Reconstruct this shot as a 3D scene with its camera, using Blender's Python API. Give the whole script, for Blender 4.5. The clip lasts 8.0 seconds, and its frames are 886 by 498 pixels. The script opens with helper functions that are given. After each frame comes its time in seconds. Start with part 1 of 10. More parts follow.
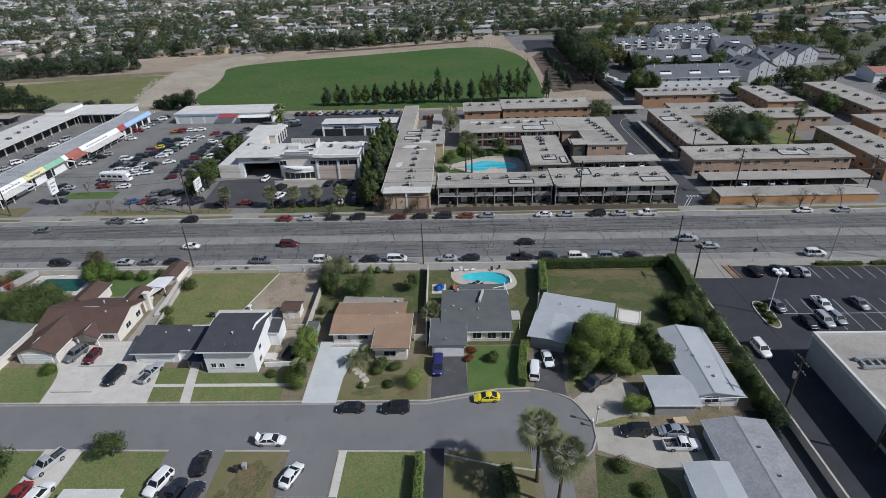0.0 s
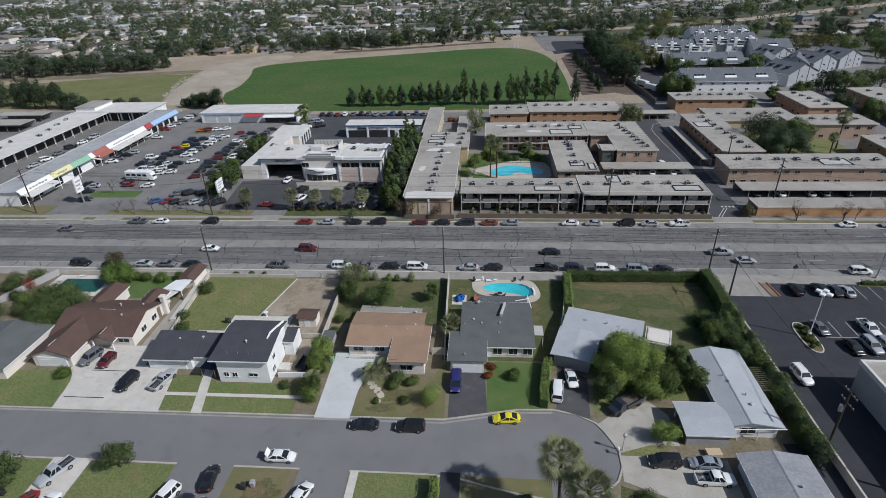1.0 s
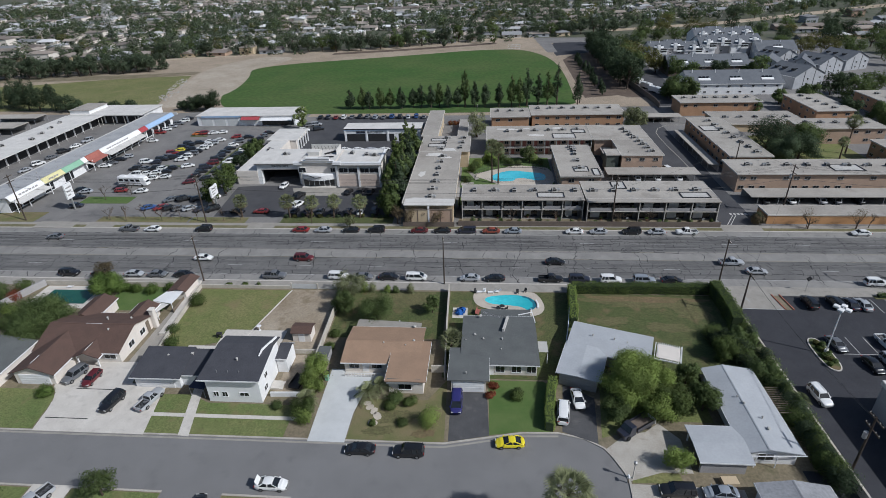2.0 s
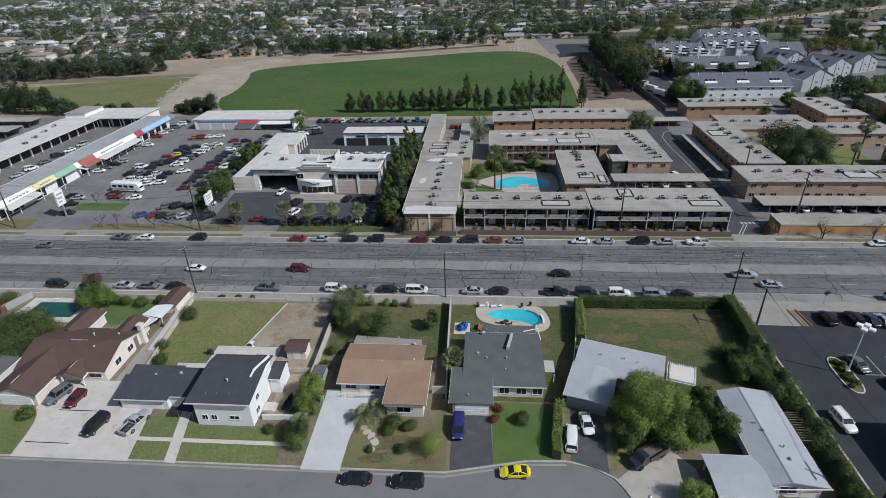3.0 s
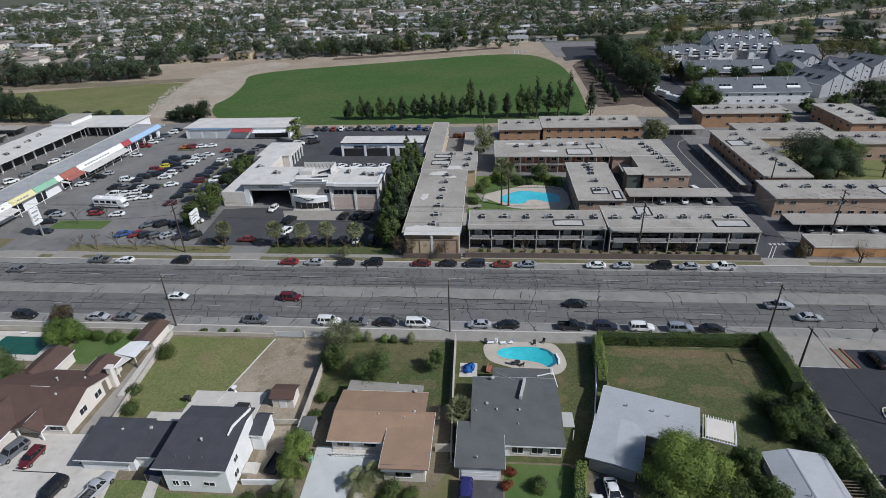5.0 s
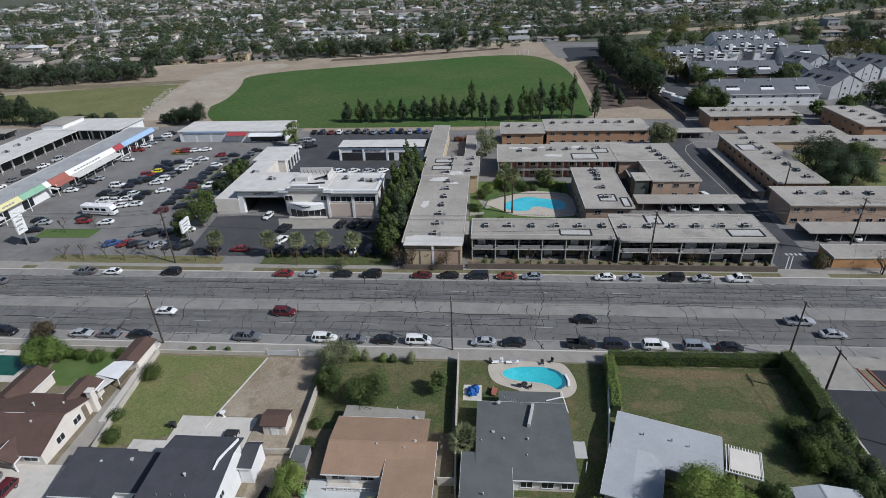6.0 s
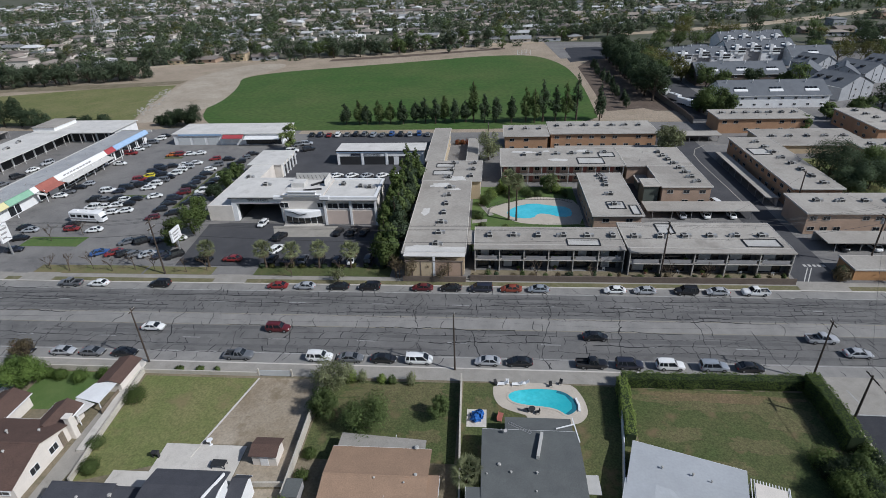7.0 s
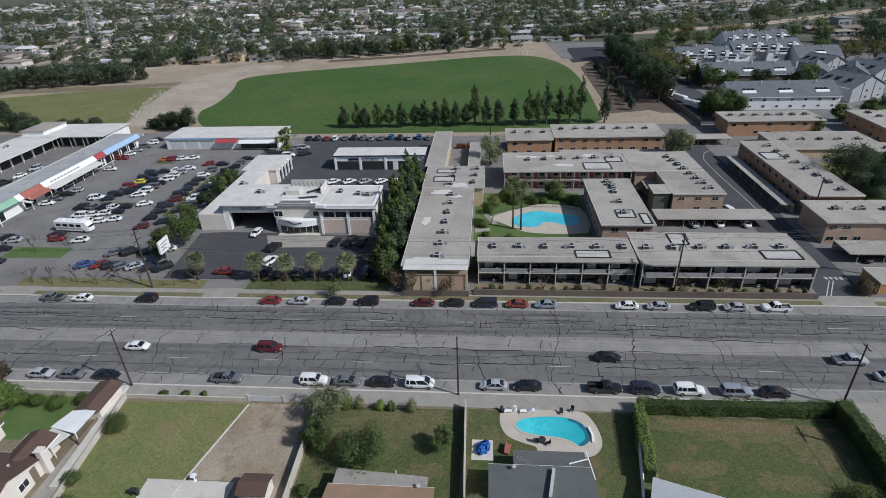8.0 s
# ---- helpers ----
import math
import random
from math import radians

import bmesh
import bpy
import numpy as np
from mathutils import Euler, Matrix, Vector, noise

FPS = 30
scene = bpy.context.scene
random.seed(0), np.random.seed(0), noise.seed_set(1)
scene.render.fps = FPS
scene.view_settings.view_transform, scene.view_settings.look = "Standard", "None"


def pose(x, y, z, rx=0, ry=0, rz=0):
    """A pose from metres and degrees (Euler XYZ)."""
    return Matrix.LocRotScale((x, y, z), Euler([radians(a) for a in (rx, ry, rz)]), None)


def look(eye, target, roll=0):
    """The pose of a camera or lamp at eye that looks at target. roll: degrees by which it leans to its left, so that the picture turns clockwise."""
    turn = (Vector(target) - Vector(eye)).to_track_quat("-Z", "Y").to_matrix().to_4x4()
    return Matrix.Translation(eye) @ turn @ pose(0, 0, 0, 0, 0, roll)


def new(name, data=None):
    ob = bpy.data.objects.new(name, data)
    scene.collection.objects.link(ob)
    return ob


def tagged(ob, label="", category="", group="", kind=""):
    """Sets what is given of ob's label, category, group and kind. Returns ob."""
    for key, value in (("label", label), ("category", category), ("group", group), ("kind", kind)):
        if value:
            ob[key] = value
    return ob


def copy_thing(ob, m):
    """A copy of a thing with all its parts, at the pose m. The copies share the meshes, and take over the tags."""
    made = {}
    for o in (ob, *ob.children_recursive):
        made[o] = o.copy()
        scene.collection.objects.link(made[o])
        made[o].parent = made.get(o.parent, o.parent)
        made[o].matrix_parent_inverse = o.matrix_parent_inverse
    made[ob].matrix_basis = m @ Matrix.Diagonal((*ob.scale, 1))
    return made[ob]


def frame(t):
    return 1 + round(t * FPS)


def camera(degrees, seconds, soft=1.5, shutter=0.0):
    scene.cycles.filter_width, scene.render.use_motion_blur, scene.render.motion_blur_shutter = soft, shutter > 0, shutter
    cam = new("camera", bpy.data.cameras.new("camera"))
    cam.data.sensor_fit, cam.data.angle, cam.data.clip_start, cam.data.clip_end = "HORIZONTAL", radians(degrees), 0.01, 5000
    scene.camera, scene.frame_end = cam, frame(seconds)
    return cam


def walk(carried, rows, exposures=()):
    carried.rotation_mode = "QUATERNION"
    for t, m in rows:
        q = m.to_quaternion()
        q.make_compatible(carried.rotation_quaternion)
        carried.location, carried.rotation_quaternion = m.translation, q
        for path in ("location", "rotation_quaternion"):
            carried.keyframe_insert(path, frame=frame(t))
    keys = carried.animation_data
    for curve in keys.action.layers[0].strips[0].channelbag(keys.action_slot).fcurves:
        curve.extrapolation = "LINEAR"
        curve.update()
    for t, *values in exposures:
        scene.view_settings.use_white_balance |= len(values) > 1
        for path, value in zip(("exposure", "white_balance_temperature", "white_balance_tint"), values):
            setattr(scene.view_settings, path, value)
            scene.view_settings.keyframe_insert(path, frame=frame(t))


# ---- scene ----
cam = camera(77.9, 8.0, soft=0.7)
PATH = [
    (0, (9.328, -115.543, 66.898), (9.246, -113.438, 65.749), -1.9),
    (0.5, (9.532, -113.31, 66.846), (9.361, -111.209, 65.699), -1.9),
    (1, (9.526, -111.018, 66.764), (9.343, -108.918, 65.617), -1.9),
    (1.5, (9.403, -108.575, 66.672), (9.22, -106.475, 65.526), -1.9),
    (3, (8.842, -100.72, 66.374), (8.651, -98.617, 65.232), -1.9),
    (3.5, (8.609, -97.789, 66.355), (8.417, -95.687, 65.214), -1.9),
    (4, (8.256, -94.68, 66.376), (8.06, -92.578, 65.236), -1.9),
    (4.5, (7.913, -91.47, 66.317), (7.714, -89.366, 65.177), -2.0),
    (6, (6.568, -81.906, 65.461), (6.37, -79.802, 64.324), -2.1),
    (6.5, (6.175, -78.808, 65.236), (5.977, -76.704, 64.097), -2.1),
    (7, (5.756, -75.59, 64.969), (5.557, -73.487, 63.83), -2.1),
    (7.5, (5.308, -72.228, 64.656), (5.108, -70.126, 63.517), -2.2),
    (8, (4.777, -68.729, 64.338), (4.579, -66.625, 63.198), -2.2),
]
walk(cam, [(t, look(eye, target, roll)) for t, eye, target, roll in PATH],
     exposures=[(0, 0.06, 5980, 9), (8, 0.06, 5980, 9)])

# ---- world, sun and exposure ----
SUN_DIR = Vector((0.93 * math.cos(radians(41)), -0.37 * math.cos(radians(41)), math.sin(radians(41)))).normalized()
world = bpy.data.worlds.new("world")
scene.world = world
world.use_nodes = True
wn = world.node_tree.nodes
sky = wn.new("ShaderNodeTexSky")
sky.sky_type = "NISHITA"
sky.sun_disc = False
sky.sun_elevation = radians(41)
sky.sun_rotation = math.atan2(0.93, -0.37)
sky.air_density, sky.dust_density = 1.0, 1.5
wn["Background"].inputs["Strength"].default_value = 0.068
world.node_tree.links.new(sky.outputs[0], wn["Background"].inputs["Color"])
sun = new("sun", bpy.data.lights.new("sun", "SUN"))
sun.data.energy, sun.data.angle, sun.data.color = 3.9, radians(0.6), (1.0, 0.965, 0.92)
sun.matrix_world = look(SUN_DIR * 300, (0, 0, 0))
scene.view_settings.exposure = 0.0


# ---- materials ----
def mat(name, base, other=None, scale=0.3, fine=6.0, rough=0.85, metal=0.0, bump=0.15, grain=0.25, rand=0.0,
        island=0.0, coat=0.0, spec=0.3, stains=0.0, stain=(0.03, 0.03, 0.03)):
    """Two-scale mottled surface: base and other mixed by broad noise, fine grain and bump over it."""
    m = bpy.data.materials.new(name)
    m.use_nodes = True
    nt = m.node_tree
    n, l = nt.nodes, nt.links
    bs = n["Principled BSDF"]
    other = other or tuple(c * 0.75 for c in base)
    geo = n.new("ShaderNodeNewGeometry")
    pos = geo.outputs["Position"]
    big = n.new("ShaderNodeTexNoise")
    big.inputs["Scale"].default_value, big.inputs["Detail"].default_value = scale, 4
    big.inputs["Roughness"].default_value = 0.6
    l.new(pos, big.inputs["Vector"])
    ramp = n.new("ShaderNodeMapRange")
    ramp.inputs[1].default_value, ramp.inputs[2].default_value = 0.32, 0.68
    l.new(big.outputs["Fac"], ramp.inputs[0])
    mix = n.new("ShaderNodeMix")
    mix.data_type = "RGBA"
    mix.inputs[6].default_value, mix.inputs[7].default_value = (*base, 1), (*other, 1)
    l.new(ramp.outputs[0], mix.inputs[0])
    col = mix.outputs[2]
    small = n.new("ShaderNodeTexNoise")
    small.inputs["Scale"].default_value, small.inputs["Detail"].default_value = fine, 3
    l.new(pos, small.inputs["Vector"])
    val = n.new("ShaderNodeMapRange")
    val.inputs[1].default_value, val.inputs[2].default_value = 0.3, 0.7
    val.inputs[3].default_value, val.inputs[4].default_value = 1 - grain, 1 + grain
    l.new(small.outputs["Fac"], val.inputs[0])
    bright = val.outputs[0]
    for amount, socket in ((rand, "object"), (island, "island")):
        if not amount:
            continue
        if socket == "object":
            src = n.new("ShaderNodeObjectInfo").outputs["Random"]
        else:
            src = geo.outputs["Random Per Island"]
        r = n.new("ShaderNodeMapRange")
        r.inputs[3].default_value, r.inputs[4].default_value = 1 - amount, 1 + amount
        l.new(src, r.inputs[0])
        mul = n.new("ShaderNodeMath")
        mul.operation = "MULTIPLY"
        l.new(bright, mul.inputs[0]), l.new(r.outputs[0], mul.inputs[1])
        bright = mul.outputs[0]
    vm = n.new("ShaderNodeVectorMath")
    vm.operation = "SCALE"
    l.new(col, vm.inputs[0]), l.new(bright, vm.inputs["Scale"])
    col = vm.outputs[0]
    if stains:
        st = n.new("ShaderNodeTexNoise")
        st.inputs["Scale"].default_value, st.inputs["Detail"].default_value = scale * 2.3, 6
        l.new(pos, st.inputs["Vector"])
        sr = n.new("ShaderNodeMapRange")
        sr.inputs[1].default_value, sr.inputs[2].default_value = 0.56, 0.72
        sr.inputs[4].default_value = stains
        l.new(st.outputs["Fac"], sr.inputs[0])
        m2 = n.new("ShaderNodeMix")
        m2.data_type = "RGBA"
        m2.inputs[7].default_value = (*stain, 1)
        l.new(sr.outputs[0], m2.inputs[0]), l.new(col, m2.inputs[6])
        col = m2.outputs[2]
    l.new(col, bs.inputs["Base Color"])
    bs.inputs["Roughness"].default_value, bs.inputs["Metallic"].default_value = rough, metal
    bs.inputs["Specular IOR Level"].default_value = spec
    bs.inputs["Coat Weight"].default_value, bs.inputs["Coat Roughness"].default_value = coat, 0.08
    if bump:
        bp = n.new("ShaderNodeBump")
        bp.inputs["Strength"].default_value, bp.inputs["Distance"].default_value = bump, 0.05
        l.new(small.outputs["Fac"], bp.inputs["Height"])
        l.new(bp.outputs[0], bs.inputs["Normal"])
    return m


EARTH = mat("earth", (0.115, 0.11, 0.085), (0.06, 0.072, 0.04), 0.03, 1.5, grain=0.3)
ASPHALT = mat("old_asphalt", (0.165, 0.16, 0.155), (0.12, 0.117, 0.114), 0.16, 9.0, grain=0.22, stains=0.5, stain=(0.08, 0.078, 0.077))
LANE = mat("pale_lane", (0.26, 0.25, 0.235), (0.20, 0.193, 0.183), 0.25, 8.0, grain=0.14, stains=0.3, stain=(0.12, 0.12, 0.12))
STREET = mat("street_asphalt", (0.18, 0.178, 0.178), (0.155, 0.153, 0.153), 0.15, 10.0, grain=0.12, stains=0.2, stain=(0.07, 0.07, 0.07))
LOT = mat("lot_asphalt", (0.042, 0.043, 0.05), (0.031, 0.032, 0.038), 0.2, 9.0, grain=0.2, stains=0.3, stain=(0.06, 0.06, 0.062))
LOT_OLD = mat("worn_lot_asphalt", (0.205, 0.197, 0.188), (0.15, 0.144, 0.14), 0.1, 6.0, grain=0.2, stains=0.4, stain=(0.06, 0.06, 0.06))
LOT_WORN = mat("faded_drive_asphalt", (0.085, 0.085, 0.088), (0.06, 0.06, 0.063), 0.25, 6.0, grain=0.15, stains=0.6, stain=(0.13, 0.128, 0.125))
LOT_MID = mat("forecourt_asphalt", (0.075, 0.075, 0.08), (0.055, 0.055, 0.06), 0.15, 7.0, grain=0.18, stains=0.3, stain=(0.035, 0.035, 0.038))
TAR = mat("tar", (0.024, 0.024, 0.026), fine=12.0, rough=0.7)
CONCRETE = mat("concrete", (0.55, 0.52, 0.475), (0.47, 0.44, 0.4), 0.35, 8.0, grain=0.12, stains=0.25, stain=(0.2, 0.18, 0.16))
CONCRETE_WORN = mat("worn_driveway_concrete", (0.40, 0.375, 0.335), (0.33, 0.305, 0.265), 0.3, 6.0, grain=0.14, stains=0.45, stain=(0.2, 0.175, 0.14))
CONCRETE_NEW = mat("pale_concrete", (0.52, 0.53, 0.53), (0.46, 0.47, 0.47), 0.35, 8.0, grain=0.08, stains=0.15, stain=(0.3, 0.29, 0.28))
WALK = mat("pavement_concrete", (0.31, 0.29, 0.26), (0.25, 0.235, 0.21), 0.4, 8.0, grain=0.15, stains=0.3, stain=(0.17, 0.15, 0.13))
LAWN = mat("lawn", (0.118, 0.145, 0.046), (0.175, 0.168, 0.072), 0.11, 3.0, rough=0.95, grain=0.26, bump=0.5, stains=0.7, stain=(0.19, 0.152, 0.08))
LAWN_GREEN = mat("green_front_lawn", (0.1, 0.138, 0.043), (0.15, 0.16, 0.064), 0.14, 4.0, rough=0.95, grain=0.28, bump=0.5, stains=0.75, stain=(0.165, 0.14, 0.07))
LAWN_WORN = mat("worn_dark_lawn", (0.06, 0.083, 0.027), (0.088, 0.092, 0.038), 0.12, 4.0, rough=0.95, grain=0.38, bump=0.6, stains=0.75, stain=(0.17, 0.12, 0.07))
LAWN_LUSH = mat("lush_lawn", (0.068, 0.118, 0.03), (0.1, 0.14, 0.045), 0.2, 9.0, rough=0.95, grain=0.25, bump=0.5)
LAWN_DRY = mat("dry_lawn", (0.115, 0.128, 0.048), (0.185, 0.148, 0.085), 0.16, 8.0, rough=0.95, grain=0.3, bump=0.5, stains=0.6, stain=(0.2, 0.15, 0.09))
DIRT = mat("bare_dirt", (0.34, 0.29, 0.225), (0.225, 0.18, 0.125), 0.14, 3.0, rough=0.95, grain=0.16, stains=0.8, stain=(0.15, 0.115, 0.07))
SOIL = mat("yard_soil", (0.21, 0.175, 0.125), (0.14, 0.12, 0.075), 0.16, 3.0, rough=0.95, grain=0.2, stains=0.6, stain=(0.085, 0.09, 0.045))
VERGE = mat("dusty_verge", (0.165, 0.145, 0.085), (0.115, 0.115, 0.055), 0.2, 3.0, rough=0.95, grain=0.25, stains=0.6, stain=(0.21, 0.185, 0.14))
KERB = mat("weathered_kerb", (0.42, 0.39, 0.35), (0.33, 0.305, 0.27), 0.4, 6.0, grain=0.14, stains=0.4, stain=(0.2, 0.18, 0.15))
LEVEE = mat("pale_sand", (0.40, 0.33, 0.25), (0.31, 0.25, 0.18), 0.05, 2.0, rough=0.95, grain=0.25, stains=0.4, stain=(0.22, 0.19, 0.12))
BANK = mat("dun_sand", (0.34, 0.28, 0.215), (0.26, 0.21, 0.155), 0.04, 2.0, rough=0.95, grain=0.25, stains=0.45, stain=(0.17, 0.155, 0.09))
YARD_DIRT = mat("brown_dirt", (0.12, 0.09, 0.07), (0.085, 0.064, 0.05), 0.08, 2.0, rough=0.95, grain=0.25, stains=0.4, stain=(0.2, 0.165, 0.13))
FIELD = mat("playing_field_grass", (0.036, 0.088, 0.014), (0.075, 0.105, 0.03), 0.018, 0.5, rough=0.95, grain=0.2, bump=0.4, stains=0.4, stain=(0.028, 0.072, 0.014))
SCRUB = mat("scrub_grass", (0.118, 0.132, 0.045), (0.165, 0.16, 0.068), 0.06, 1.5, rough=0.95, grain=0.3, stains=0.3, stain=(0.23, 0.19, 0.1))
WATER = mat("pool_water", (0.05, 0.42, 0.54), (0.11, 0.56, 0.66), 0.13, 2.0, rough=0.06, grain=0.06, bump=0.05, spec=0.5)
WATER_DK = mat("green_pool_water", (0.015, 0.075, 0.055), (0.02, 0.09, 0.06), 0.4, 3.0, rough=0.06, grain=0.06, bump=0.05, spec=0.5)
WATER_DEEP = mat("deepening_pool_water", (0.05, 0.48, 0.55), (0.1, 0.6, 0.66), 0.25, 2.0, rough=0.06, grain=0.08, bump=0.05, spec=0.5)
wd_n, wd_l = WATER_DEEP.node_tree.nodes, WATER_DEEP.node_tree.links
wd_geo, wd_sep, wd_map, wd_mix = wd_n.new("ShaderNodeNewGeometry"), wd_n.new("ShaderNodeSeparateXYZ"), wd_n.new("ShaderNodeMapRange"), wd_n.new("ShaderNodeMix")
wd_mix.data_type = "RGBA"
wd_mix.inputs[7].default_value = (0.03, 0.31, 0.36, 1)
wd_map.inputs[1].default_value, wd_map.inputs[2].default_value, wd_map.inputs[4].default_value = 11.0, 20.0, 0.85
wd_l.new(wd_geo.outputs["Position"], wd_sep.inputs[0]), wd_l.new(wd_sep.outputs["X"], wd_map.inputs[0]), wd_l.new(wd_map.outputs[0], wd_mix.inputs[0])
wd_l.new(wd_n["Principled BSDF"].inputs["Base Color"].links[0].from_socket, wd_mix.inputs[6]), wd_l.new(wd_mix.outputs[2], wd_n["Principled BSDF"].inputs["Base Color"])
DECK = mat("pool_deck_concrete", (0.47, 0.42, 0.355), (0.41, 0.365, 0.31), 0.5, 8.0, grain=0.1)
STUCCO = mat("cream_stucco", (0.66, 0.61, 0.555), (0.58, 0.535, 0.485), 0.4, 9.0, grain=0.08, bump=0.3)
WHITE = mat("white_paint", (0.74, 0.74, 0.74), (0.66, 0.66, 0.66), 0.6, 9.0, grain=0.06, rough=0.6)
ORANGE_VIVID = mat("vivid_orange_stucco", (0.46, 0.255, 0.12), (0.4, 0.22, 0.105), 0.3, 7.0, grain=0.1, bump=0.3)
ORANGE = mat("orange_stucco", (0.42, 0.25, 0.148), (0.35, 0.21, 0.125), 0.3, 7.0, grain=0.1, bump=0.3)
PEACH = mat("peach_stucco", (0.43, 0.305, 0.225), (0.36, 0.26, 0.195), 0.3, 7.0, grain=0.1, bump=0.3)
PEACH_PALE = mat("pale_pink_render", (0.56, 0.46, 0.40), (0.5, 0.41, 0.355), 0.3, 7.0, grain=0.08, bump=0.3)
TAN = mat("tan_stucco", (0.50, 0.40, 0.27), (0.44, 0.35, 0.24), 0.3, 7.0, grain=0.1, bump=0.3)
BROWN_WALL = mat("brown_block_wall", (0.15, 0.12, 0.10), (0.12, 0.095, 0.08), 0.5, 7.0, grain=0.2)
# Grey darkened to paint gallery shade into the walls; reused on dark fittings.
SHADE_GREY = mat("shade_grey_render", (0.15, 0.145, 0.14), (0.12, 0.115, 0.11), 0.3, 7.0, grain=0.12)
SIDING = mat("pale_grey_siding", (0.37, 0.38, 0.4), (0.31, 0.32, 0.34), 0.3, 7.0, grain=0.1)
ROOF_PATCH = mat("recoated_roof_panel", (0.47, 0.46, 0.44), (0.40, 0.385, 0.36), 0.3, 5.0, grain=0.12, stains=0.4, stain=(0.3, 0.28, 0.25))
GREEN_DIM = mat("dull_green_render", (0.10, 0.115, 0.10), (0.08, 0.092, 0.08), 0.3, 7.0, grain=0.15)
GREY_WALL = mat("grey_render", (0.33, 0.32, 0.32), (0.28, 0.27, 0.27), 0.3, 7.0, grain=0.1)
FLAT_ROOF = mat("gravel_roof", (0.37, 0.345, 0.31), (0.285, 0.262, 0.234), 0.09, 2.2, rough=0.95, grain=0.1, rand=0.06, stains=0.65, stain=(0.225, 0.205, 0.18))
TRIM = mat("dull_trim_paint", (0.46, 0.45, 0.43), (0.4, 0.39, 0.37), 0.6, 9.0, grain=0.06, rough=0.6)
AC_GREY = mat("weathered_casing", (0.42, 0.41, 0.39), (0.33, 0.32, 0.3), 0.7, 6.0, grain=0.15, rough=0.6, stains=0.4, stain=(0.2, 0.18, 0.16))
WHITE_ROOF = mat("white_coated_roof", (0.60, 0.58, 0.55), (0.5, 0.485, 0.46), 0.2, 5.0, grain=0.1, stains=0.35, stain=(0.36, 0.34, 0.31))
SHINGLE_BROWN = mat("brown_shingle", (0.105, 0.065, 0.052), (0.085, 0.054, 0.044), 0.5, 7.0, grain=0.2, island=0.12, rand=0.05)
SHINGLE_TAN = mat("tan_shingle", (0.30, 0.20, 0.135), (0.255, 0.172, 0.118), 0.4, 7.0, grain=0.14, island=0.08, rand=0.04)
SHINGLE_GREY = mat("grey_shingle", (0.115, 0.122, 0.12), (0.095, 0.1, 0.1), 0.4, 7.0, grain=0.14, island=0.08, rand=0.04)
SHINGLE_SLATE = mat("slate_grey_shingle", (0.135, 0.145, 0.16), (0.11, 0.118, 0.132), 0.3, 5.0, grain=0.14, stains=0.25, stain=(0.085, 0.09, 0.1))
SHINGLE_DARK = mat("charcoal_shingle", (0.062, 0.063, 0.072), (0.05, 0.051, 0.06), 0.5, 7.0, grain=0.16, island=0.1, rand=0.05)
ROOF_PALE = mat("pale_rolled_roofing", (0.385, 0.40, 0.42), (0.335, 0.35, 0.37), 0.2, 3.0, grain=0.045, island=0.05, rand=0.03, stains=0.3, stain=(0.33, 0.34, 0.35))
ROOF_MID = mat("weathered_grey_roofing", (0.27, 0.275, 0.29), (0.215, 0.22, 0.235), 0.35, 2.6, rough=0.9, grain=0.14, stains=0.35, stain=(0.33, 0.335, 0.345))
STRIP_ROOF = mat("dusty_blue_grey_roofing", (0.37, 0.375, 0.38), (0.29, 0.295, 0.305), 0.12, 2.5, rough=0.9, grain=0.12, stains=0.5, stain=(0.2, 0.2, 0.21))
GLASS = mat("dark_glass", (0.02, 0.024, 0.028), (0.012, 0.014, 0.017), 1.0, 4.0, rough=0.08, grain=0.1, bump=0.0, spec=0.6)
TYRE = mat("tyre_rubber", (0.014, 0.014, 0.014), fine=20.0, rough=0.8)
RIM = mat("alloy_rim", (0.35, 0.35, 0.36), fine=20.0, rough=0.35, metal=0.8)
LAMP_WHITE = mat("headlight_lens", (0.6, 0.6, 0.58), fine=20.0, rough=0.15, bump=0)
LAMP_RED = mat("tail_light_lens", (0.35, 0.02, 0.015), fine=20.0, rough=0.2, bump=0)
METAL = mat("galvanised_metal", (0.42, 0.42, 0.42), (0.34, 0.34, 0.34), 1.0, 8.0, rough=0.5, metal=0.5, grain=0.15)
# Dark metal, also used on sheets that stand for shaded openings.
DARK_METAL_AND_SHADE = mat("dark_metal_and_shade", (0.035, 0.035, 0.037), fine=8.0, rough=0.6)
POLE_WOOD = mat("creosoted_pole_wood", (0.045, 0.034, 0.027), (0.07, 0.055, 0.045), 1.0, 9.0, grain=0.3)
BARK = mat("bark", (0.10, 0.075, 0.055), (0.07, 0.05, 0.038), 1.2, 9.0, grain=0.3, bump=0.5)
FENCE_WOOD = mat("weathered_fence_wood", (0.20, 0.16, 0.12), (0.15, 0.12, 0.09), 0.7, 9.0, grain=0.25, rand=0.15)
BLOCK = mat("pale_block_wall", (0.50, 0.46, 0.40), (0.40, 0.37, 0.32), 0.5, 7.0, grain=0.14, stains=0.3, stain=(0.26, 0.23, 0.19))
BRICK = mat("red_brick", (0.30, 0.12, 0.08), (0.22, 0.09, 0.06), 1.2, 8.0, grain=0.2)
LINE = mat("road_line_paint", (0.42, 0.42, 0.41), (0.24, 0.24, 0.235), 1.2, 9.0, grain=0.2)
LINE_YELLOW = mat("yellow_line_paint", (0.27, 0.24, 0.17), (0.2, 0.19, 0.16), 1.2, 9.0, grain=0.2)
CLOTH_BLUE = mat("blue_canvas", (0.03, 0.14, 0.45), (0.025, 0.11, 0.36), 1.0, 9.0, grain=0.1)
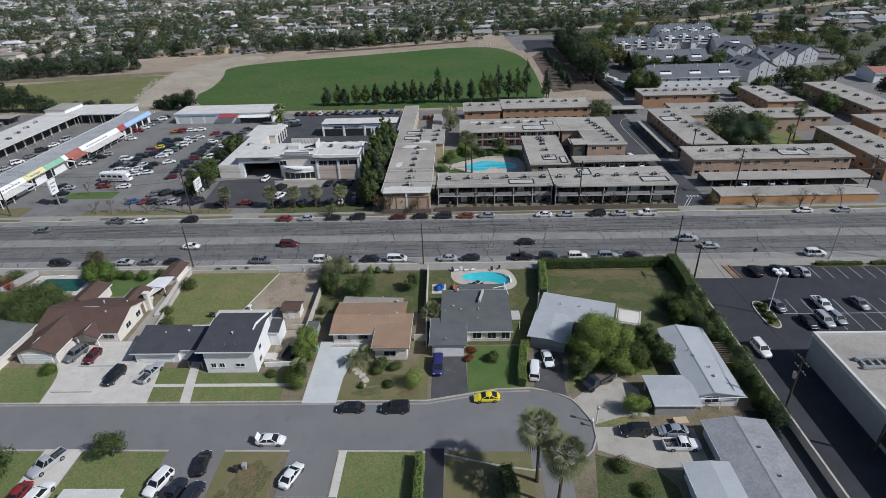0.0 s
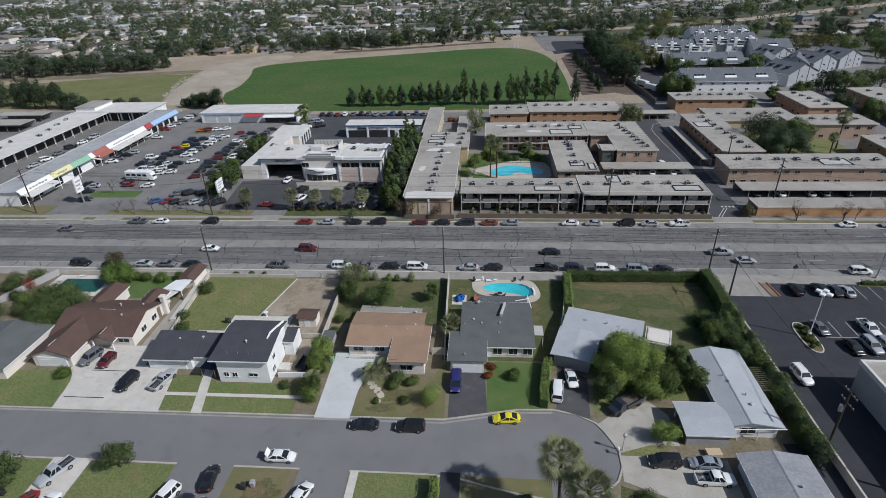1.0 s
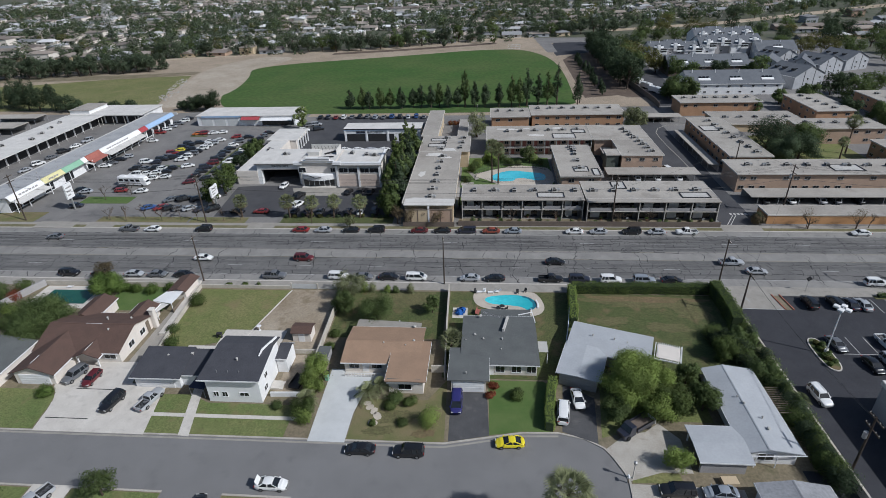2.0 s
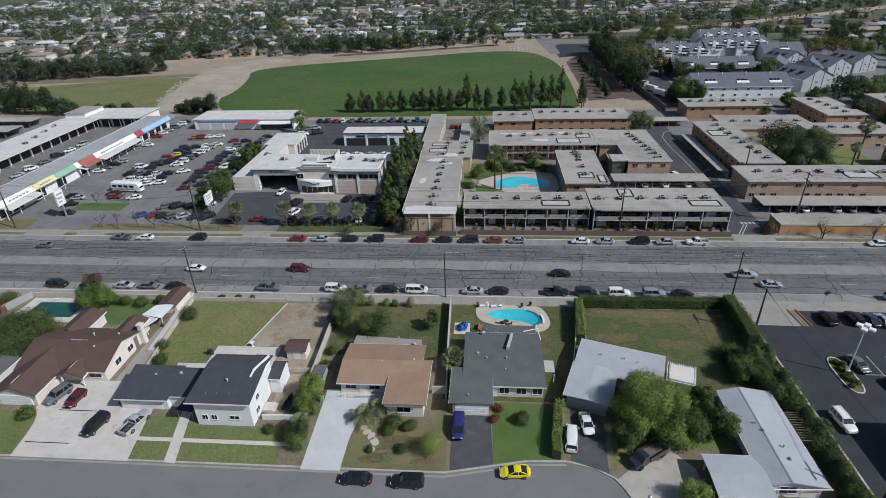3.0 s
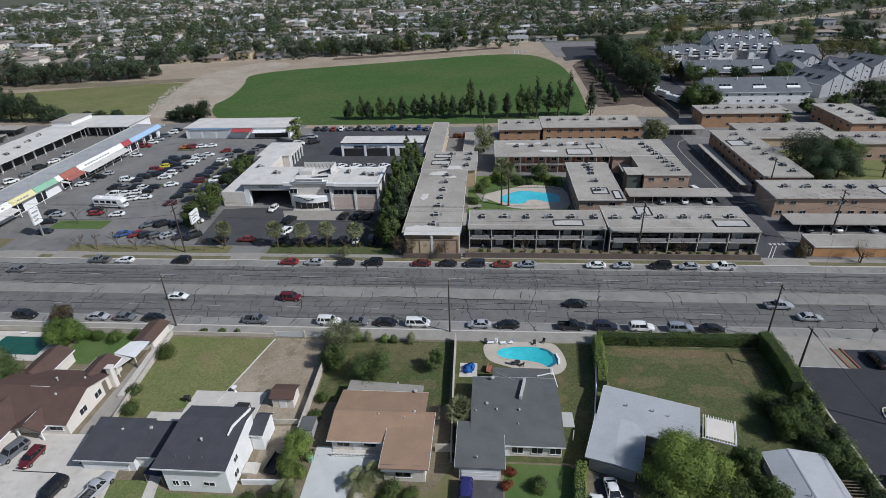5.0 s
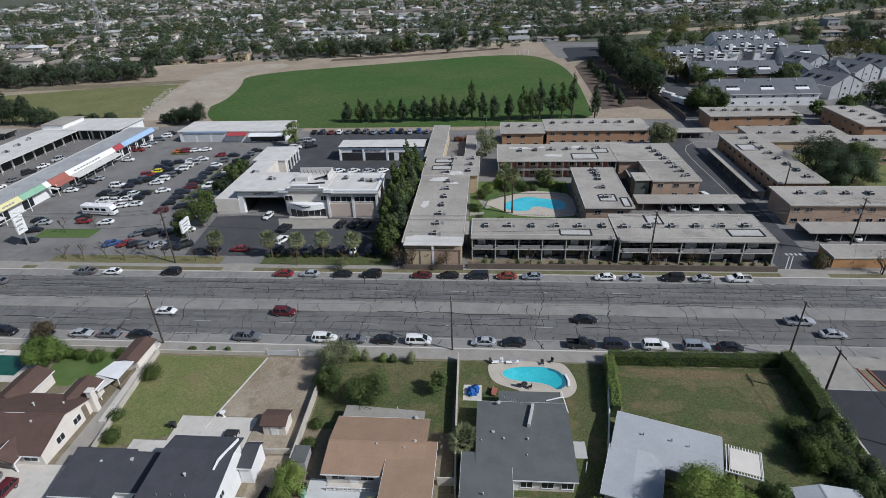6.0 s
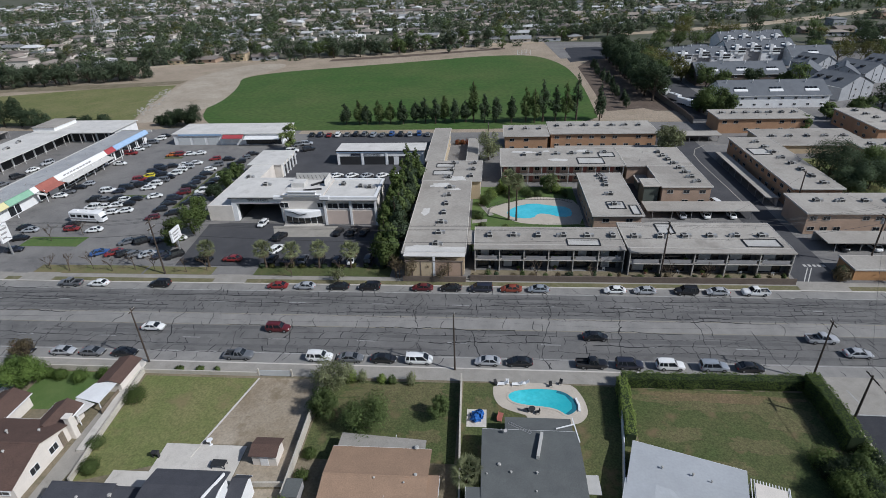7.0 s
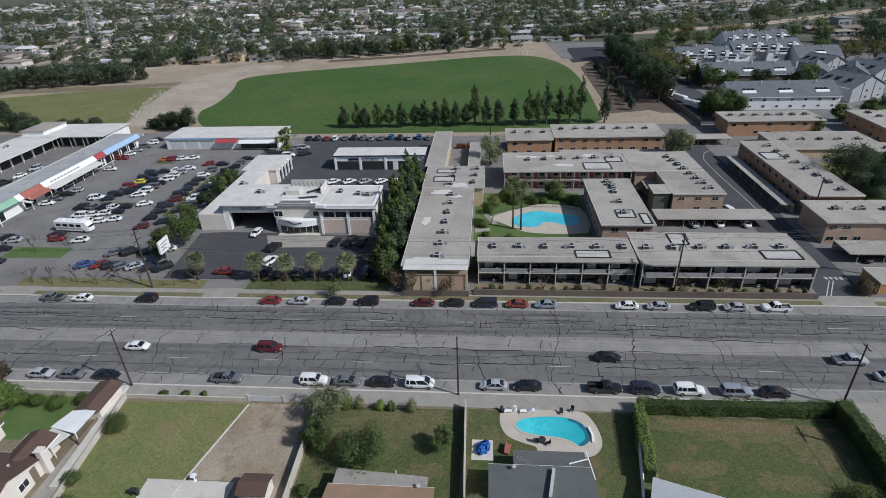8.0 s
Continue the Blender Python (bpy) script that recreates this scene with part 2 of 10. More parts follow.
NAVY = mat("navy_recess_shade", (0.02, 0.028, 0.06), (0.016, 0.02, 0.045), 1.0, 9.0, grain=0.15)
RED_P = mat("red_panel", (0.36, 0.06, 0.07), (0.3, 0.05, 0.06), 1.0, 9.0, grain=0.1)
RUST_P = mat("rust_red_awning", (0.33, 0.12, 0.095), (0.28, 0.10, 0.08), 1.0, 9.0, grain=0.1)
BLUE_P = mat("sky_blue_panel", (0.31, 0.43, 0.6), (0.26, 0.38, 0.55), 0.6, 9.0, grain=0.1)
GREEN_P = mat("green_panel", (0.24, 0.42, 0.30), (0.2, 0.36, 0.26), 0.6, 9.0, grain=0.1)
YELLOW_P = mat("yellow_panel", (0.62, 0.58, 0.33), (0.56, 0.52, 0.28), 0.6, 9.0, grain=0.1)
TERRACOTTA = mat("terracotta_roof", (0.33, 0.155, 0.115), (0.27, 0.13, 0.1), 0.4, 5.0, grain=0.15)


def leaf(name, a, b, isl=0.3):
    m = mat(name, a, b, 0.4, 5.0, rough=0.7, grain=0.14, island=isl * 0.55, rand=0.18, bump=0, spec=0.2)
    # light that passes through the leaves
    n, l = m.node_tree.nodes, m.node_tree.links
    bs, out_ = n["Principled BSDF"], n["Material Output"]
    tr, mx = n.new("ShaderNodeBsdfTranslucent"), n.new("ShaderNodeMixShader")
    mx.inputs[0].default_value = 0.42
    l.new(bs.inputs["Base Color"].links[0].from_socket, tr.inputs["Color"])
    l.new(bs.outputs[0], mx.inputs[1]), l.new(tr.outputs[0], mx.inputs[2]), l.new(mx.outputs[0], out_.inputs["Surface"])
    return m


LEAF = leaf("broad_leaf", (0.125, 0.165, 0.058), (0.088, 0.125, 0.045))
LEAF_LIGHT = leaf("light_leaf", (0.25, 0.32, 0.085), (0.185, 0.245, 0.068))
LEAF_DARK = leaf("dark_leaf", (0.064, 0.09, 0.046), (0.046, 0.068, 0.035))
LEAF_PINE = leaf("conifer_leaf", (0.078, 0.108, 0.058), (0.055, 0.08, 0.044))
LEAF_OLIVE = leaf("yellow_green_leaf", (0.15, 0.145, 0.05), (0.11, 0.115, 0.04))
LEAF_HEDGE = leaf("hedge_leaf", (0.125, 0.165, 0.05), (0.085, 0.122, 0.038))
LEAF_PALM = leaf("palm_leaf", (0.25, 0.265, 0.145), (0.18, 0.2, 0.1), 0.5)
LEAF_PALM_GREEN = leaf("pale_feathery_leaf", (0.25, 0.31, 0.11), (0.19, 0.24, 0.08), 0.5)
LEAF_PALM_DRY = leaf("dry_palm_leaf", (0.19, 0.155, 0.09), (0.14, 0.11, 0.065), 0.3)
# Far leaves are lightened to put distance haze into their colour.
LEAF_HAZED = leaf("hazed_far_leaf", (0.12, 0.145, 0.084), (0.085, 0.108, 0.064), 0.3)
LEAF_FRESH = leaf("fresh_green_leaf", (0.15, 0.215, 0.055), (0.1, 0.155, 0.04))
# The darker far leaf carries the same haze in its colour.
LEAF_HAZED_DARK = leaf("hazed_far_dark_leaf", (0.102, 0.13, 0.078), (0.072, 0.099, 0.058), 0.3)
FLOWER = leaf("red_flower", (0.30, 0.06, 0.045), (0.18, 0.1, 0.04))

PAINTS = {
    "white": (0.72, 0.72, 0.71), "silver": (0.36, 0.37, 0.39), "grey": (0.13, 0.135, 0.145), "black": (0.012, 0.012, 0.014),
    "red": (0.21, 0.022, 0.022), "maroon": (0.10, 0.014, 0.018), "blue": (0.035, 0.085, 0.24), "navy": (0.022, 0.024, 0.038),
    "steel-blue": (0.25, 0.275, 0.31), "yellow": (0.72, 0.60, 0.02), "orange": (0.48, 0.13, 0.025), "green": (0.03, 0.06, 0.045),
    "indigo": (0.03, 0.028, 0.13), "tan": (0.38, 0.32, 0.24), "rust": (0.22, 0.05, 0.028)}
PAINT = {k: mat(k.replace("-", "_") + "_car_paint", c, tuple(v * 0.94 for v in c), 1.0, 6.0, rough=0.32, grain=0.03, bump=0, coat=0.6, spec=0.5)
         for k, c in PAINTS.items()}


# ---- mesh helpers ----
# One unit of the plan below is 1.2 m on the ground; heights of buildings are in metres.
PLAN = 1.2
UNIT = [PLAN, PLAN, 1.0]


def units(xy=PLAN, z=1.0):
    """Chooses how many metres one typed unit is, along the ground and upwards."""
    UNIT[:] = [xy, xy, z]


def placed(m):
    """A pose whose place is turned from units into metres."""
    m = m.copy()
    m.translation = [a * b for a, b in zip(m.translation, UNIT)]
    return m


class Shape:
    """Collects vertices and faces of one mesh."""

    def __init__(self):
        self.v, self.f, self.n = [], [], None

    def add(self, verts, faces):
        k = len(self.v)
        self.v += [tuple(p) for p in verts]
        self.f += [tuple(i + k for i in q) for q in faces]
        return self

    def box(self, x0, x1, y0, y1, z0, z1):
        return self.add([(x0, y0, z0), (x1, y0, z0), (x1, y1, z0), (x0, y1, z0), (x0, y0, z1), (x1, y0, z1), (x1, y1, z1), (x0, y1, z1)],
                        [(3, 2, 1, 0), (4, 5, 6, 7), (0, 1, 5, 4), (1, 2, 6, 5), (2, 3, 7, 6), (3, 0, 4, 7)])

    def bevel_box(self, x0, x1, y0, y1, z0, z1, r=0.05):
        """A box whose top and upright edges are cut back."""
        def ring(d, z):
            return [(x0 + d, y0, z), (x1 - d, y0, z), (x1, y0 + d, z), (x1, y1 - d, z), (x1 - d, y1, z), (x0 + d, y1, z), (x0, y1 - d, z), (x0, y0 + d, z)]
        k = [(x + (r if x < (x0 + x1) / 2 else -r), y + (r if y < (y0 + y1) / 2 else -r), z1) for x, y, z in ring(r, z1)]
        vs = ring(r, z0) + ring(r, z1 - r) + k
        fs = [tuple(range(7, -1, -1)), tuple(range(16, 24))]
        for a in (0, 8):
            fs += [(a + i, a + (i + 1) % 8, a + 8 + (i + 1) % 8, a + 8 + i) for i in range(8)]
        return self.add(vs, fs)

    def beam(self, p, q, w, h=None):
        """A straight square bar from p to q."""
        p, q = Vector(p), Vector(q)
        h = h or w
        d = (q - p).normalized()
        side = d.cross(Vector((0, 0, 1)))
        side = side.normalized() if side.length > 0.01 else Vector((1, 0, 0))
        up = side.cross(d)
        vs = [e + side * sx * w / 2 + up * sz * h / 2 for e in (p, q) for sx, sz in ((-1, -1), (1, -1), (1, 1), (-1, 1))]
        return self.add(vs, [(3, 2, 1, 0), (4, 5, 6, 7), (0, 1, 5, 4), (1, 2, 6, 5), (2, 3, 7, 6), (3, 0, 4, 7)])

    def prism(self, poly, z0, z1):
        n = len(poly)
        return self.add([(x, y, z0) for x, y in poly] + [(x, y, z1) for x, y in poly],
                        [tuple(range(n - 1, -1, -1)), tuple(range(n, 2 * n))] + [(i, (i + 1) % n, n + (i + 1) % n, n + i) for i in range(n)])

    def tube(self, pts, radii, n=8):
        """A round limb through pts with a radius for each."""
        pts = [Vector(p) for p in pts]
        vs = []
        for i, p in enumerate(pts):
            d = (pts[min(i + 1, len(pts) - 1)] - pts[max(i - 1, 0)]).normalized()
            a = d.cross(Vector((0.31, 0.95, 0.05)))
            a = a.normalized() if a.length > 0.01 else Vector((1, 0, 0))
            b = d.cross(a)
            vs += [p + (a * math.cos(2 * math.pi * k / n) + b * math.sin(2 * math.pi * k / n)) * radii[i] for k in range(n)]
        fs = [(i * n + k, i * n + (k + 1) % n, (i + 1) * n + (k + 1) % n, (i + 1) * n + k) for i in range(len(pts) - 1) for k in range(n)]
        fs += [tuple(range(n - 1, -1, -1)), tuple(range((len(pts) - 1) * n, len(pts) * n))]
        return self.add(vs, fs)

    def loft(self, rings):
        n = len(rings[0])
        vs = [p for r in rings for p in r]
        fs = [(i * n + k, i * n + (k + 1) % n, (i + 1) * n + (k + 1) % n, (i + 1) * n + k) for i in range(len(rings) - 1) for k in range(n)]
        fs += [tuple(range(n - 1, -1, -1)), tuple(range((len(rings) - 1) * n, len(rings) * n))]
        return self.add(vs, fs)

    def slab(self, a, b, c, d, t):
        """A sheet with corners a, b, c, d and thickness t downwards."""
        up = [Vector(p) for p in (a, b, c, d)]
        vs = up + [p - Vector((0, 0, t)) for p in up]
        return self.add(vs, [(0, 1, 2, 3), (7, 6, 5, 4), (0, 4, 5, 1), (1, 5, 6, 2), (2, 6, 7, 3), (3, 7, 4, 0)])

    def mesh(self, name, material, smooth=False):
        me = bpy.data.meshes.new(name)
        me.from_pydata([(p[0] * UNIT[0], p[1] * UNIT[1], p[2] * UNIT[2]) for p in self.v], [], self.f)
        me.materials.append(material)
        if smooth or self.n is not None:
            me.polygons.foreach_set("use_smooth", [True] * len(me.polygons))
        me.update()
        if self.n is not None:
            me.normals_split_custom_set_from_vertices(self.n)
        return me


def part(name, shape, material, parent=None, label="", at=None, smooth=False):
    """Links one mesh object under a thing or a part. shape: a Shape, or a mesh to be shared."""
    ob = new(name, shape if isinstance(shape, bpy.types.Mesh) else shape.mesh(name, material, smooth))
    ob.parent = parent
    if at is not None:
        ob.matrix_basis = placed(at)
    return tagged(ob, label)


def thing(name, label, category, group="", at=None, kind=""):
    ob = new(name)
    ob.empty_display_size = 0.3
    if at is not None:
        ob.matrix_basis = placed(at)
    return tagged(ob, label, category, group, kind)


def setting(name, shape, material, label, category):
    return tagged(part(name, shape, material), label, category, kind="structure")


KEPT = {}


def kept(key, make):
    """A mesh made once and shared afterwards."""
    if key not in KEPT:
        KEPT[key] = make()
    return KEPT[key]


def rect(x0, x1, y0, y1):
    return [(x0, y0), (x1, y0), (x1, y1), (x0, y1)]


def oval(cx, cy, a, b, n=28, start=0.0, end=2 * math.pi, power=2.0):
    out = []
    for i in range(n):
        u = start + (end - start) * i / n
        c, s = math.cos(u), math.sin(u)
        out.append((cx + a * math.copysign(abs(c) ** (2 / power), c), cy + b * math.copysign(abs(s) ** (2 / power), s)))
    return out


def pad(name, poly, top, material, label, category="ground", bottom=-0.04):
    return setting(name, Shape().prism(poly, bottom, top), material, label, category)


def rounded(poly, times=2):
    """The outline with its corners cut back into curves."""
    for _ in range(times):
        poly = [(p[0] * (1 - u) + q[0] * u, p[1] * (1 - u) + q[1] * u) for p, q in zip(poly, poly[1:] + poly[:1]) for u in (0.25, 0.75)]
    return poly


def strip(line, width, z0, z1):
    """A band of even width along a line in plan."""
    pts = [Vector((*p, 0)) for p in line]
    lo, hi = [], []
    for i, p in enumerate(pts):
        d = (pts[min(i + 1, len(pts) - 1)] - pts[max(i - 1, 0)]).normalized()
        s = Vector((-d.y, d.x, 0)) * width / 2
        lo.append(p - s), hi.append(p + s)
    sh = Shape()
    for i in range(len(pts) - 1):
        a, b, c, d = lo[i], lo[i + 1], hi[i + 1], hi[i]
        sh.add([(p.x, p.y, z) for z in (z0, z1) for p in (a, b, c, d)],
               [(3, 2, 1, 0), (4, 5, 6, 7), (0, 1, 5, 4), (1, 2, 6, 5), (2, 3, 7, 6), (3, 0, 4, 7)])
    return sh


# ---- ground, roads, yards ----
G = 0.12     # top of the raised blocks beside the roads
ground = setting("ground", Shape().box(-2600, 2600, -1500, 3600, -0.6, -0.05), EARTH, "dry brown earth reaching to the horizon", "ground")
pad("main_road", rect(-420, 420, -0.1, 22.5), 0.0, ASPHALT, "wide worn grey asphalt road with many sealed cracks", "road")
for y0, y1, z in ((9.5, 12.9, 0.005), (-0.1, 2.6, 0.005), (20.0, 22.5, 0.005)):
    pad("pale_lane", rect(-420, 420, y0, y1), z, LANE, "paler worn strip along the asphalt road", "road", bottom=-0.02)
WHEEL = mat("wheel_worn_asphalt", (0.125, 0.122, 0.12), (0.1, 0.098, 0.096), 0.2, 7.0, grain=0.25, stains=0.5, stain=(0.16, 0.155, 0.15))
for k, (yc, half) in enumerate(((4.0, 0.45), (7.2, 0.5), (8.8, 0.4), (13.9, 0.45), (15.4, 0.5), (17.2, 0.5), (18.8, 0.45))):
    rgw_ = random.Random(600 + k)
    x = -170 + rgw_.uniform(0, 20)
    while x < 170:
        L = rgw_.uniform(14, 46)
        n_ = int(L / 1.5)
        up_ = [(x + L * i / n_, yc + half * (0.25 + 0.75 * abs(math.sin(math.pi * i / n_)) ** 0.5) * rgw_.uniform(0.75, 1.2)) for i in range(n_ + 1)]
        lo_ = [(x + L * i / n_, yc - half * (0.25 + 0.75 * abs(math.sin(math.pi * i / n_)) ** 0.5) * rgw_.uniform(0.75, 1.2)) for i in range(n_ + 1)]
        pad("wheel_track", lo_ + up_[::-1], 0.003, WHEEL, "darker wheel-worn streak along a lane of the road", "road", bottom=-0.02)
        x += L + rgw_.uniform(4, 26)
pad("side_street", rect(-260, 30, -52, -36), 0.004, STREET, "smooth grey residential street ending in a turning circle", "road")

BULB = [(2.5, -38.8), (8.5, -37.5), (12.6, -36.6), (17.3, -36.4), (20.6, -37.2), (22.8, -38.6), (24.3, -41.0), (24.9, -43.3), (24.8, -45.6),
        (23.9, -47.6), (22.2, -49.2), (19.6, -50.3), (16.0, -50.6), (12.4, -50.0), (9.0, -49.2), (5.0, -48.1), (1.0, -47.7)]
pad("yard_block", [(-260, -39.0)] + BULB + [(-260, -47.4), (-260, -140), (50.2, -140), (50.2, -0.1), (-260, -0.1)], G, SOIL,
    "bare brown yard soil raised behind the kerb")
setting("kerb", strip([(-260, -39.0), (-60, -39.0)] + BULB + [(-60, -47.4), (-260, -47.4)], 0.26, -0.03, G + 0.016), KERB,
        "pale concrete kerb round the residential street", "kerb")
setting("gutter", strip([(-260, -39.45), (2.5, -39.35), (12.6, -37.1), (17.3, -36.9)], 0.3, -0.03, 0.02), WALK, "pale concrete gutter along the street", "kerb")
pad("pavement", rect(-260, 50.2, -2.9, -0.1), G + 0.015, WALK, "dusty pale concrete pavement beside the road", "pavement")
setting("kerb", Shape().box(-260, 50.2, -0.32, -0.08, -0.03, G + 0.03), CONCRETE, "worn concrete kerb of the wide road", "kerb")
setting("kerb", Shape().box(-420, 420, 22.4, 22.62, -0.03, G + 0.03), CONCRETE, "worn concrete kerb of the wide road", "kerb")

pad("far_block", rect(-420, 420, 22.5, 131), G, LOT_OLD, "worn grey asphalt of the lots across the road")
pad("verge", rect(-420, 420, 22.62, 24.0), G + 0.01, VERGE, "dry grass verge between kerb and pavement")
pad("pavement", rect(-420, 420, 24.0, 25.3), G + 0.014, WALK, "pale concrete pavement across the road", "pavement")
for x0, x1 in ((-101, -91), (-88, -81), (-48, -41.5), (59.5, 68.0)):
    pad("drive_apron", rect(x0, x1, 22.3, 25.6), G + 0.02, WALK, "concrete drive apron crossing the verge", "pavement")
pad("lawn_strip", rect(-63.5, -49.5, 25.4, 28.4), G + 0.012, LAWN_DRY, "dry planted strip beside the car lot")
pad("lawn_strip", rect(-41, -14, 25.4, 29.0), G + 0.012, LAWN_WORN, "planted strip in front of the showroom")
pad("lawn_strip", rect(-87.0, -64.0, 25.4, 28.6), G + 0.012, LAWN_DRY, "dry planted strip before the car lot")
pad("lot_island", rect(-99, -85.5, 36.5, 41.0), G + 0.06, LAWN_LUSH, "small grass island with a kerb in the car lot")
pad("lawn_strip", rect(-128, -103, 25.4, 31), G + 0.012, LAWN_DRY, "dry planted strip beside the shopping strip")
pad("showroom_forecourt", [(-58.7, 28.8), (-13.5, 28.8), (-13.5, 47), (-54, 49), (-60.4, 48)], G + 0.01, LOT_MID, "black asphalt forecourt in front of the showroom")
pad("showroom_forecourt", rect(-57, -13, 60.0, 120.0), G + 0.01, LOT_MID, "dark asphalt yard behind the showroom")
pad("showroom_apron", [(-44.7, 47.2), (-42.4, 41.6), (-29.5, 42.0), (-29.5, 47.2)], G + 0.03, WALK, "pale concrete apron before the showroom door")
pad("alley", rect(60.2, 68.2, 25.3, 96), G + 0.01, LOT_MID, "dark asphalt alley between the apartment blocks")
pad("alley", rect(54.8, 68.6, 57, 111), G + 0.013, LOT_MID, "dark asphalt alley between the apartment blocks")
pad("planting_bed", rect(1.4, 59.4, 24.6, 28.4), G + 0.012, SOIL, "dark bare soil between the garden wall and the balconies", "ground")
for i in range(5):
    pad("stop_mark", rect(64.0 + 0.85 * i, 64.5 + 0.85 * i, 31.0, 31.8), G + 0.016, TRIM, "white square of a dashed stop line")
for x in (61.3, 62.0):
    pad("centre_line", [(x - 0.1, 25.4), (x + 0.1, 25.4), (x + 3.2, 30.6), (x + 3.0, 30.6)], G + 0.016, TRIM, "white double line at the mouth of the alley")
pad("court_lawn", rect(0.8, 26, 36, 71), G + 0.012, LAWN_LUSH, "green lawn in the courtyard of the apartments")
pad("court_lawn", rect(82.6, 116, 52, 92), G + 0.012, LAWN, "green lawn between the apartment blocks")

pad("back_verge", rect(-62, 60, 120.5, 124.6), G + 0.01, BANK, "sandy strip between the lots and the field")
# playing field and sandy embankment beyond it
pad("embankment", [(-700, 128), (-118, 128), (-108, 131), (74, 131), (74, 262), (56, 300), (40, 332), (4, 326), (-60, 296), (-120, 283), (-170, 272), (-260, 248), (-700, 215)],
    G + 0.02, BANK, "dun sandy flood bank and track round the field")
pad("playing_field", rounded([(-60, 124.4), (-92, 126), (-108, 142), (-115, 163), (-118, 181), (-120, 200), (-125, 224), (-108, 238), (-74, 249), (-30, 264), (2, 277), (29, 276), (39, 258), (44.4, 237), (46.4, 204), (45, 160), (43, 124.4)], 2),
    G + 0.05, FIELD, "broad green playing field of mown grass")
pad("scrub_field", [(-420, 128), (-134, 136), (-143, 166), (-147, 188), (-152, 207), (-172, 205), (-198, 199), (-233, 187), (-420, 165)], G + 0.05, SCRUB, "rough yellow-green scrub beside the sand track")
pad("tree_yard", [(48.5, 146), (74, 146), (74, 262), (62, 262), (50, 236)], G + 0.055, YARD_DIRT, "brown dirt strip under the dark trees")
pad("yard_track", [(47, 131), (74, 131), (73, 137), (63, 150), (48.5, 146)], G + 0.058, BANK, "pale dirt track at the end of the field")
pad("sand_track", rounded([(-135, 139), (-126, 136), (-111, 160), (-116, 198), (-126, 226), (-112, 240), (-112, 266), (-140, 262), (-152, 226), (-148, 196), (-141, 168)], 2), G + 0.075,
    mat("trodden_sand", (0.39, 0.34, 0.275), (0.29, 0.245, 0.19), 0.05, 1.2, rough=0.95, grain=0.22, stains=0.55, stain=(0.24, 0.195, 0.14)), "pale trodden sand track crossing the bank")
pad("bank_top_track", [(-420, 226), (-260, 240), (-170, 263), (-60, 288), (2, 318), (40, 322), (40, 328), (0, 325), (-60, 294), (-170, 269), (-260, 246), (-420, 232)], G + 0.07, LEVEE, "pale gravel track along the top of the bank")
pad("bank_slope", [(-420, 180), (-187, 201), (-152, 210), (-152, 219), (-190, 212), (-420, 196)], G + 0.065, SOIL, "brown eroded foot of the sandy bank")
pad("bank_slope", [(-90, 268), (-48, 278), (14, 300), (14, 306), (-48, 286), (-90, 275)], G + 0.066, YARD_DIRT, "brown eroded slope of the sandy bank")
# the blackest asphalt colour stands for shade lying on this yard
pad("basin_lot", [(48, 250), (65, 258), (74, 262), (74, 300), (53, 306), (47, 280)], G + 0.062, LOT, "asphalt yard beyond the field, darkened for its shade")
pad("yard_road", [(40, 326), (44, 262), (50, 262), (50, 300), (76, 302), (76, 322)], G + 0.068, LOT_OLD, "pale asphalt road round the yard")
pad("wash_bed", [(74, 131), (88, 131), (90, 170), (90, 230), (74, 230)], G + 0.06, LOT_MID, "dark asphalt of the storage yard")
pad("condo_yard", rect(86, 215, 126, 290), 0.08, LOT_OLD, "grey asphalt yards among the condominiums")

# yards on the near side
def patch(name, poly, material, label, up=0.012):
    return pad(name, poly, G + up, material, label, bottom=0.02)


patch("lawn", [(-73, -38.8), (-53.6, -38.8), (-53.9, -37.5), (-54.2, -35.2), (-54.8, -32.8), (-56.0, -31.3), (-73, -31.3)], LAWN_GREEN, "mown green front lawn beside the concrete drive")
patch("driveway", [(-53.4, -39.1), (-37.6, -39.1), (-39.1, -31.4), (-39.1, -29.6), (-44.8, -29.6), (-45.6, -24.8), (-56.6, -25.0), (-56.4, -30.6), (-55.2, -32.0), (-54.5, -33.4), (-54.0, -35.4)], CONCRETE, "wide pale concrete driveway", 0.02)
for ya, xa, xb in ((-36.75, -53.2, -47.0), (-31.0, -52.6, -46.6)):
    patch("driveway_joint", rect(xa, xb, ya - 0.07, ya + 0.07), TAR, "dark drain line across the concrete driveway", 0.025)
patch("lawn", [(-37.8, -38.8), (-18.6, -38.8), (-18.6, -33.0), (-31.4, -33.0), (-34.6, -31.5), (-38.9, -31.6)], LAWN_GREEN, "mown green front lawn crossed by a path")
patch("garden_path", rect(-38.9, -17.8, -35.8, -35.15), CONCRETE, "narrow concrete path through the front lawn", 0.026)
patch("garden_path", [(-32.8, -39.1), (-31.3, -39.1), (-33.4, -30.2), (-34.8, -30.2)], CONCRETE, "narrow concrete path to the front door", 0.031)
patch("side_path", [(-48.2, -25.4), (-46.2, -25.0), (-45.4, -18), (-47.2, -3.0), (-48.6, -3.0), (-48.4, -16)], WALK, "pale concrete path beside the garden wall", 0.018)
# soil given the black lot colour to paint the shade lying here
patch("dark_yard", rect(45.4, 50.0, -75, -41.0), LOT, "bare ground between house and wall, darkened for its shade", 0.01)
patch("lawn", [(-46.0, -3.6), (-28.6, -3.6), (-32.0, -18.2), (-45.0, -22.5)], LAWN, "broad green back lawn behind the white house")
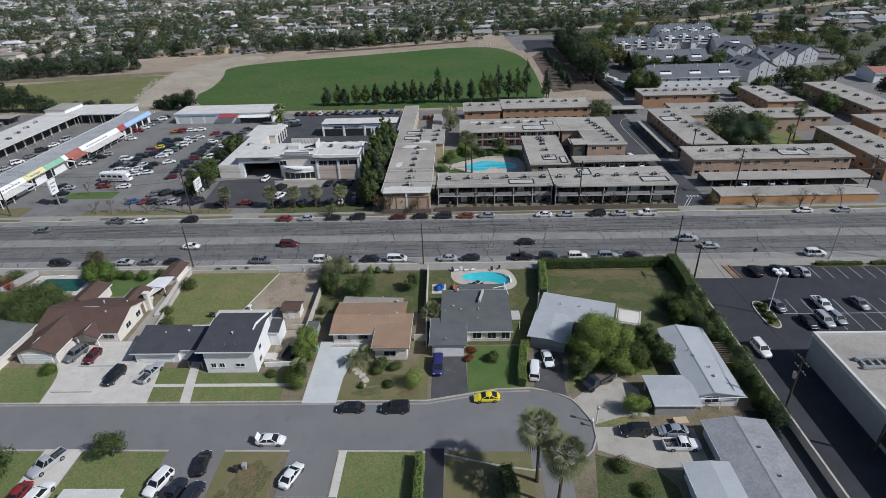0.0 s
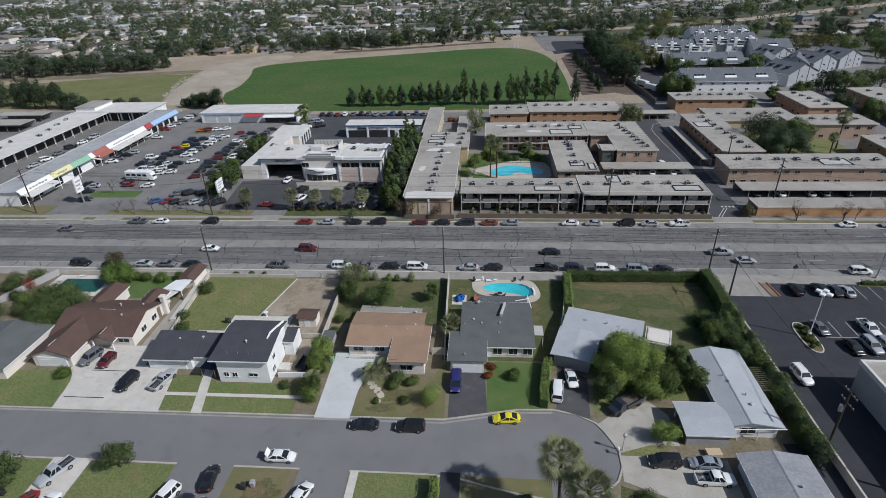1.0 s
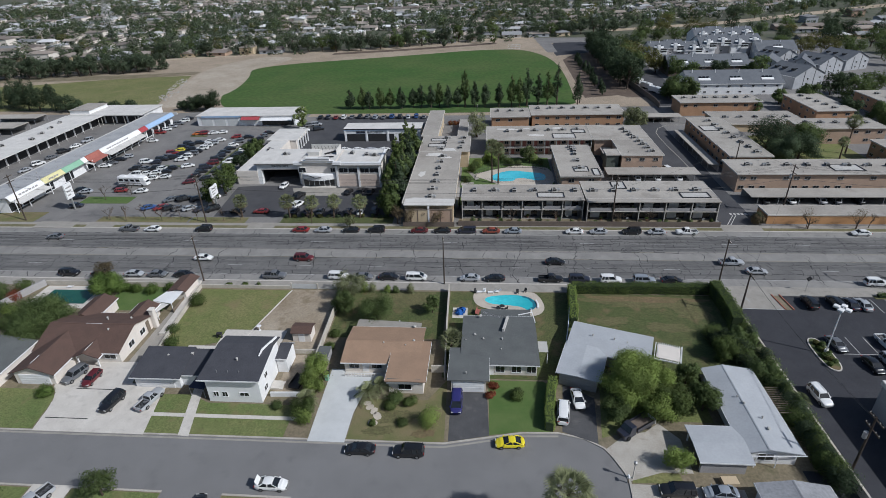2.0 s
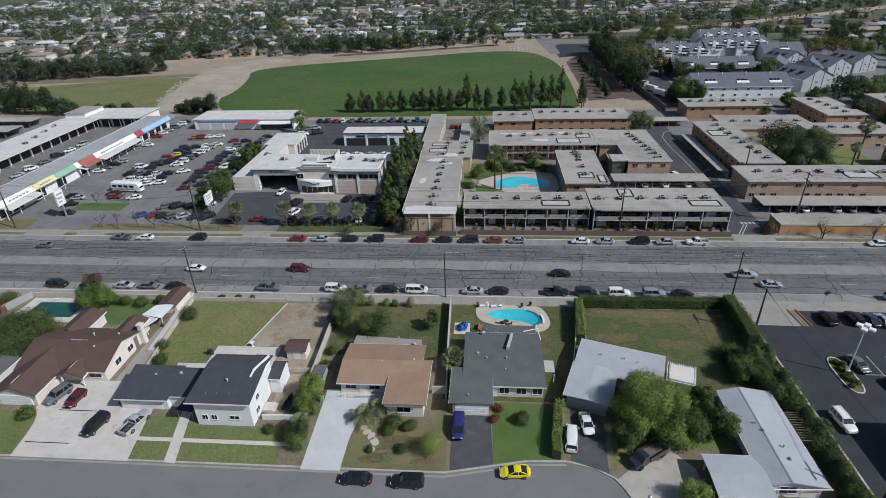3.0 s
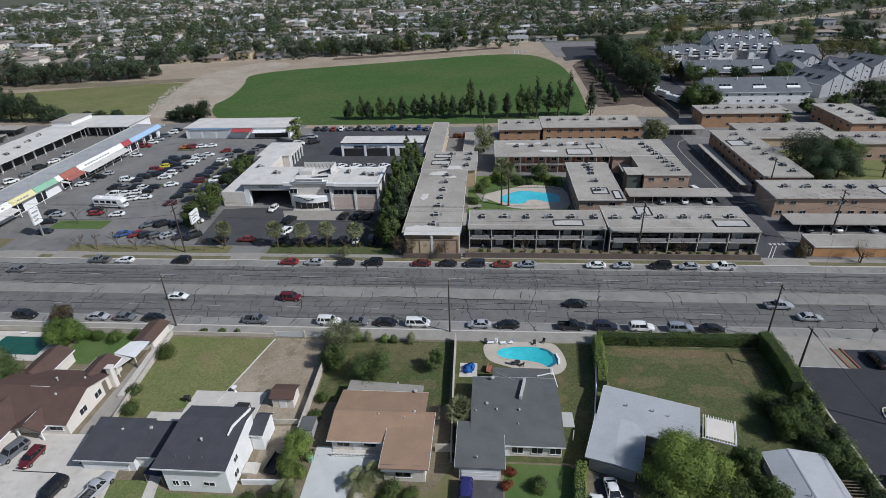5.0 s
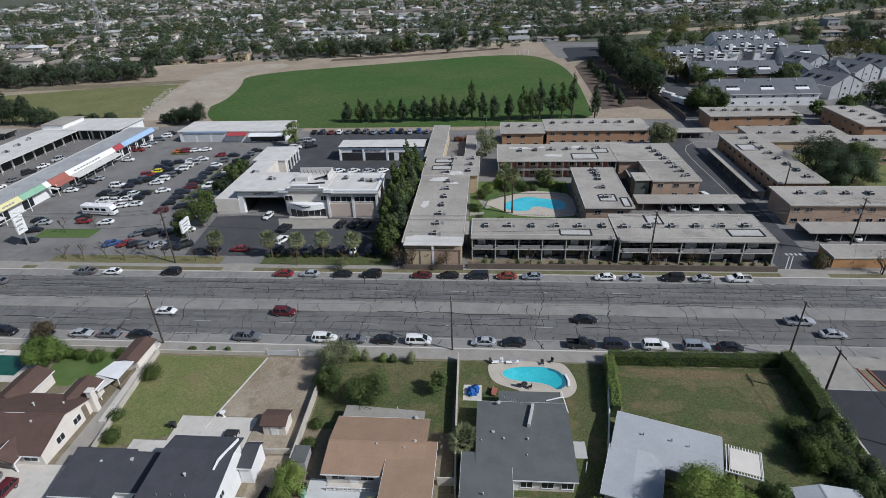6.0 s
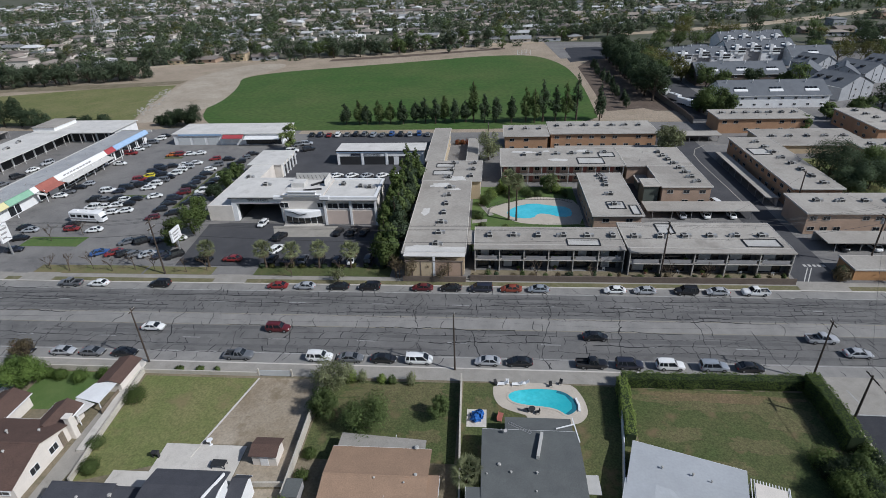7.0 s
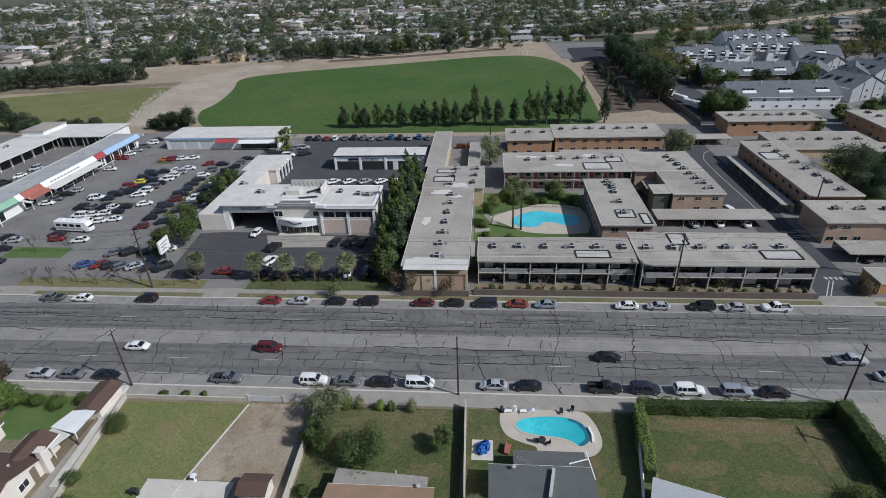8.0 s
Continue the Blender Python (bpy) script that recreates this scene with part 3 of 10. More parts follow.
patch("patio", rect(-40.5, -35.9, -24.5, -20.4), CONCRETE, "lower concrete patio step behind the white house", 0.017)
patch("patio", rect(-36.0, -25.4, -24.5, -16.0), CONCRETE, "pale concrete patio behind the white house", 0.02)
patch("dirt_yard", [(-28.3, -3.4), (-18.8, -3.4), (-18.5, -21.4), (-25.3, -21.6), (-25.3, -15.9), (-31.6, -15.9)], DIRT, "bare tan dirt yard behind the shed")
patch("dirt_yard", [(-22.6, -22.2), (-18.5, -22.0), (-17.9, -31.2), (-22.6, -31.2)], DIRT, "bare tan dirt beside the white house")
patch("driveway", [(-15.2, -39.2), (-10.3, -39.2), (-10.2, -34), (-9.5, -30.2), (-6.6, -26.5), (-6.6, -25.4), (-15.4, -25.2)], CONCRETE_NEW, "bright pale concrete driveway", 0.02)
patch("lawn", [(-10.2, -38.9), (2.6, -38.6), (2.3, -27), (-0.2, -31.2), (-6.4, -31.2), (-9.3, -31.2), (-10.0, -34)], LAWN_DRY, "patchy dry front lawn with shrubs")
patch("lawn", rect(-18.2, 0.9, -17.5, -3.4), LAWN_WORN, "green back lawn shaded by trees")
patch("driveway", [(3.1, -38.5), (8.4, -37.3), (8.1, -29.4), (3.0, -29.4)], LOT_WORN, "dark asphalt driveway before the garage", 0.02)
patch("lawn", [(8.4, -37.2), (12.6, -36.4), (16.4, -36.3), (17.6, -28), (16.2, -26.8), (8.3, -26.8)], LAWN_LUSH, "lush green front lawn of the grey-roofed house")
patch("lawn", rect(1.4, 22.6, -26.5, -3.2), LAWN_WORN, "green back lawn round the swimming pool")
patch("driveway", [(17.9, -36.2), (22.2, -38.0), (23.0, -30.0), (19.0, -27.0)], LOT_WORN, "dark asphalt driveway with two white vehicles", 0.02)
patch("lawn", rect(23.6, 48.0, -24.5, -3.4), LAWN_WORN, "large worn back lawn inside a tall hedge")
SOIL_RED = mat("red_soil", (0.165, 0.118, 0.07), (0.125, 0.105, 0.052), 0.25, 4.0, rough=0.95, grain=0.3, stains=0.75, stain=(0.085, 0.09, 0.036))
SOIL_THIN = mat("thin_brown_grass", (0.125, 0.112, 0.055), (0.098, 0.098, 0.043), 0.3, 4.0, rough=0.95, grain=0.36, bump=0.5, stains=0.7, stain=(0.075, 0.09, 0.034))


def ragged(cx, cy, a, b, seed, n=64):
    """A patch with an uneven outline."""
    rg = random.Random(seed)
    ph = [rg.uniform(0, 6.28) for _ in range(4)]
    out = []
    for i in range(n):
        u = 2 * math.pi * i / n
        k = 1 + 0.16 * math.sin(2 * u + ph[0]) + 0.12 * math.sin(5 * u + ph[1]) + 0.08 * math.sin(11 * u + ph[2]) + rg.uniform(-0.07, 0.07)
        out.append((cx + a * k * math.copysign(abs(math.cos(u)) ** 0.7, math.cos(u)), cy + b * k * math.copysign(abs(math.sin(u)) ** 0.7, math.sin(u))))
    return out


WORN = ((36, -5.6, 9.6, 1.9, SOIL_THIN), (36, -4.9, 8.6, 1.0, SOIL_RED), (43, -8.0, 3.6, 2.4, SOIL_THIN), (29, -11.5, 2.6, 1.2, SOIL_THIN), (38, -13, 3.2, 1.3, SOIL_THIN), (33, -16.5, 2.5, 1.2, SOIL_THIN),
        (-8, -5.4, 7.4, 1.5, SOIL_THIN), (-4.5, -7.6, 3.4, 1.6, SOIL_THIN), (-13.2, -8.6, 2.4, 1.6, SOIL_THIN), (-3.5, -13.6, 2.2, 1.3, SOIL_THIN), (12, -22, 0.9, 2, SOIL_THIN), (4.2, -8, 1.2, 2.2, SOIL_THIN),
        (-18.4, -52.5, 2.2, 2.8, SOIL_THIN), (-18.8, -51.4, 1.3, 1.4, SOIL_RED), (-21.4, -56, 1.0, 2.2, SOIL_THIN),
        (-4, -34.5, 2.6, 1.2, SOIL_THIN), (-6.2, -37.0, 2.0, 0.8, SOIL_THIN), (-0.2, -37.3, 1.4, 0.7, SOIL_RED), (10.5, -54, 2.4, 2.6, SOIL_THIN))
for i, (cx, cy, a, b, m) in enumerate(WORN):
    patch("worn_patch", ragged(cx, cy, a, b, 40 + i), m, "worn brown patch in the grass", 0.0145 + 0.0008 * i)
patch("lawn", [(22.8, -37.0), (26.0, -36.0), (30.0, -33.8), (37.8, -33.8), (37.8, -25.5), (24.5, -24.6)], LAWN, "shaded green lawn under the large tree")
patch("driveway", [(23.0, -38.8), (25.0, -43.4), (29.0, -42.0), (32.6, -42.0), (32.6, -36.8), (30.5, -34.2), (28.5, -35.8), (26, -36.2)], CONCRETE_WORN, "pale concrete driveway off the turning circle", 0.02)
patch("driveway", [(25.0, -43.8), (24.5, -47.6), (31.0, -50.4), (37.5, -51.0), (37.6, -44.0)], CONCRETE_WORN, "pale concrete driveway with parked cars", 0.024)
patch("lawn", [(24.0, -48.2), (31.0, -50.7), (32.6, -53), (32.6, -70), (20.5, -70)], LAWN_WORN, "patchy front lawn beside the turning circle")
patch("lawn", rect(25.2, 31.0, -43.6, -42.1), LAWN, "narrow grass strip between two driveways")
for x0, x1, m, word in ((-75, -47, LAWN_GREEN, "green"), (-41.5, -30.5, LAWN_GREEN, "mown green"), (-22.9, -15.6, LAWN_DRY, "patchy dry"), (-7.2, 2.2, LAWN_GREEN, "green"), (5.4, 16, LAWN_DRY, "shaded dry")):
    patch("lawn", rect(x0, x1, -75, -47.8), m, word + " front lawn on the near side of the street")
for x0, x1, m in ((-46.8, -41.7, CONCRETE), (-30.4, -23.0, STREET), (-14.6, -8.4, STREET), (2.8, 5.2, LOT), (17.0, 20.5, STREET)):
    patch("driveway", rect(x0, x1, -75, -47.3), m, "straight driveway meeting the near kerb", 0.02)
patch("garden_path", rect(-8.2, -7.2, -75, -47.6), CONCRETE, "narrow concrete strip beside the driveway", 0.026)

# parking lot and alley by the large building
pad("parking_lot", rect(50.2, 210, -140, -3.0), 0.06, LOT, "smooth black asphalt parking lot with white bays")
pad("pavement", rect(50.2, 420, -2.95, -0.1), G, WALK, "pale pavement beside the parking lot", "pavement")
pad("drive_apron", [(50.3, -7.1), (58.9, -7.3), (58.4, -2.7), (58.4, 0.0), (50.4, 0.0)], G + 0.014, WALK, "concrete drive apron into the parking lot", "pavement")
pad("planting_strip", rect(75.6, 200, -3.6, -2.6), 0.17, LAWN_DRY, "low planted strip along the parking lot")
pad("planting_strip", [(58.9, -7.3), (60.3, -7.3), (59.9, -2.7), (58.5, -2.7)], 0.1, SOIL, "bare planting corner by the lot entrance")
for xa, xb in ((58.85, 58.45), (60.2, 59.8)):
    setting("kerb", strip([(xa, -7.3), (xb, -2.7)], 0.25, 0.0, 0.26), BRICK, "red-brown kerb of the planting corner", "kerb")
isl = oval(59.1, -19.0, 1.3, 3.9, 24, power=2.6)
pad("parking_island", isl, 0.22, CONCRETE, "oval concrete kerb of the parking island")
pad("parking_island", [(59.1 + (x - 59.1) * 0.86, -19.0 + (y + 19.0) * 0.95) for x, y in isl], 0.24, LAWN_WORN, "worn grass inside the oval parking island")
bays = Shape()
for k in range(18):
    x = 74.45 + 2.5 * k
    bays.add([(x, -3.6, 0.068), (x + 0.13, -3.6, 0.068), (x + 0.13, -7.8, 0.068), (x, -7.8, 0.068)], [(0, 3, 2, 1)])
for k in range(14):
    x = 64.4 + 2.7 * k
    bays.add([(x, -14.6, 0.068), (x + 0.13, -14.6, 0.068), (x + 0.13, -23.4, 0.068), (x, -23.4, 0.068)], [(0, 3, 2, 1)])
bays.box(62, 103, -18.9, -18.77, 0.062, 0.068)
bays.add([(50.4, -7.25, 0.142), (50.4, -7.05, 0.142), (58.8, -7.2, 0.142), (58.8, -7.4, 0.142)], [(0, 3, 2, 1)])
bays.add([(53.4, -2.6, 0.142), (53.55, -2.6, 0.142), (53.9, -5.2, 0.142), (53.75, -5.2, 0.142)], [(0, 3, 2, 1)])
setting("bay_lines", bays, LINE, "white painted parking bay lines", "road marking")


# ---- cars ----
#        length, half width, height, shoulder, hood, tail, cabin from the rear (bottom a..b, top c..d), wheel base ends
CARS = {
    "sedan": (4.7, 0.90, 1.45, 0.93, 0.76, 0.95, (-1.8, 1.25, -0.95, 0.3)),
    "coupe": (4.5, 0.90, 1.38, 0.92, 0.76, 0.95, (-1.85, 1.1, -0.75, 0.1)),
    "hatchback": (4.2, 0.88, 1.5, 0.95, 0.85, 0.98, (-1.95, 1.1, -1.6, 0.3)),
    "suv": (4.8, 0.95, 1.78, 1.08, 1.02, 1.1, (-2.3, 1.15, -2.05, 0.45)),
    "minivan": (5.0, 0.98, 1.78, 1.02, 0.92, 1.05, (-2.4, 1.75, -2.2, 0.75)),
    "van": (5.3, 1.0, 2.05, 1.15, 1.05, 1.2, (-2.55, 1.9, -2.5, 1.2)),
    "pickup": (5.5, 0.96, 1.8, 1.08, 1.04, 0.82, (-0.55, 1.25, -0.4, 0.55)),
}


def car_body(kind):
    L, w, H, sh, hood, tail, cab = CARS[kind]
    a, b, c, d = cab
    h = L / 2
    # height of the upper surface along the car
    if kind == "pickup":
        line = [(-h, tail * 0.8), (-h + 0.1, tail), (a - 0.06, tail), (a - 0.02, sh), (b, sh), (b + 0.3, sh - 0.01), (h - 0.5, hood), (h - 0.15, hood * 0.92), (h, hood * 0.74)]
    else:
        line = [(-h, tail * 0.78), (-h + 0.08, tail * 0.9), (-h + 0.28, tail), (max(a, -h + 0.7), sh), (b - 0.5, sh), (b, sh), (b + 0.35, sh - 0.03), (h - 0.6, hood), (h - 0.25, hood * 0.9), (h - 0.06, hood * 0.78), (h, hood * 0.66)]
    xs = sorted({x for x, _ in line} | {-h * 0.55, 0.0, h * 0.35, h * 0.6, h - 0.4, -h + 0.45})
    rings = []
    for x in xs:
        zt = next(z0 + (z1 - z0) * (x - x0) / (x1 - x0) for (x0, z0), (x1, z1) in zip(line, line[1:]) if x0 <= x <= x1)
        u = abs(x) / h
        hw = w * (1 - 0.05 * u ** 2 - 0.22 * max(0.0, (u - 0.72) / 0.28) ** 2.4)
        zb = 0.25 + 0.16 * max(0.0, (u - 0.85) / 0.15) ** 2
        zs = min(zt, sh) - 0.03
        half = [(hw * 0.82, zb), (hw * 0.96, zb + 0.08), (hw, zb + 0.24), (hw * 0.985, zs - 0.13), (hw * 0.945, zs - 0.03), (hw * 0.82, zt - 0.005), (hw * 0.4, zt + 0.025)]
        rings.append([(x, y, z) for y, z in half] + [(x, -y, z) for y, z in reversed(half)])
    s = Shape().loft(rings)
    if kind == "pickup":
        for y in (-w + 0.01, w - 0.11):
            s.box(-h + 0.08, a - 0.03, y, y + 0.1, tail - 0.1, sh)
        s.box(-h + 0.05, -h + 0.15, -w * 0.9, w * 0.9, tail - 0.1, sh - 0.02)
    # pillars
    zt = H - 0.06
    tw = w * 0.74
    bw = w * 0.93
    for sgn in (-1, 1):
        s.beam((b, sgn * bw, sh - 0.02), (d, sgn * tw, zt), 0.07)
        s.beam((a, sgn * bw, sh - 0.02), (c, sgn * tw, zt), 0.12)
        m0 = (a + b) / 2
        s.beam((m0, sgn * bw * 1.0, sh - 0.02), ((c + d) / 2, sgn * tw * 1.01, zt), 0.09)
        if kind in ("suv", "minivan", "hatchback"):
            s.beam((a + 0.75, sgn * bw, sh - 0.02), (c + 0.62, sgn * tw * 1.01, zt), 0.1)
        s.box(b - 0.32, b - 0.18, sgn * (w + 0.08) - 0.09, sgn * (w + 0.08) + 0.09, sh - 0.02, sh + 0.11)
    return s


def car_roof(kind):
    L, w, H, sh, hood, tail, (a, b, c, d) = CARS[kind]
    tw = w * 0.77
    s = Shape()
    rings = []
    n = 7
    for i in range(n):
        u = i / (n - 1)
        x = c - 0.1 + (d - c + 0.2) * u
        e = abs(2 * u - 1)
        k, zc = 1 - 0.1 * e ** 2, H - 0.07 * e ** 2.5
        rings.append([(x, y * k, z) for y, z in ((-tw * 0.96, zc - 0.1), (tw * 0.96, zc - 0.1), (tw, zc - 0.075), (tw * 0.9, zc - 0.03), (tw * 0.5, zc), (-tw * 0.5, zc), (-tw * 0.9, zc - 0.03), (-tw, zc - 0.075))])
    s.loft(rings)
    if kind == "suv":
        for y in (-tw * 0.8, tw * 0.8):
            s.beam((c + 0.2, y, H + 0.05), (d - 0.2, y, H + 0.05), 0.05)
            s.box(c + 0.2, c + 0.26, y - 0.02, y + 0.02, H - 0.04, H + 0.04), s.box(d - 0.26, d - 0.2, y - 0.02, y + 0.02, H - 0.04, H + 0.04)
    return s


def car_glass(kind, which):
    L, w, H, sh, hood, tail, (a, b, c, d) = CARS[kind]
    z0, z1, bw, tw = sh - 0.03, H - 0.07, w * 0.91, w * 0.73
    A, B, C, D = [(a, -bw, z0), (b, -bw, z0), (b, bw, z0), (a, bw, z0)]
    E, F, G2, H2 = [(c, -tw, z1), (d, -tw, z1), (d, tw, z1), (c, tw, z1)]
    quads = {"windshield": [(B, C, G2, F)], "rear_window": [(D, A, E, H2)], "side_window": [(A, B, F, E)], "other_side": [(C, D, H2, G2)],
             "windows": [(B, C, G2, F), (D, A, E, H2), (A, B, F, E), (C, D, H2, G2)]}[which]
    s = Shape()
    for q in quads:
        n = (Vector(q[1]) - Vector(q[0])).cross(Vector(q[3]) - Vector(q[0])).normalized() * 0.03
        s.add([Vector(p) for p in q] + [Vector(p) - n for p in q], [(0, 1, 2, 3), (7, 6, 5, 4), (0, 4, 5, 1), (1, 5, 6, 2), (2, 6, 7, 3), (3, 7, 4, 0)])
    return s


def wheel_mesh(r, wd, n, inner=0.0):
    return Shape().tube([(0, -wd / 2, 0), (0, -wd / 2 + 0.02, 0), (0, wd / 2 - 0.02, 0), (0, wd / 2, 0)], [r * 0.93, r, r, r * 0.93], n)


MODELS = {}


def smooth_by_angle(me, limit=radians(38)):
    """Smooth shading that keeps the edges sharper than the limit."""
    bm = bmesh.new()
    bm.from_mesh(me)
    for e in bm.edges:
        e.smooth = len(e.link_faces) == 2 and e.calc_face_angle(0) < limit
    bm.to_mesh(me)
    bm.free()
    return me


def car(kind, colour, x, y, heading, where="parked along the road", group="parked cars", z=0.0, near=True):
    """A parked vehicle; heading in degrees, 0 faces east."""
    key = (kind, colour, near)
    at = pose(x, y, z, 0, 0, heading)
    units()
    words = {"suv": "SUV", "pickup": "pickup truck", "van": "panel van"}.get(kind, kind)
    label = f"{colour} {words} {where}"
    if key in MODELS:
        return tagged(copy_thing(MODELS[key], placed(at)), label, "car", group)
    L, w, H, sh, hood, tail, cab = CARS[kind]
    c = thing(kind if kind not in ("suv",) else "car", label, "car", group, at)
    c.name = {"pickup": "pickup_truck", "van": "van", "minivan": "minivan"}.get(kind, "car")
    units(1.0, 1.0)     # vehicles are typed in metres
    P = PAINT[colour]
    part("body", kept(("body", kind, colour), lambda: smooth_by_angle(car_body(kind).mesh("body", P, True))), P, c)
    part("roof", kept(("roof", kind, colour), lambda: smooth_by_angle(car_roof(kind).mesh("roof", P, True))), P, c)
    for nm in ("windshield", "rear_window", "side_window", "other_side"):
        part("side_window" if nm == "other_side" else nm, kept((nm, kind), lambda: car_glass(kind, nm).mesh("window", GLASS)), GLASS, c, "dark tinted glass")
    r = 0.37 if kind in ("suv", "pickup", "van") else 0.32
    ty = kept(("tyre", r), lambda: wheel_mesh(r, 0.22, 14).mesh("tyre", TYRE))
    rim = kept(("rim", r), lambda: wheel_mesh(r * 0.62, 0.235, 10).mesh("rim", RIM))
    for sx in (-1, 1):
        for sy in (-1, 1):
            t = part("tyre", ty, TYRE, c, "black rubber tyre", at=pose(sx * L * 0.29 + 0.06, sy * (w - 0.095), r))
            if near:
                part("rim", rim, RIM, t, "silver alloy rim")
    if near:
        for sy in (-1, 1):
            part("headlight", kept(("hl", kind), lambda: Shape().box(-0.05, 0.05, -0.19, 0.19, -0.07, 0.07).mesh("headlight", LAMP_WHITE)), LAMP_WHITE, c, "clear headlight",
                 at=pose(L / 2 - 0.1, sy * w * 0.62, hood * 0.76))
            part("tail_light", kept(("tl", kind), lambda: Shape().box(-0.04, 0.04, -0.16, 0.16, -0.08, 0.08).mesh("tail_light", LAMP_RED)), LAMP_RED, c, "red tail light",
                 at=pose(-L / 2 + 0.06, sy * w * 0.68, tail * 0.82))
    if kind == "pickup":
        part("bed_liner", kept("bed", lambda: Shape().box(-2.6, -0.6, -0.82, 0.82, 0.80, 0.845).mesh("bed_liner", DARK_METAL_AND_SHADE)), DARK_METAL_AND_SHADE, c, "black open load bed")
    MODELS[key] = c
    units()
    return c


# cars parked along the wide road
for k, col, x, h in (("sedan", "silver", -62.5, 0), ("sedan", "grey", -57.6, 0), ("sedan", "black", -52.2, 0), ("pickup", "grey", -33.6, 0), ("suv", "white", -20.8, 0),
                     ("sedan", "grey", -15.9, 0), ("sedan", "black", -10.9, 0), ("minivan", "white", -5.5, 0), ("sedan", "silver", 4.8, 180), ("sedan", "black", 9.5, 180),
                     ("pickup", "black", 20.0, 0), ("suv", "navy", 25.4, 0), ("suv", "white", 31.2, 0), ("suv", "steel-blue", 37.3, 0), ("sedan", "black", 42.3, 0),
                     ("suv", "black", -76.2, 0), ("sedan", "black", -69.5, 0), ("suv", "white", 78.3, 0)):
    car(k, col, x, 1.15, h, "parked at the near kerb of the wide road", "cars at the near kerb")
for k, col, x, h in (("pickup", "grey", -75.6, 180), ("sedan", "white", -69.9, 180), ("suv", "black", -57.5, 180), ("sedan", "red", -34.5, 180), ("sedan", "silver", -29.2, 180),
                     ("sedan", "black", -22.8, 180), ("suv", "black", -17.0, 180), ("sedan", "maroon", -7.2, 180), ("sedan", "black", -2.0, 180), ("minivan", "navy", 3.5, 180),
                     ("sedan", "rust", 8.9, 180), ("sedan", "steel-blue", 13.8, 180), ("sedan", "white", 27.2, 180), ("sedan", "silver", 32.4, 180), ("suv", "black", 39.5, 180),
                     ("sedan", "silver", 44.8, 180), ("pickup", "white", 51.2, 180), ("sedan", "white", 87.0, 180), ("sedan", "silver", 95.8, 180)):
    car(k, col, x, 21.25, h, "parked at the far kerb of the wide road", "cars at the far kerb")
for k, col, x, y, h in (("sedan", "white", -51.3, 7.9, 0), ("suv", "maroon", -29.8, 8.2, 0), ("sedan", "black", 21.6, 7.7, 0), ("pickup", "silver", 55.6, 8.2, 0),
                        ("sedan", "silver", 59.0, 4.9, 0), ("sedan", "grey", -91.0, 17.0, 180)):
    car(k, col, x, y, h, "out in a lane of the wide road", "cars in the lanes")
# cars of the residential street
DR = G + 0.02
for k, col, x, y, h, z in (("suv", "grey", -54.3, -28.6, 254, DR), ("hatchback", "maroon", -51.2, -29.2, 267, DR), ("suv", "black", -45.0, -33.9, 259, DR), ("pickup", "silver", -39.8, -33.2, 75, DR),
                           ("sedan", "black", -7.9, -40.5, 180, 0), ("suv", "black", -1.7, -40.6, 180, 0), ("coupe", "yellow", 11.0, -38.6, 184, 0), ("minivan", "indigo", 3.9, -32.0, -90, DR),
                           ("van", "white", 18.3, -33.2, 82, DR), ("sedan", "white", 20.6, -30.6, -85, DR), ("suv", "black", 29.8, -44.9, 180, DR), ("sedan", "steel-blue", 34.6, -44.9, 180, DR),
                           ("pickup", "white", 34.9, -47.2, 0, DR), ("pickup", "silver", -44.6, -49.9, -113, DR), ("sedan", "red", -45.2, -54.6, -95, DR),
                           ("suv", "white", -42.6, -54.6, 80, DR), ("suv", "white", -29.0, -52.8, 251, DR), ("pickup", "navy", -26.6, -54.4, 80, DR), ("sedan", "black", -24.9, -49.9, 95, DR), ("suv", "navy", -24.2, -54.6, 80, DR),
                           ("sedan", "white", -13.2, -51.7, 70, DR)):
    car(k, col, x, y, h, "standing by the residential street" if z == 0 else "standing on a driveway", "cars of the residential street", z)
for k, col, x, y, h in (("suv", "white", 53.5, -28.6, -84), ("sedan", "grey", 61.8, -17.0, -82), ("sedan", "black", 64.4, -21.8, -86), ("suv", "silver", 67.2, -21.4, -86), ("hatchback", "steel-blue", 69.6, -20.9, -86),
                        ("pickup", "white", 69.4, -16.9, -86), ("sedan", "grey", 75.8, -16.6, -84), ("suv", "black", 63.4, -5.6, 90), ("suv", "black", 67.6, -5.5, 90), ("sedan", "navy", 70.0, -5.8, 90), ("sedan", "silver", 72.0, -5.9, 90)):
    car(k, col, x, y, h, "parked in the black asphalt lot", "cars in the parking lot", 0.06)
lid = car("sedan", "white", -17.4, -46.2, 0, "with its boot open beside the street", "cars of the residential street")
units(1.0, 1.0)
part("boot_lid", Shape().slab((-1.75, -0.7, 1.0), (-1.75, 0.7, 1.0), (-2.1, 0.65, 1.75), (-2.1, -0.65, 1.75), 0.06), PAINT["white"], lid, "raised white boot lid")
units()
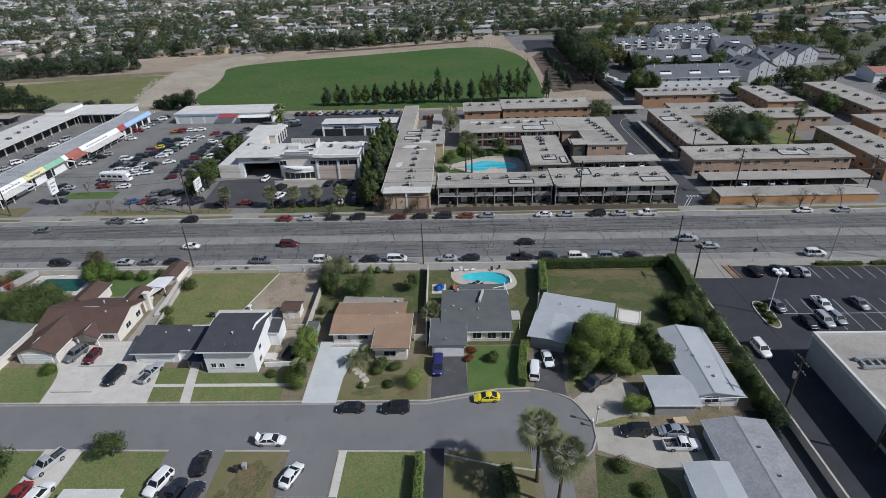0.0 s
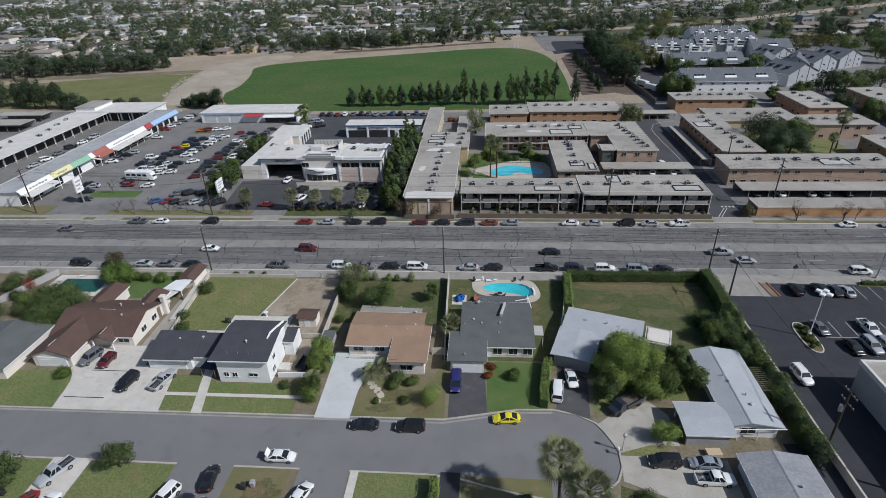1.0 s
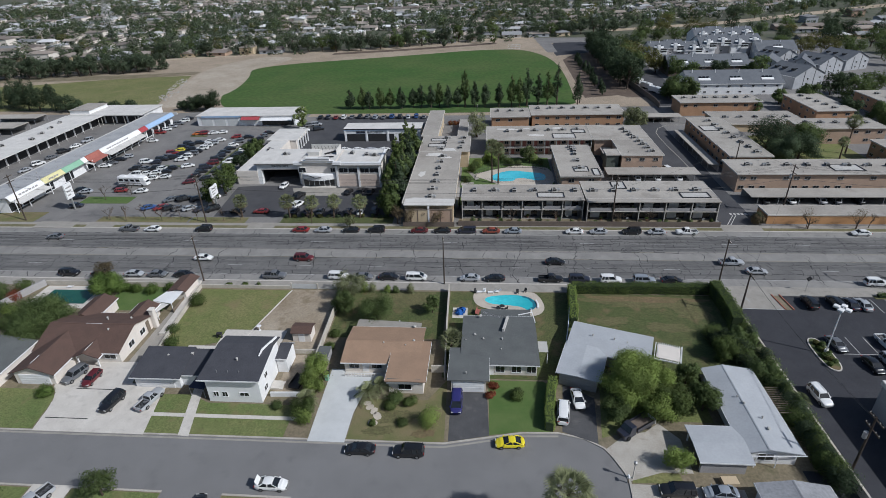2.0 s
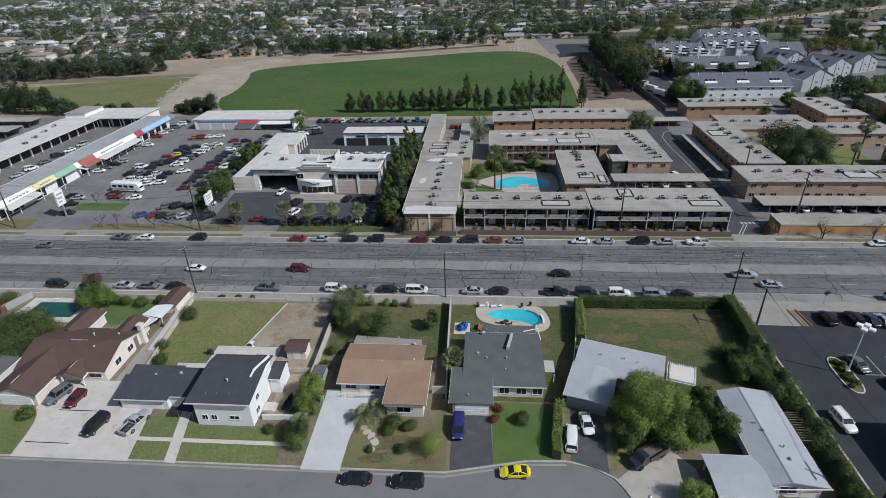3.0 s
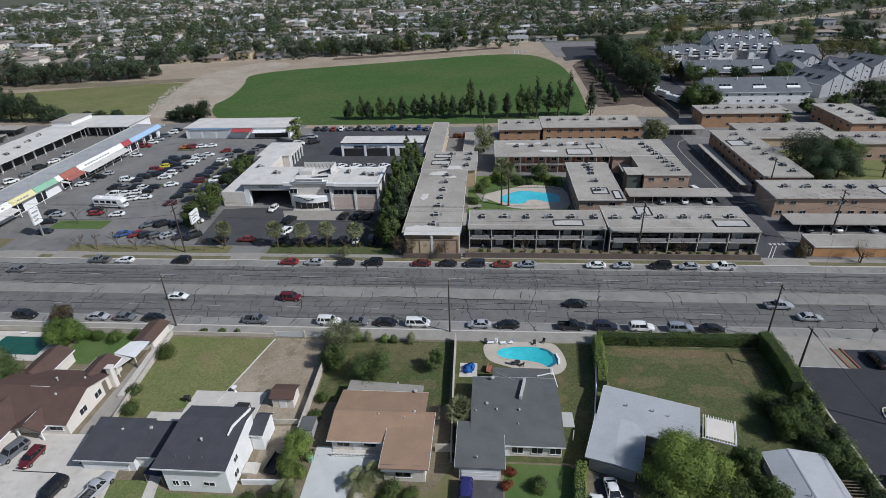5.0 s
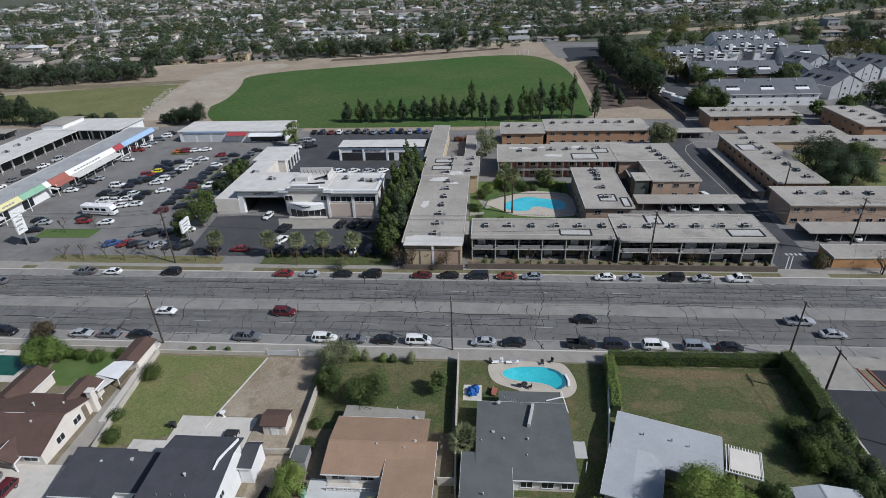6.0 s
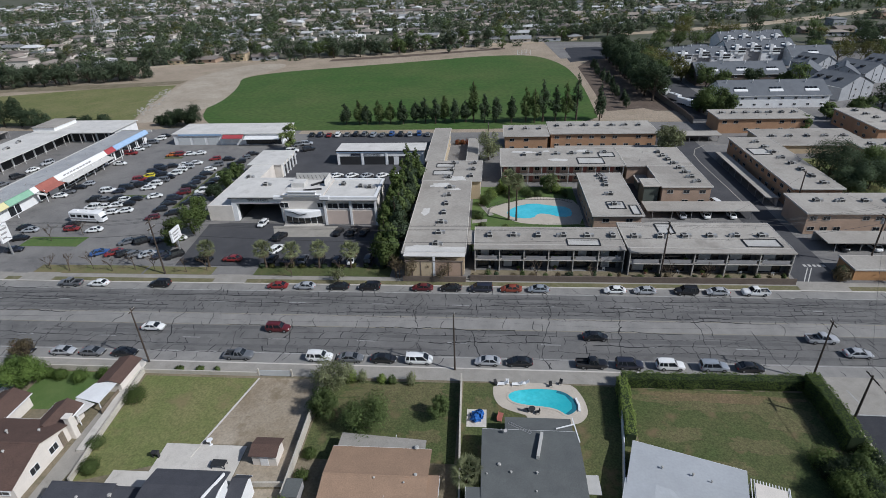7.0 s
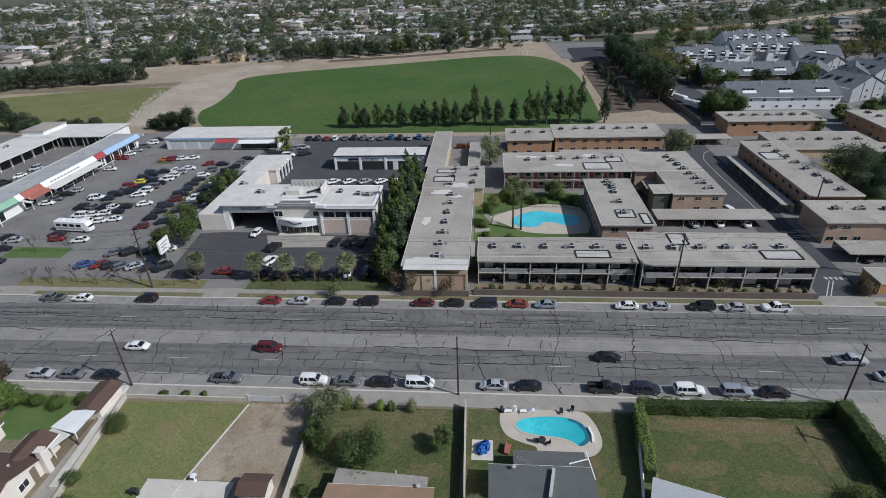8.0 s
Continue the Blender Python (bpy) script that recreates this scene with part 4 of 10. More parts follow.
# showroom and car lots across the road
for k, col, x, y, h in (("hatchback", "white", -47.2, 47.6, -100), ("suv", "black", -40.8, 41.0, 70), ("suv", "white", -39.5, 35.2, 68), ("sedan", "black", -28.4, 43.6, 80), ("sedan", "black", -25.4, 43.6, 82),
                        ("sedan", "black", -22.6, 43.6, 82), ("sedan", "black", -39.0, 31.2, 90), ("sedan", "navy", -35.8, 31.2, 90), ("sedan", "grey", -32.6, 31.2, 90), ("sedan", "black", -29.2, 31.2, 90),
                        ("hatchback", "navy", -25.6, 31.2, 90), ("sedan", "white", -22.6, 31.2, 90), ("suv", "navy", -19.2, 31.4, 90), ("sedan", "red", -47.4, 31.0, 180), ("sedan", "black", -53.5, 31.0, 170)):
    car(k, col, x, y, h, "standing on the showroom forecourt", "cars on the forecourt", DR, near=False)
rng = random.Random(5)
for i, col in enumerate(("white", "white", "silver", "white", "white")):
    car("sedan", col, -37.6 + 4.3 * i, 78.5, 40 + rng.uniform(-6, 6), "parked behind the showroom", "cars behind the showroom", DR, near=False)
row = ("black", "navy", "red", "white", "grey", "black", "grey", "steel-blue", "grey", "blue", "black", "silver", "blue", "grey")
for i, col in enumerate(row):
    car(rng.choice(("sedan", "suv", "hatchback", "suv")), col, -56.2 + 3.1 * i, 117.6 + rng.uniform(-0.6, 0.6), 90 + rng.uniform(-6, 6), "parked along the back fence", "cars along the back fence", DR, near=False)
for col, x, y in (("grey", -57.6, 107.0), ("silver", -55.0, 108.0), ("white", -57.4, 100.5), ("black", -52.6, 102), ("silver", -57.0, 96.5)):
    car("suv", col, x, y, rng.uniform(0, 40), "standing in the workshop yard", "cars in the workshop yard", DR, near=False)
# rows in the strip's car lot: colours by letter, first and last place, heading
HUES = {"b": "black", "w": "white", "s": "silver", "g": "grey", "n": "navy", "m": "maroon", "r": "red", "y": "yellow", "o": "orange", "l": "blue"}
LOT_ROWS = (("bgbwb", -97.5, 61.4, -86.6, 61.9, 14), ("wwwb", -95.0, 56.4, -87.0, 58.6, 12), ("www", -91.4, 52.8, -85.0, 54.6, 10), ("nbgrynb", -94.4, 66.9, -92.4, 84.4, 16), ("wwgbwws", -87.8, 69.5, -85.2, 86.2, 14),
            ("bnb", -91.0, 71.6, -89.4, 79.6, 16), ("nbww", -93.0, 85.6, -83.6, 89.8, 18), ("bbnmbnbbwg", -76.2, 55.5, -76.6, 87.6, 26), ("bgwbbwbb", -71.4, 59.7, -70.8, 86.4, 22), ("orww", -95.9, 97.7, -87.0, 98.8, 22))
STRIP_ROWS = (("mb", -75.8, 50.6, -72.4, 53.4, 20), ("rwsgwb", -110.6, 99.2, -109.2, 118.4, 12), ("wgbs", -109.5, 64.0, -107.4, 72.8, 16), ("rw", -91.8, 44.2, -86.2, 44.0, 12), ("bs", -93.4, 46.6, -101.9, 43.4, 12),
            ("lrbgsnb", -77.4, 33.4, -60.8, 32.2, 40), ("gbnw", -74.6, 38.2, -63.6, 39.4, 38), ("swgbws", -132.6, 60.5, -132.8, 90.0, 58), ("bbn", -103.5, 44.8, -98.0, 34.0, 16), ("rb", -79.6, 93.6, -75.4, 93.2, 15), ("bgb", -70.6, 90.6, -69.6, 98.0, 20))
for hues, xa, ya, xb, yb, h in LOT_ROWS + STRIP_ROWS:
    for i, letter in enumerate(hues):
        u = i / (len(hues) - 1)
        car(rng.choice(("sedan", "sedan", "suv", "hatchback")), HUES[letter], xa + (xb - xa) * u + rng.uniform(-0.3, 0.3), ya + (yb - ya) * u + rng.uniform(-0.2, 0.2), h + rng.uniform(-6, 6) + rng.choice((0, 180)),
            "in the crowded used-car lot", "cars in the car lot", G, near=False)
car("sedan", "white", -108.1, 89.4, 8, "standing by the shopping strip", "cars by the shopping strip", G, near=False), car("sedan", "white", -82.6, 63.9, 30, "at the end of a row in the car lot", "cars in the car lot", G, near=False)
car("suv", "white", -97.8, 67.6, 18, "at the end of a row in the car lot", "cars in the car lot", G, near=False)
# strips of weedy grass between the rows
for x0, x1, y0, y1 in ((-94.5, -85.6, 63.3, 65.4), (-97.5, -91.5, 95.0, 96.6), (-74.6, -73.4, 57, 84)):
    pad("lot_strip", rect(x0, x1, y0, y1), G + 0.02, LAWN_WORN, "weedy strip between rows of the car lot")


def motorhome(x, y, h):
    c = thing("motorhome", "long white motorhome parked among the cars", "motorhome", at=pose(x, y, G, 0, 0, h))
    units(1.0, 1.0)
    part("body", Shape().bevel_box(-5.2, 3.6, -1.25, 1.25, 0.55, 3.2, 0.18), WHITE, c)
    part("cab", Shape().loft([[(3.5, -1.2, 0.5), (3.5, 1.2, 0.5), (3.5, 1.2, 3.1), (3.5, -1.2, 3.1)], [(4.6, -1.15, 0.5), (4.6, 1.15, 0.5), (4.6, 1.1, 3.0), (4.6, -1.1, 3.0)],
                              [(5.4, -1.0, 0.5), (5.4, 1.0, 0.5), (5.4, 0.9, 1.5), (5.4, -0.9, 1.5)]]), WHITE, c)
    for i in range(4):
        for sg in (-1.26, 1.26):
            part("window", Shape().box(-4.5 + 2.1 * i, -3.0 + 2.1 * i, sg - 0.02, sg + 0.02, 1.75, 2.5), GLASS, c, "dark tinted window")
    for sg in (-1.255, 1.255):
        part("stripe", Shape().box(-5.1, 3.5, sg - 0.015, sg + 0.015, 1.0, 1.35), GREY_WALL, c, "grey side stripe")
    part("windshield", Shape().slab((4.62, -1.0, 2.7), (5.42, -0.9, 1.55), (5.42, 0.9, 1.55), (4.62, 1.0, 2.7), -0.03), GLASS, c, "dark windshield")
    for xx in (-2.6, 3.6):
        for yy in (-1.1, 1.1):
            part("tyre", kept(("tyre", 0.45), lambda: wheel_mesh(0.45, 0.28, 14).mesh("tyre", TYRE)), TYRE, c, "black rubber tyre", at=pose(xx, yy, 0.45))
    for xx in (-3.0, 0.4):
        part("roof_vent", Shape().bevel_box(xx - 0.4, xx + 0.4, -0.35, 0.35, 3.2, 3.42, 0.06), WHITE, c)
    units()
    return c


motorhome(-91.0, 49.4, -6)


def flatbed(x, y, h):
    c = thing("flatbed_truck", "dark blue flatbed truck with an open wooden bed", "truck", at=pose(x, y, DR, 0, 0, h))
    units(1.0, 1.0)
    part("chassis", Shape().box(-3.0, 2.9, -0.5, 0.5, 0.45, 0.7), DARK_METAL_AND_SHADE, c)
    part("tailgate", Shape().box(-3.18, -3.1, -1.1, 1.1, 0.6, 1.5), WHITE, c, "white tailgate")
    part("bed", Shape().box(-3.1, 0.9, -1.1, 1.1, 0.85, 0.98), BROWN_WALL, c, "dark wooden load bed")
    for yy in (-1.1, 1.02):
        part("bed_side", Shape().box(-3.1, 0.9, yy, yy + 0.08, 0.7, 1.5), PAINT["navy"], c, "dark blue bed side")
    part("cab", Shape().loft([[(1.0, -1.0, 0.5), (1.0, 1.0, 0.5), (1.0, 0.9, 2.1), (1.0, -0.9, 2.1)], [(2.0, -1.0, 0.5), (2.0, 1.0, 0.5), (1.9, 0.85, 2.1), (1.9, -0.85, 2.1)],
                              [(2.4, -0.98, 0.5), (2.4, 0.98, 0.5), (2.4, 0.95, 1.25), (2.4, -0.95, 1.25)], [(3.3, -0.9, 0.5), (3.3, 0.9, 0.5), (3.3, 0.85, 1.15), (3.3, -0.85, 1.15)]]), PAINT["navy"], c, "dark blue truck cab")
    part("windshield", Shape().slab((1.95, -0.8, 2.05), (2.42, -0.9, 1.3), (2.42, 0.9, 1.3), (1.95, 0.8, 2.05), -0.03), GLASS, c, "dark windshield")
    for xx in (-2.0, 2.5):
        for yy in (-0.9, 0.9):
            part("tyre", kept(("tyre", 0.45), lambda: wheel_mesh(0.45, 0.28, 14).mesh("tyre", TYRE)), TYRE, c, "black rubber tyre", at=pose(xx, yy, 0.45))
    units()


flatbed(27.3, -35.5, 215)


# ---- windows, doors, houses ----
def window(parent, x, y, z, w, h, face, label="", trim=WHITE):
    """A framed window on a wall; face in degrees: 0 looks south, 90 east, 180 north, -90 west."""
    fr = kept(("wf", w, h, trim.name), lambda: Shape().box(-w / 2 - 0.05, w / 2 + 0.05, -0.05, 0.02, h / 2, h / 2 + 0.05).box(-w / 2 - 0.08, w / 2 + 0.08, -0.09, 0.02, -h / 2 - 0.06, -h / 2)
              .box(-w / 2 - 0.05, -w / 2, -0.05, 0.02, -h / 2, h / 2).box(w / 2, w / 2 + 0.05, -0.05, 0.02, -h / 2, h / 2).box(-0.02, 0.02, -0.045, 0.02, -h / 2, h / 2).mesh("window", trim))
    pn = kept(("wp", w, h), lambda: Shape().box(-w / 2, w / 2, -0.02, 0.01, -h / 2, h / 2).mesh("pane", GLASS))
    o = part("window", fr, trim, parent, label, at=pose(x, y, z, 0, 0, face))
    part("pane", pn, GLASS, o, "dark window glass")
    return o


def door(parent, x, y, z, w, h, face, material=WHITE, name="door", panels=4):
    sh = Shape().box(-w / 2, w / 2, -0.04, 0.02, 0, h)
    if name == "garage_door":
        for i in range(panels):
            sh.box(-w / 2 + 0.05, w / 2 - 0.05, -0.06, -0.035, 0.06 + i * h / panels, (i + 1) * h / panels - 0.06)
    o = part(name, sh, material, parent, at=pose(x, y, z, 0, 0, face))
    part("handle", kept("knob", lambda: Shape().box(-0.05, 0.05, -0.1, -0.03, 0.95, 1.05).mesh("handle", METAL)), METAL, o, at=pose(w * 0.38, 0, 0))
    return o


def gable(house, x0, x1, y0, y1, eave, rise, axis, roof_mat, wall_mat, over=0.55, courses=14, ridge=0.5, walls=True, thick=0.16):
    """A wing with a pitched roof laid in courses of shingles; axis 'x' or 'y' is the ridge's direction."""
    if walls:
        w = Shape()
        if axis == "x":
            yr = y0 + (y1 - y0) * ridge
            prof = [(y0, 0), (y1, 0), (y1, eave), (yr, eave + rise - 0.12), (y0, eave)]
            w.loft([[(x0, y, z) for y, z in prof], [(x1, y, z) for y, z in prof]])
        else:
            xr = x0 + (x1 - x0) * ridge
            prof = [(x1, 0), (x0, 0), (x0, eave), (xr, eave + rise - 0.12), (x1, eave)]
            w.loft([[(x, y0, z) for x, z in prof], [(x, y1, z) for x, z in prof]])
        part("wall", w, wall_mat, house)
    lo, hi, a0, a1 = (y0, y1, x0 - over * 0.7, x1 + over * 0.7) if axis == "x" else (x0, x1, y0 - over * 0.7, y1 + over * 0.7)
    mid = lo + (hi - lo) * ridge
    for edge, sgn in ((lo, -1), (hi, 1)):
        run = abs(mid - edge)
        if run < 0.05:
            continue
        low, high = edge + sgn * over, mid
        quad = [(a0, low, eave - rise * over / run + 0.12), (a1, low, eave - rise * over / run + 0.12), (a1, high, eave + rise + 0.12), (a0, high, eave + rise + 0.12)]
        if axis == "y":
            quad = [(q[1], q[0], q[2]) for q in quad]
        part("roof_slope", Shape().slab(*quad, thick), roof_mat, house)
    # white fascia boards along the eaves and cap along the ridge
    for edge, sgn in ((lo - over, -1), (hi + over, 1)):
        f = Shape()
        z = eave - rise * over / max(abs(mid - (lo if sgn < 0 else hi)), 0.1) + 0.1
        e0, e1 = (edge - 0.03, edge + 0.0) if sgn < 0 else (edge, edge + 0.03)
        if axis == "x":
            f.box(a0, a1, e0, e1, z - 0.2, z + 0.03)
        else:
            f.box(e0, e1, a0, a1, z - 0.2, z + 0.03)
        part("fascia", f, WHITE, house, "white fascia board")
    c = Shape()
    zr = eave + rise + 0.13
    if axis == "x":
        c.slab((a0, mid - 0.18, zr - 0.02), (a1, mid - 0.18, zr - 0.02), (a1, mid, zr + 0.04), (a0, mid, zr + 0.04), 0.05).slab((a0, mid, zr + 0.04), (a1, mid, zr + 0.04), (a1, mid + 0.18, zr - 0.02), (a0, mid + 0.18, zr - 0.02), 0.05)
    else:
        c.slab((mid - 0.18, a0, zr - 0.02), (mid, a0, zr + 0.04), (mid, a1, zr + 0.04), (mid - 0.18, a1, zr - 0.02), 0.05).slab((mid, a0, zr + 0.04), (mid + 0.18, a0, zr - 0.02), (mid + 0.18, a1, zr - 0.02), (mid, a1, zr + 0.04), 0.05)
    if rise > 0.6:
        part("ridge_cap", c, roof_mat, house)


def vent(parent, x, y, z, s=0.25, h=0.5):
    part("roof_vent", kept(("vent", s, h), lambda: Shape().tube([(0, 0, -0.3), (0, 0, h * 0.7)], [s * 0.4, s * 0.4], 8).tube([(0, 0, h * 0.7), (0, 0, h)], [s * 0.75, s * 0.5], 8).mesh("roof_vent", AC_GREY)),
         AC_GREY, parent, at=pose(x, y, z))


def house(label, x, y, rot=0):
    return thing("house", label, "house", at=pose(x, y, G, 0, 0, rot))


# brown-roofed house
h1 = house("long brown-shingled house with cream walls and a chimney", -0.55, 0.62)
gable(h1, -62.2, -48.6, -25.6, -16.0, 2.7, 1.9, "x", SHINGLE_BROWN, STUCCO)
gable(h1, -61.8, -55.6, -30.9, -20.5, 2.7, 1.35, "y", SHINGLE_BROWN, STUCCO)
gable(h1, -54.9, -51.3, -26.9, -20.5, 2.6, 0.9, "y", SHINGLE_BROWN, STUCCO, over=0.5, walls=False)
gable(h1, -62.0, -58.2, -17.0, -11.0, 2.6, 0.9, "y", SHINGLE_BROWN, STUCCO, over=0.4)
gable(h1, -52.6, -49.4, -17.0, -12.6, 2.6, 0.8, "y", SHINGLE_BROWN, STUCCO, over=0.4)
part("chimney", Shape().bevel_box(-48.6, -47.8, -16.5, -15.7, 0, 4.2, 0.08).box(-48.7, -47.7, -16.6, -15.6, 4.2, 4.34), STUCCO, h1, "cream chimney on the end wall")
for yy in (-19.2, -22.4):
    window(h1, -48.6, yy, 1.5, 1.3, 1.1, 90)
window(h1, -50.2, -25.62, 1.5, 1.8, 1.2, 0)
door(h1, -58.7, -30.92, 0, 4.8, 2.2, 0, WHITE, "garage_door")
for xx in (-54.7, -51.5):
    part("porch_post", Shape().box(xx - 0.08, xx + 0.08, -26.8, -26.64, 0, 2.6), WHITE, h1)
vent(h1, -54.0, -19.0, 4.2), vent(h1, -52.0, -22.0, 4.1), vent(h1, -50.5, -18.2, 3.6)
part("ridge_flashing", Shape().beam((-58.9, -30.4, 4.22), (-58.9, -28.6, 4.22), 0.06, 0.05).beam((-56.4, -20.9, 4.72), (-53.6, -20.9, 4.72), 0.07, 0.05).beam((-53.1, -26.6, 3.68), (-53.1, -24.6, 3.68), 0.05, 0.05), WHITE, h1, "pale ridge flashing")
part("trellis", Shape().box(-48.56, -48.5, -18.0, -17.2, 0.1, 2.6), FENCE_WOOD, h1)

# white two-storey house with a charcoal roof
h2 = house("white two-storey house with charcoal shingle roof and garage", 0, 0)
gable(h2, -43.6, -36.7, -30.2, -24.4, 2.6, 1.1, "x", SHINGLE_DARK, WHITE, ridge=0.93)
gable(h2, -36.9, -31.25, -29.6, -24.6, 2.5, 0.95, "x", SHINGLE_DARK, WHITE, over=0.3, ridge=0.93)
part("wall", Shape().box(-31.2, -23.5, -32.7, -24.7, 0, 5.15).loft([[(x, -32.6, 5.15), (x, -24.8, 5.15), (x, -24.8, 5.7), (x, -26.0, 6.0)] for x in (-31.1, -23.6)]), WHITE, h2)
part("roof_slope", Shape().slab((-32.0, -33.3, 5.3), (-23.1, -33.3, 5.3), (-23.3, -26.0, 6.2), (-31.8, -26.0, 6.2), 0.16), SHINGLE_DARK, h2)
part("roof_slope", Shape().slab((-31.8, -26.0, 6.2), (-23.3, -26.0, 6.2), (-23.3, -23.6, 5.6), (-31.8, -23.6, 5.6), 0.16), SHINGLE_DARK, h2)
part("wall", Shape().box(-31.0, -23.8, -24.7, -24.0, 0, 5.5), WHITE, h2)
part("fascia", Shape().beam((-32.0, -33.32, 5.2), (-23.1, -33.32, 5.2), 0.05, 0.24), WHITE, h2, "white fascia board")
part("fascia", Shape().beam((-23.05, -33.3, 5.22), (-23.28, -26.2, 6.06), 0.05, 0.2), WHITE, h2, "white fascia board")
part("verge_wall", Shape().beam((-24.7, -28.6, 5.9), (-24.6, -27.4, 6.25), 0.14, 0.4).beam((-24.6, -27.4, 6.25), (-23.5, -24.4, 6.3), 0.14, 0.4), WHITE, h2, "white raised verge of the roof")
gable(h2, -23.4, -21.9, -26.2, -22.6, 3.2, 0.6, "x", SHINGLE_DARK, WHITE, over=0.25, ridge=0.8)
for xx in (-30.0, -28.7):
    window(h2, xx, -32.71, 1.75, 0.72, 0.95, 0)
window(h2, -25.9, -32.71, 1.8, 1.3, 0.7, 0)
window(h2, -23.48, -30.8, 1.5, 1.0, 1.0, 90), window(h2, -23.48, -30.2, 3.6, 0.9, 0.9, 90)
door(h2, -40.3, -30.21, 0, 5.4, 2.15, 0, WHITE, "garage_door")
door(h2, -33.2, -29.61, 0, 0.95, 2.05, 0, WHITE)
vent(h2, -40.0, -26.4, 3.2), vent(h2, -36.4, -26.0, 3.3, 0.35), vent(h2, -27.6, -29.4, 5.85)
for i in range(3):
    part("roof_rod", Shape().tube([(-29.6 + i * 1.6, -31.8, 5.4), (-29.6 + i * 1.6, -31.8, 6.0)], [0.03, 0.03], 6), METAL, h2, "thin metal roof rod")
# the eave's shade on the front wall, drawn as a dark strip
part("eave_shade", Shape().box(-31.2, -23.5, -32.76, -32.7, 4.6, 5.1), DARK_METAL_AND_SHADE, h2, "dark strip painted as shade under the eave")
part("porch_steps", Shape().box(-23.4, -22.0, -30.0, -28.4, 0, 0.35).box(-22.0, -21.6, -30.0, -28.4, 0, 0.18), CONCRETE, h2)

# tan-roofed house
h3 = house("single-storey house with a tan shingle roof", -0.15, 0.62)
gable(h3, -13.1, -2.0, -26.3, -18.5, 2.6, 0.75, "x", SHINGLE_TAN, STUCCO, over=0.6)
gable(h3, -5.7, -0.8, -30.6, -22.2, 2.9, 0.06, "y", SHINGLE_TAN, STUCCO, over=0.5, ridge=0.5)
part("patio_cover", Shape().slab((-13.0, -18.2, 2.6), (-2.4, -18.2, 2.6), (-2.4, -16.4, 2.4), (-13.0, -15.6, 2.35), 0.1), WALK, h3, "pale flat patio cover")
for xx in (-12.8, -6.2):
    part("patio_post", Shape().box(xx - 0.06, xx + 0.06, -15.8, -15.68, 0, 2.36), WHITE, h3)
window(h3, -11.6, -26.32, 1.5, 1.5, 1.1, 0), window(h3, -8.2, -26.32, 1.5, 1.5, 1.1, 0), window(h3, -3.4, -30.62, 1.5, 1.8, 1.1, 0)
door(h3, -9.9, -26.32, 0, 0.95, 2.05, 0, WHITE)
vent(h3, -7.6, -22.8, 3.2, 0.18, 0.4), vent(h3, -4.2, -23.2, 3.1, 0.18, 0.4), vent(h3, -3.0, -22.2, 3.2, 0.3, 0.45), vent(h3, -3.4, -17.9, 2.7, 0.4, 0.35)
part("porch_slab", Shape().box(-13.0, -6.6, -27.4, -26.35, 0, 0.14), CONCRETE, h3, "pale porch slab")
part("porch_rail", Shape().box(-12.9, -7.4, -27.45, -27.38, 0.75, 0.83).box(-12.9, -7.4, -27.45, -27.38, 0.2, 0.26), WHITE, h3, "white porch rail")
for i in range(12):
    part("porch_baluster", kept("h3bal", lambda: Shape().box(-0.04, 0.04, -0.03, 0.03, 0.0, 0.8).mesh("porch_baluster", WHITE)), WHITE, h3, at=pose(-12.9 + 0.5 * i, -27.42, 0))
part("eave_awning", Shape().slab((-5.9, -31.2, 2.72), (-1.2, -31.2, 2.72), (-1.2, -30.4, 3.06), (-5.9, -30.4, 3.06), 0.05), SHINGLE_GREY, h3, "grey awning over the front window")

# grey-roofed house with the pool
h4 = house("single-storey house with a grey roof beside a pool", 0.0, 0.63)
gable(h4, 4.5, 15.4, -26.2, -15.0, 2.65, 0.5, "x", SHINGLE_GREY, STUCCO, over=0.5)
gable(h4, 3.0, 7.9, -29.9, -23.4, 2.75, 0.05, "y", SHINGLE_GREY, STUCCO, over=0.5, ridge=0.5)
part("patio_cover", Shape().slab((7.0, -14.8, 2.75), (15.2, -14.8, 2.75), (15.2, -12.2, 2.45), (7.0, -12.2, 2.45), 0.1), SHINGLE_GREY, h4, "grey patio cover at the back")
for xx in (7.1, 15.1):
    part("patio_post", Shape().box(xx - 0.06, xx + 0.06, -12.4, -12.28, 0, 2.45), WHITE, h4)
part("roof_curb", Shape().beam((10.6, -19.2, 3.5), (11.4, -15.2, 3.05), 0.34, 0.6), TRIM, h4, "long pale curb along the roof")
part("pergola_beam", Shape().beam((13.2, -14.2, 2.85), (15.5, -13.4, 2.85), 0.12).beam((15.4, -12.2, 2.7), (15.8, -16.2, 2.8), 0.12), WHITE, h4, "white roof beam")
lad = Shape().beam((7.6, -12.5, 2.72), (10.2, -14.2, 2.9), 0.05).beam((7.4, -12.8, 2.72), (10.0, -14.5, 2.9), 0.05)
for i in range(10):
    u = i / 9
    lad.beam((7.6 + 2.6 * u, -12.5 - 1.7 * u, 2.74 + 0.18 * u), (7.4 + 2.6 * u, -12.8 - 1.7 * u, 2.74 + 0.18 * u), 0.04)
tagged(part("ladder", lad, METAL), "metal ladder lying on the grey roof", "ladder")
for xx in (10.0, 12.4, 14.6):
    window(h4, xx, -26.22, 1.4, 1.3, 1.4, 0)
door(h4, 5.45, -29.92, 0, 4.4, 2.15, 0, WHITE, "garage_door")
door(h4, 8.6, -26.22, 0, 0.95, 2.05, 0, WHITE)
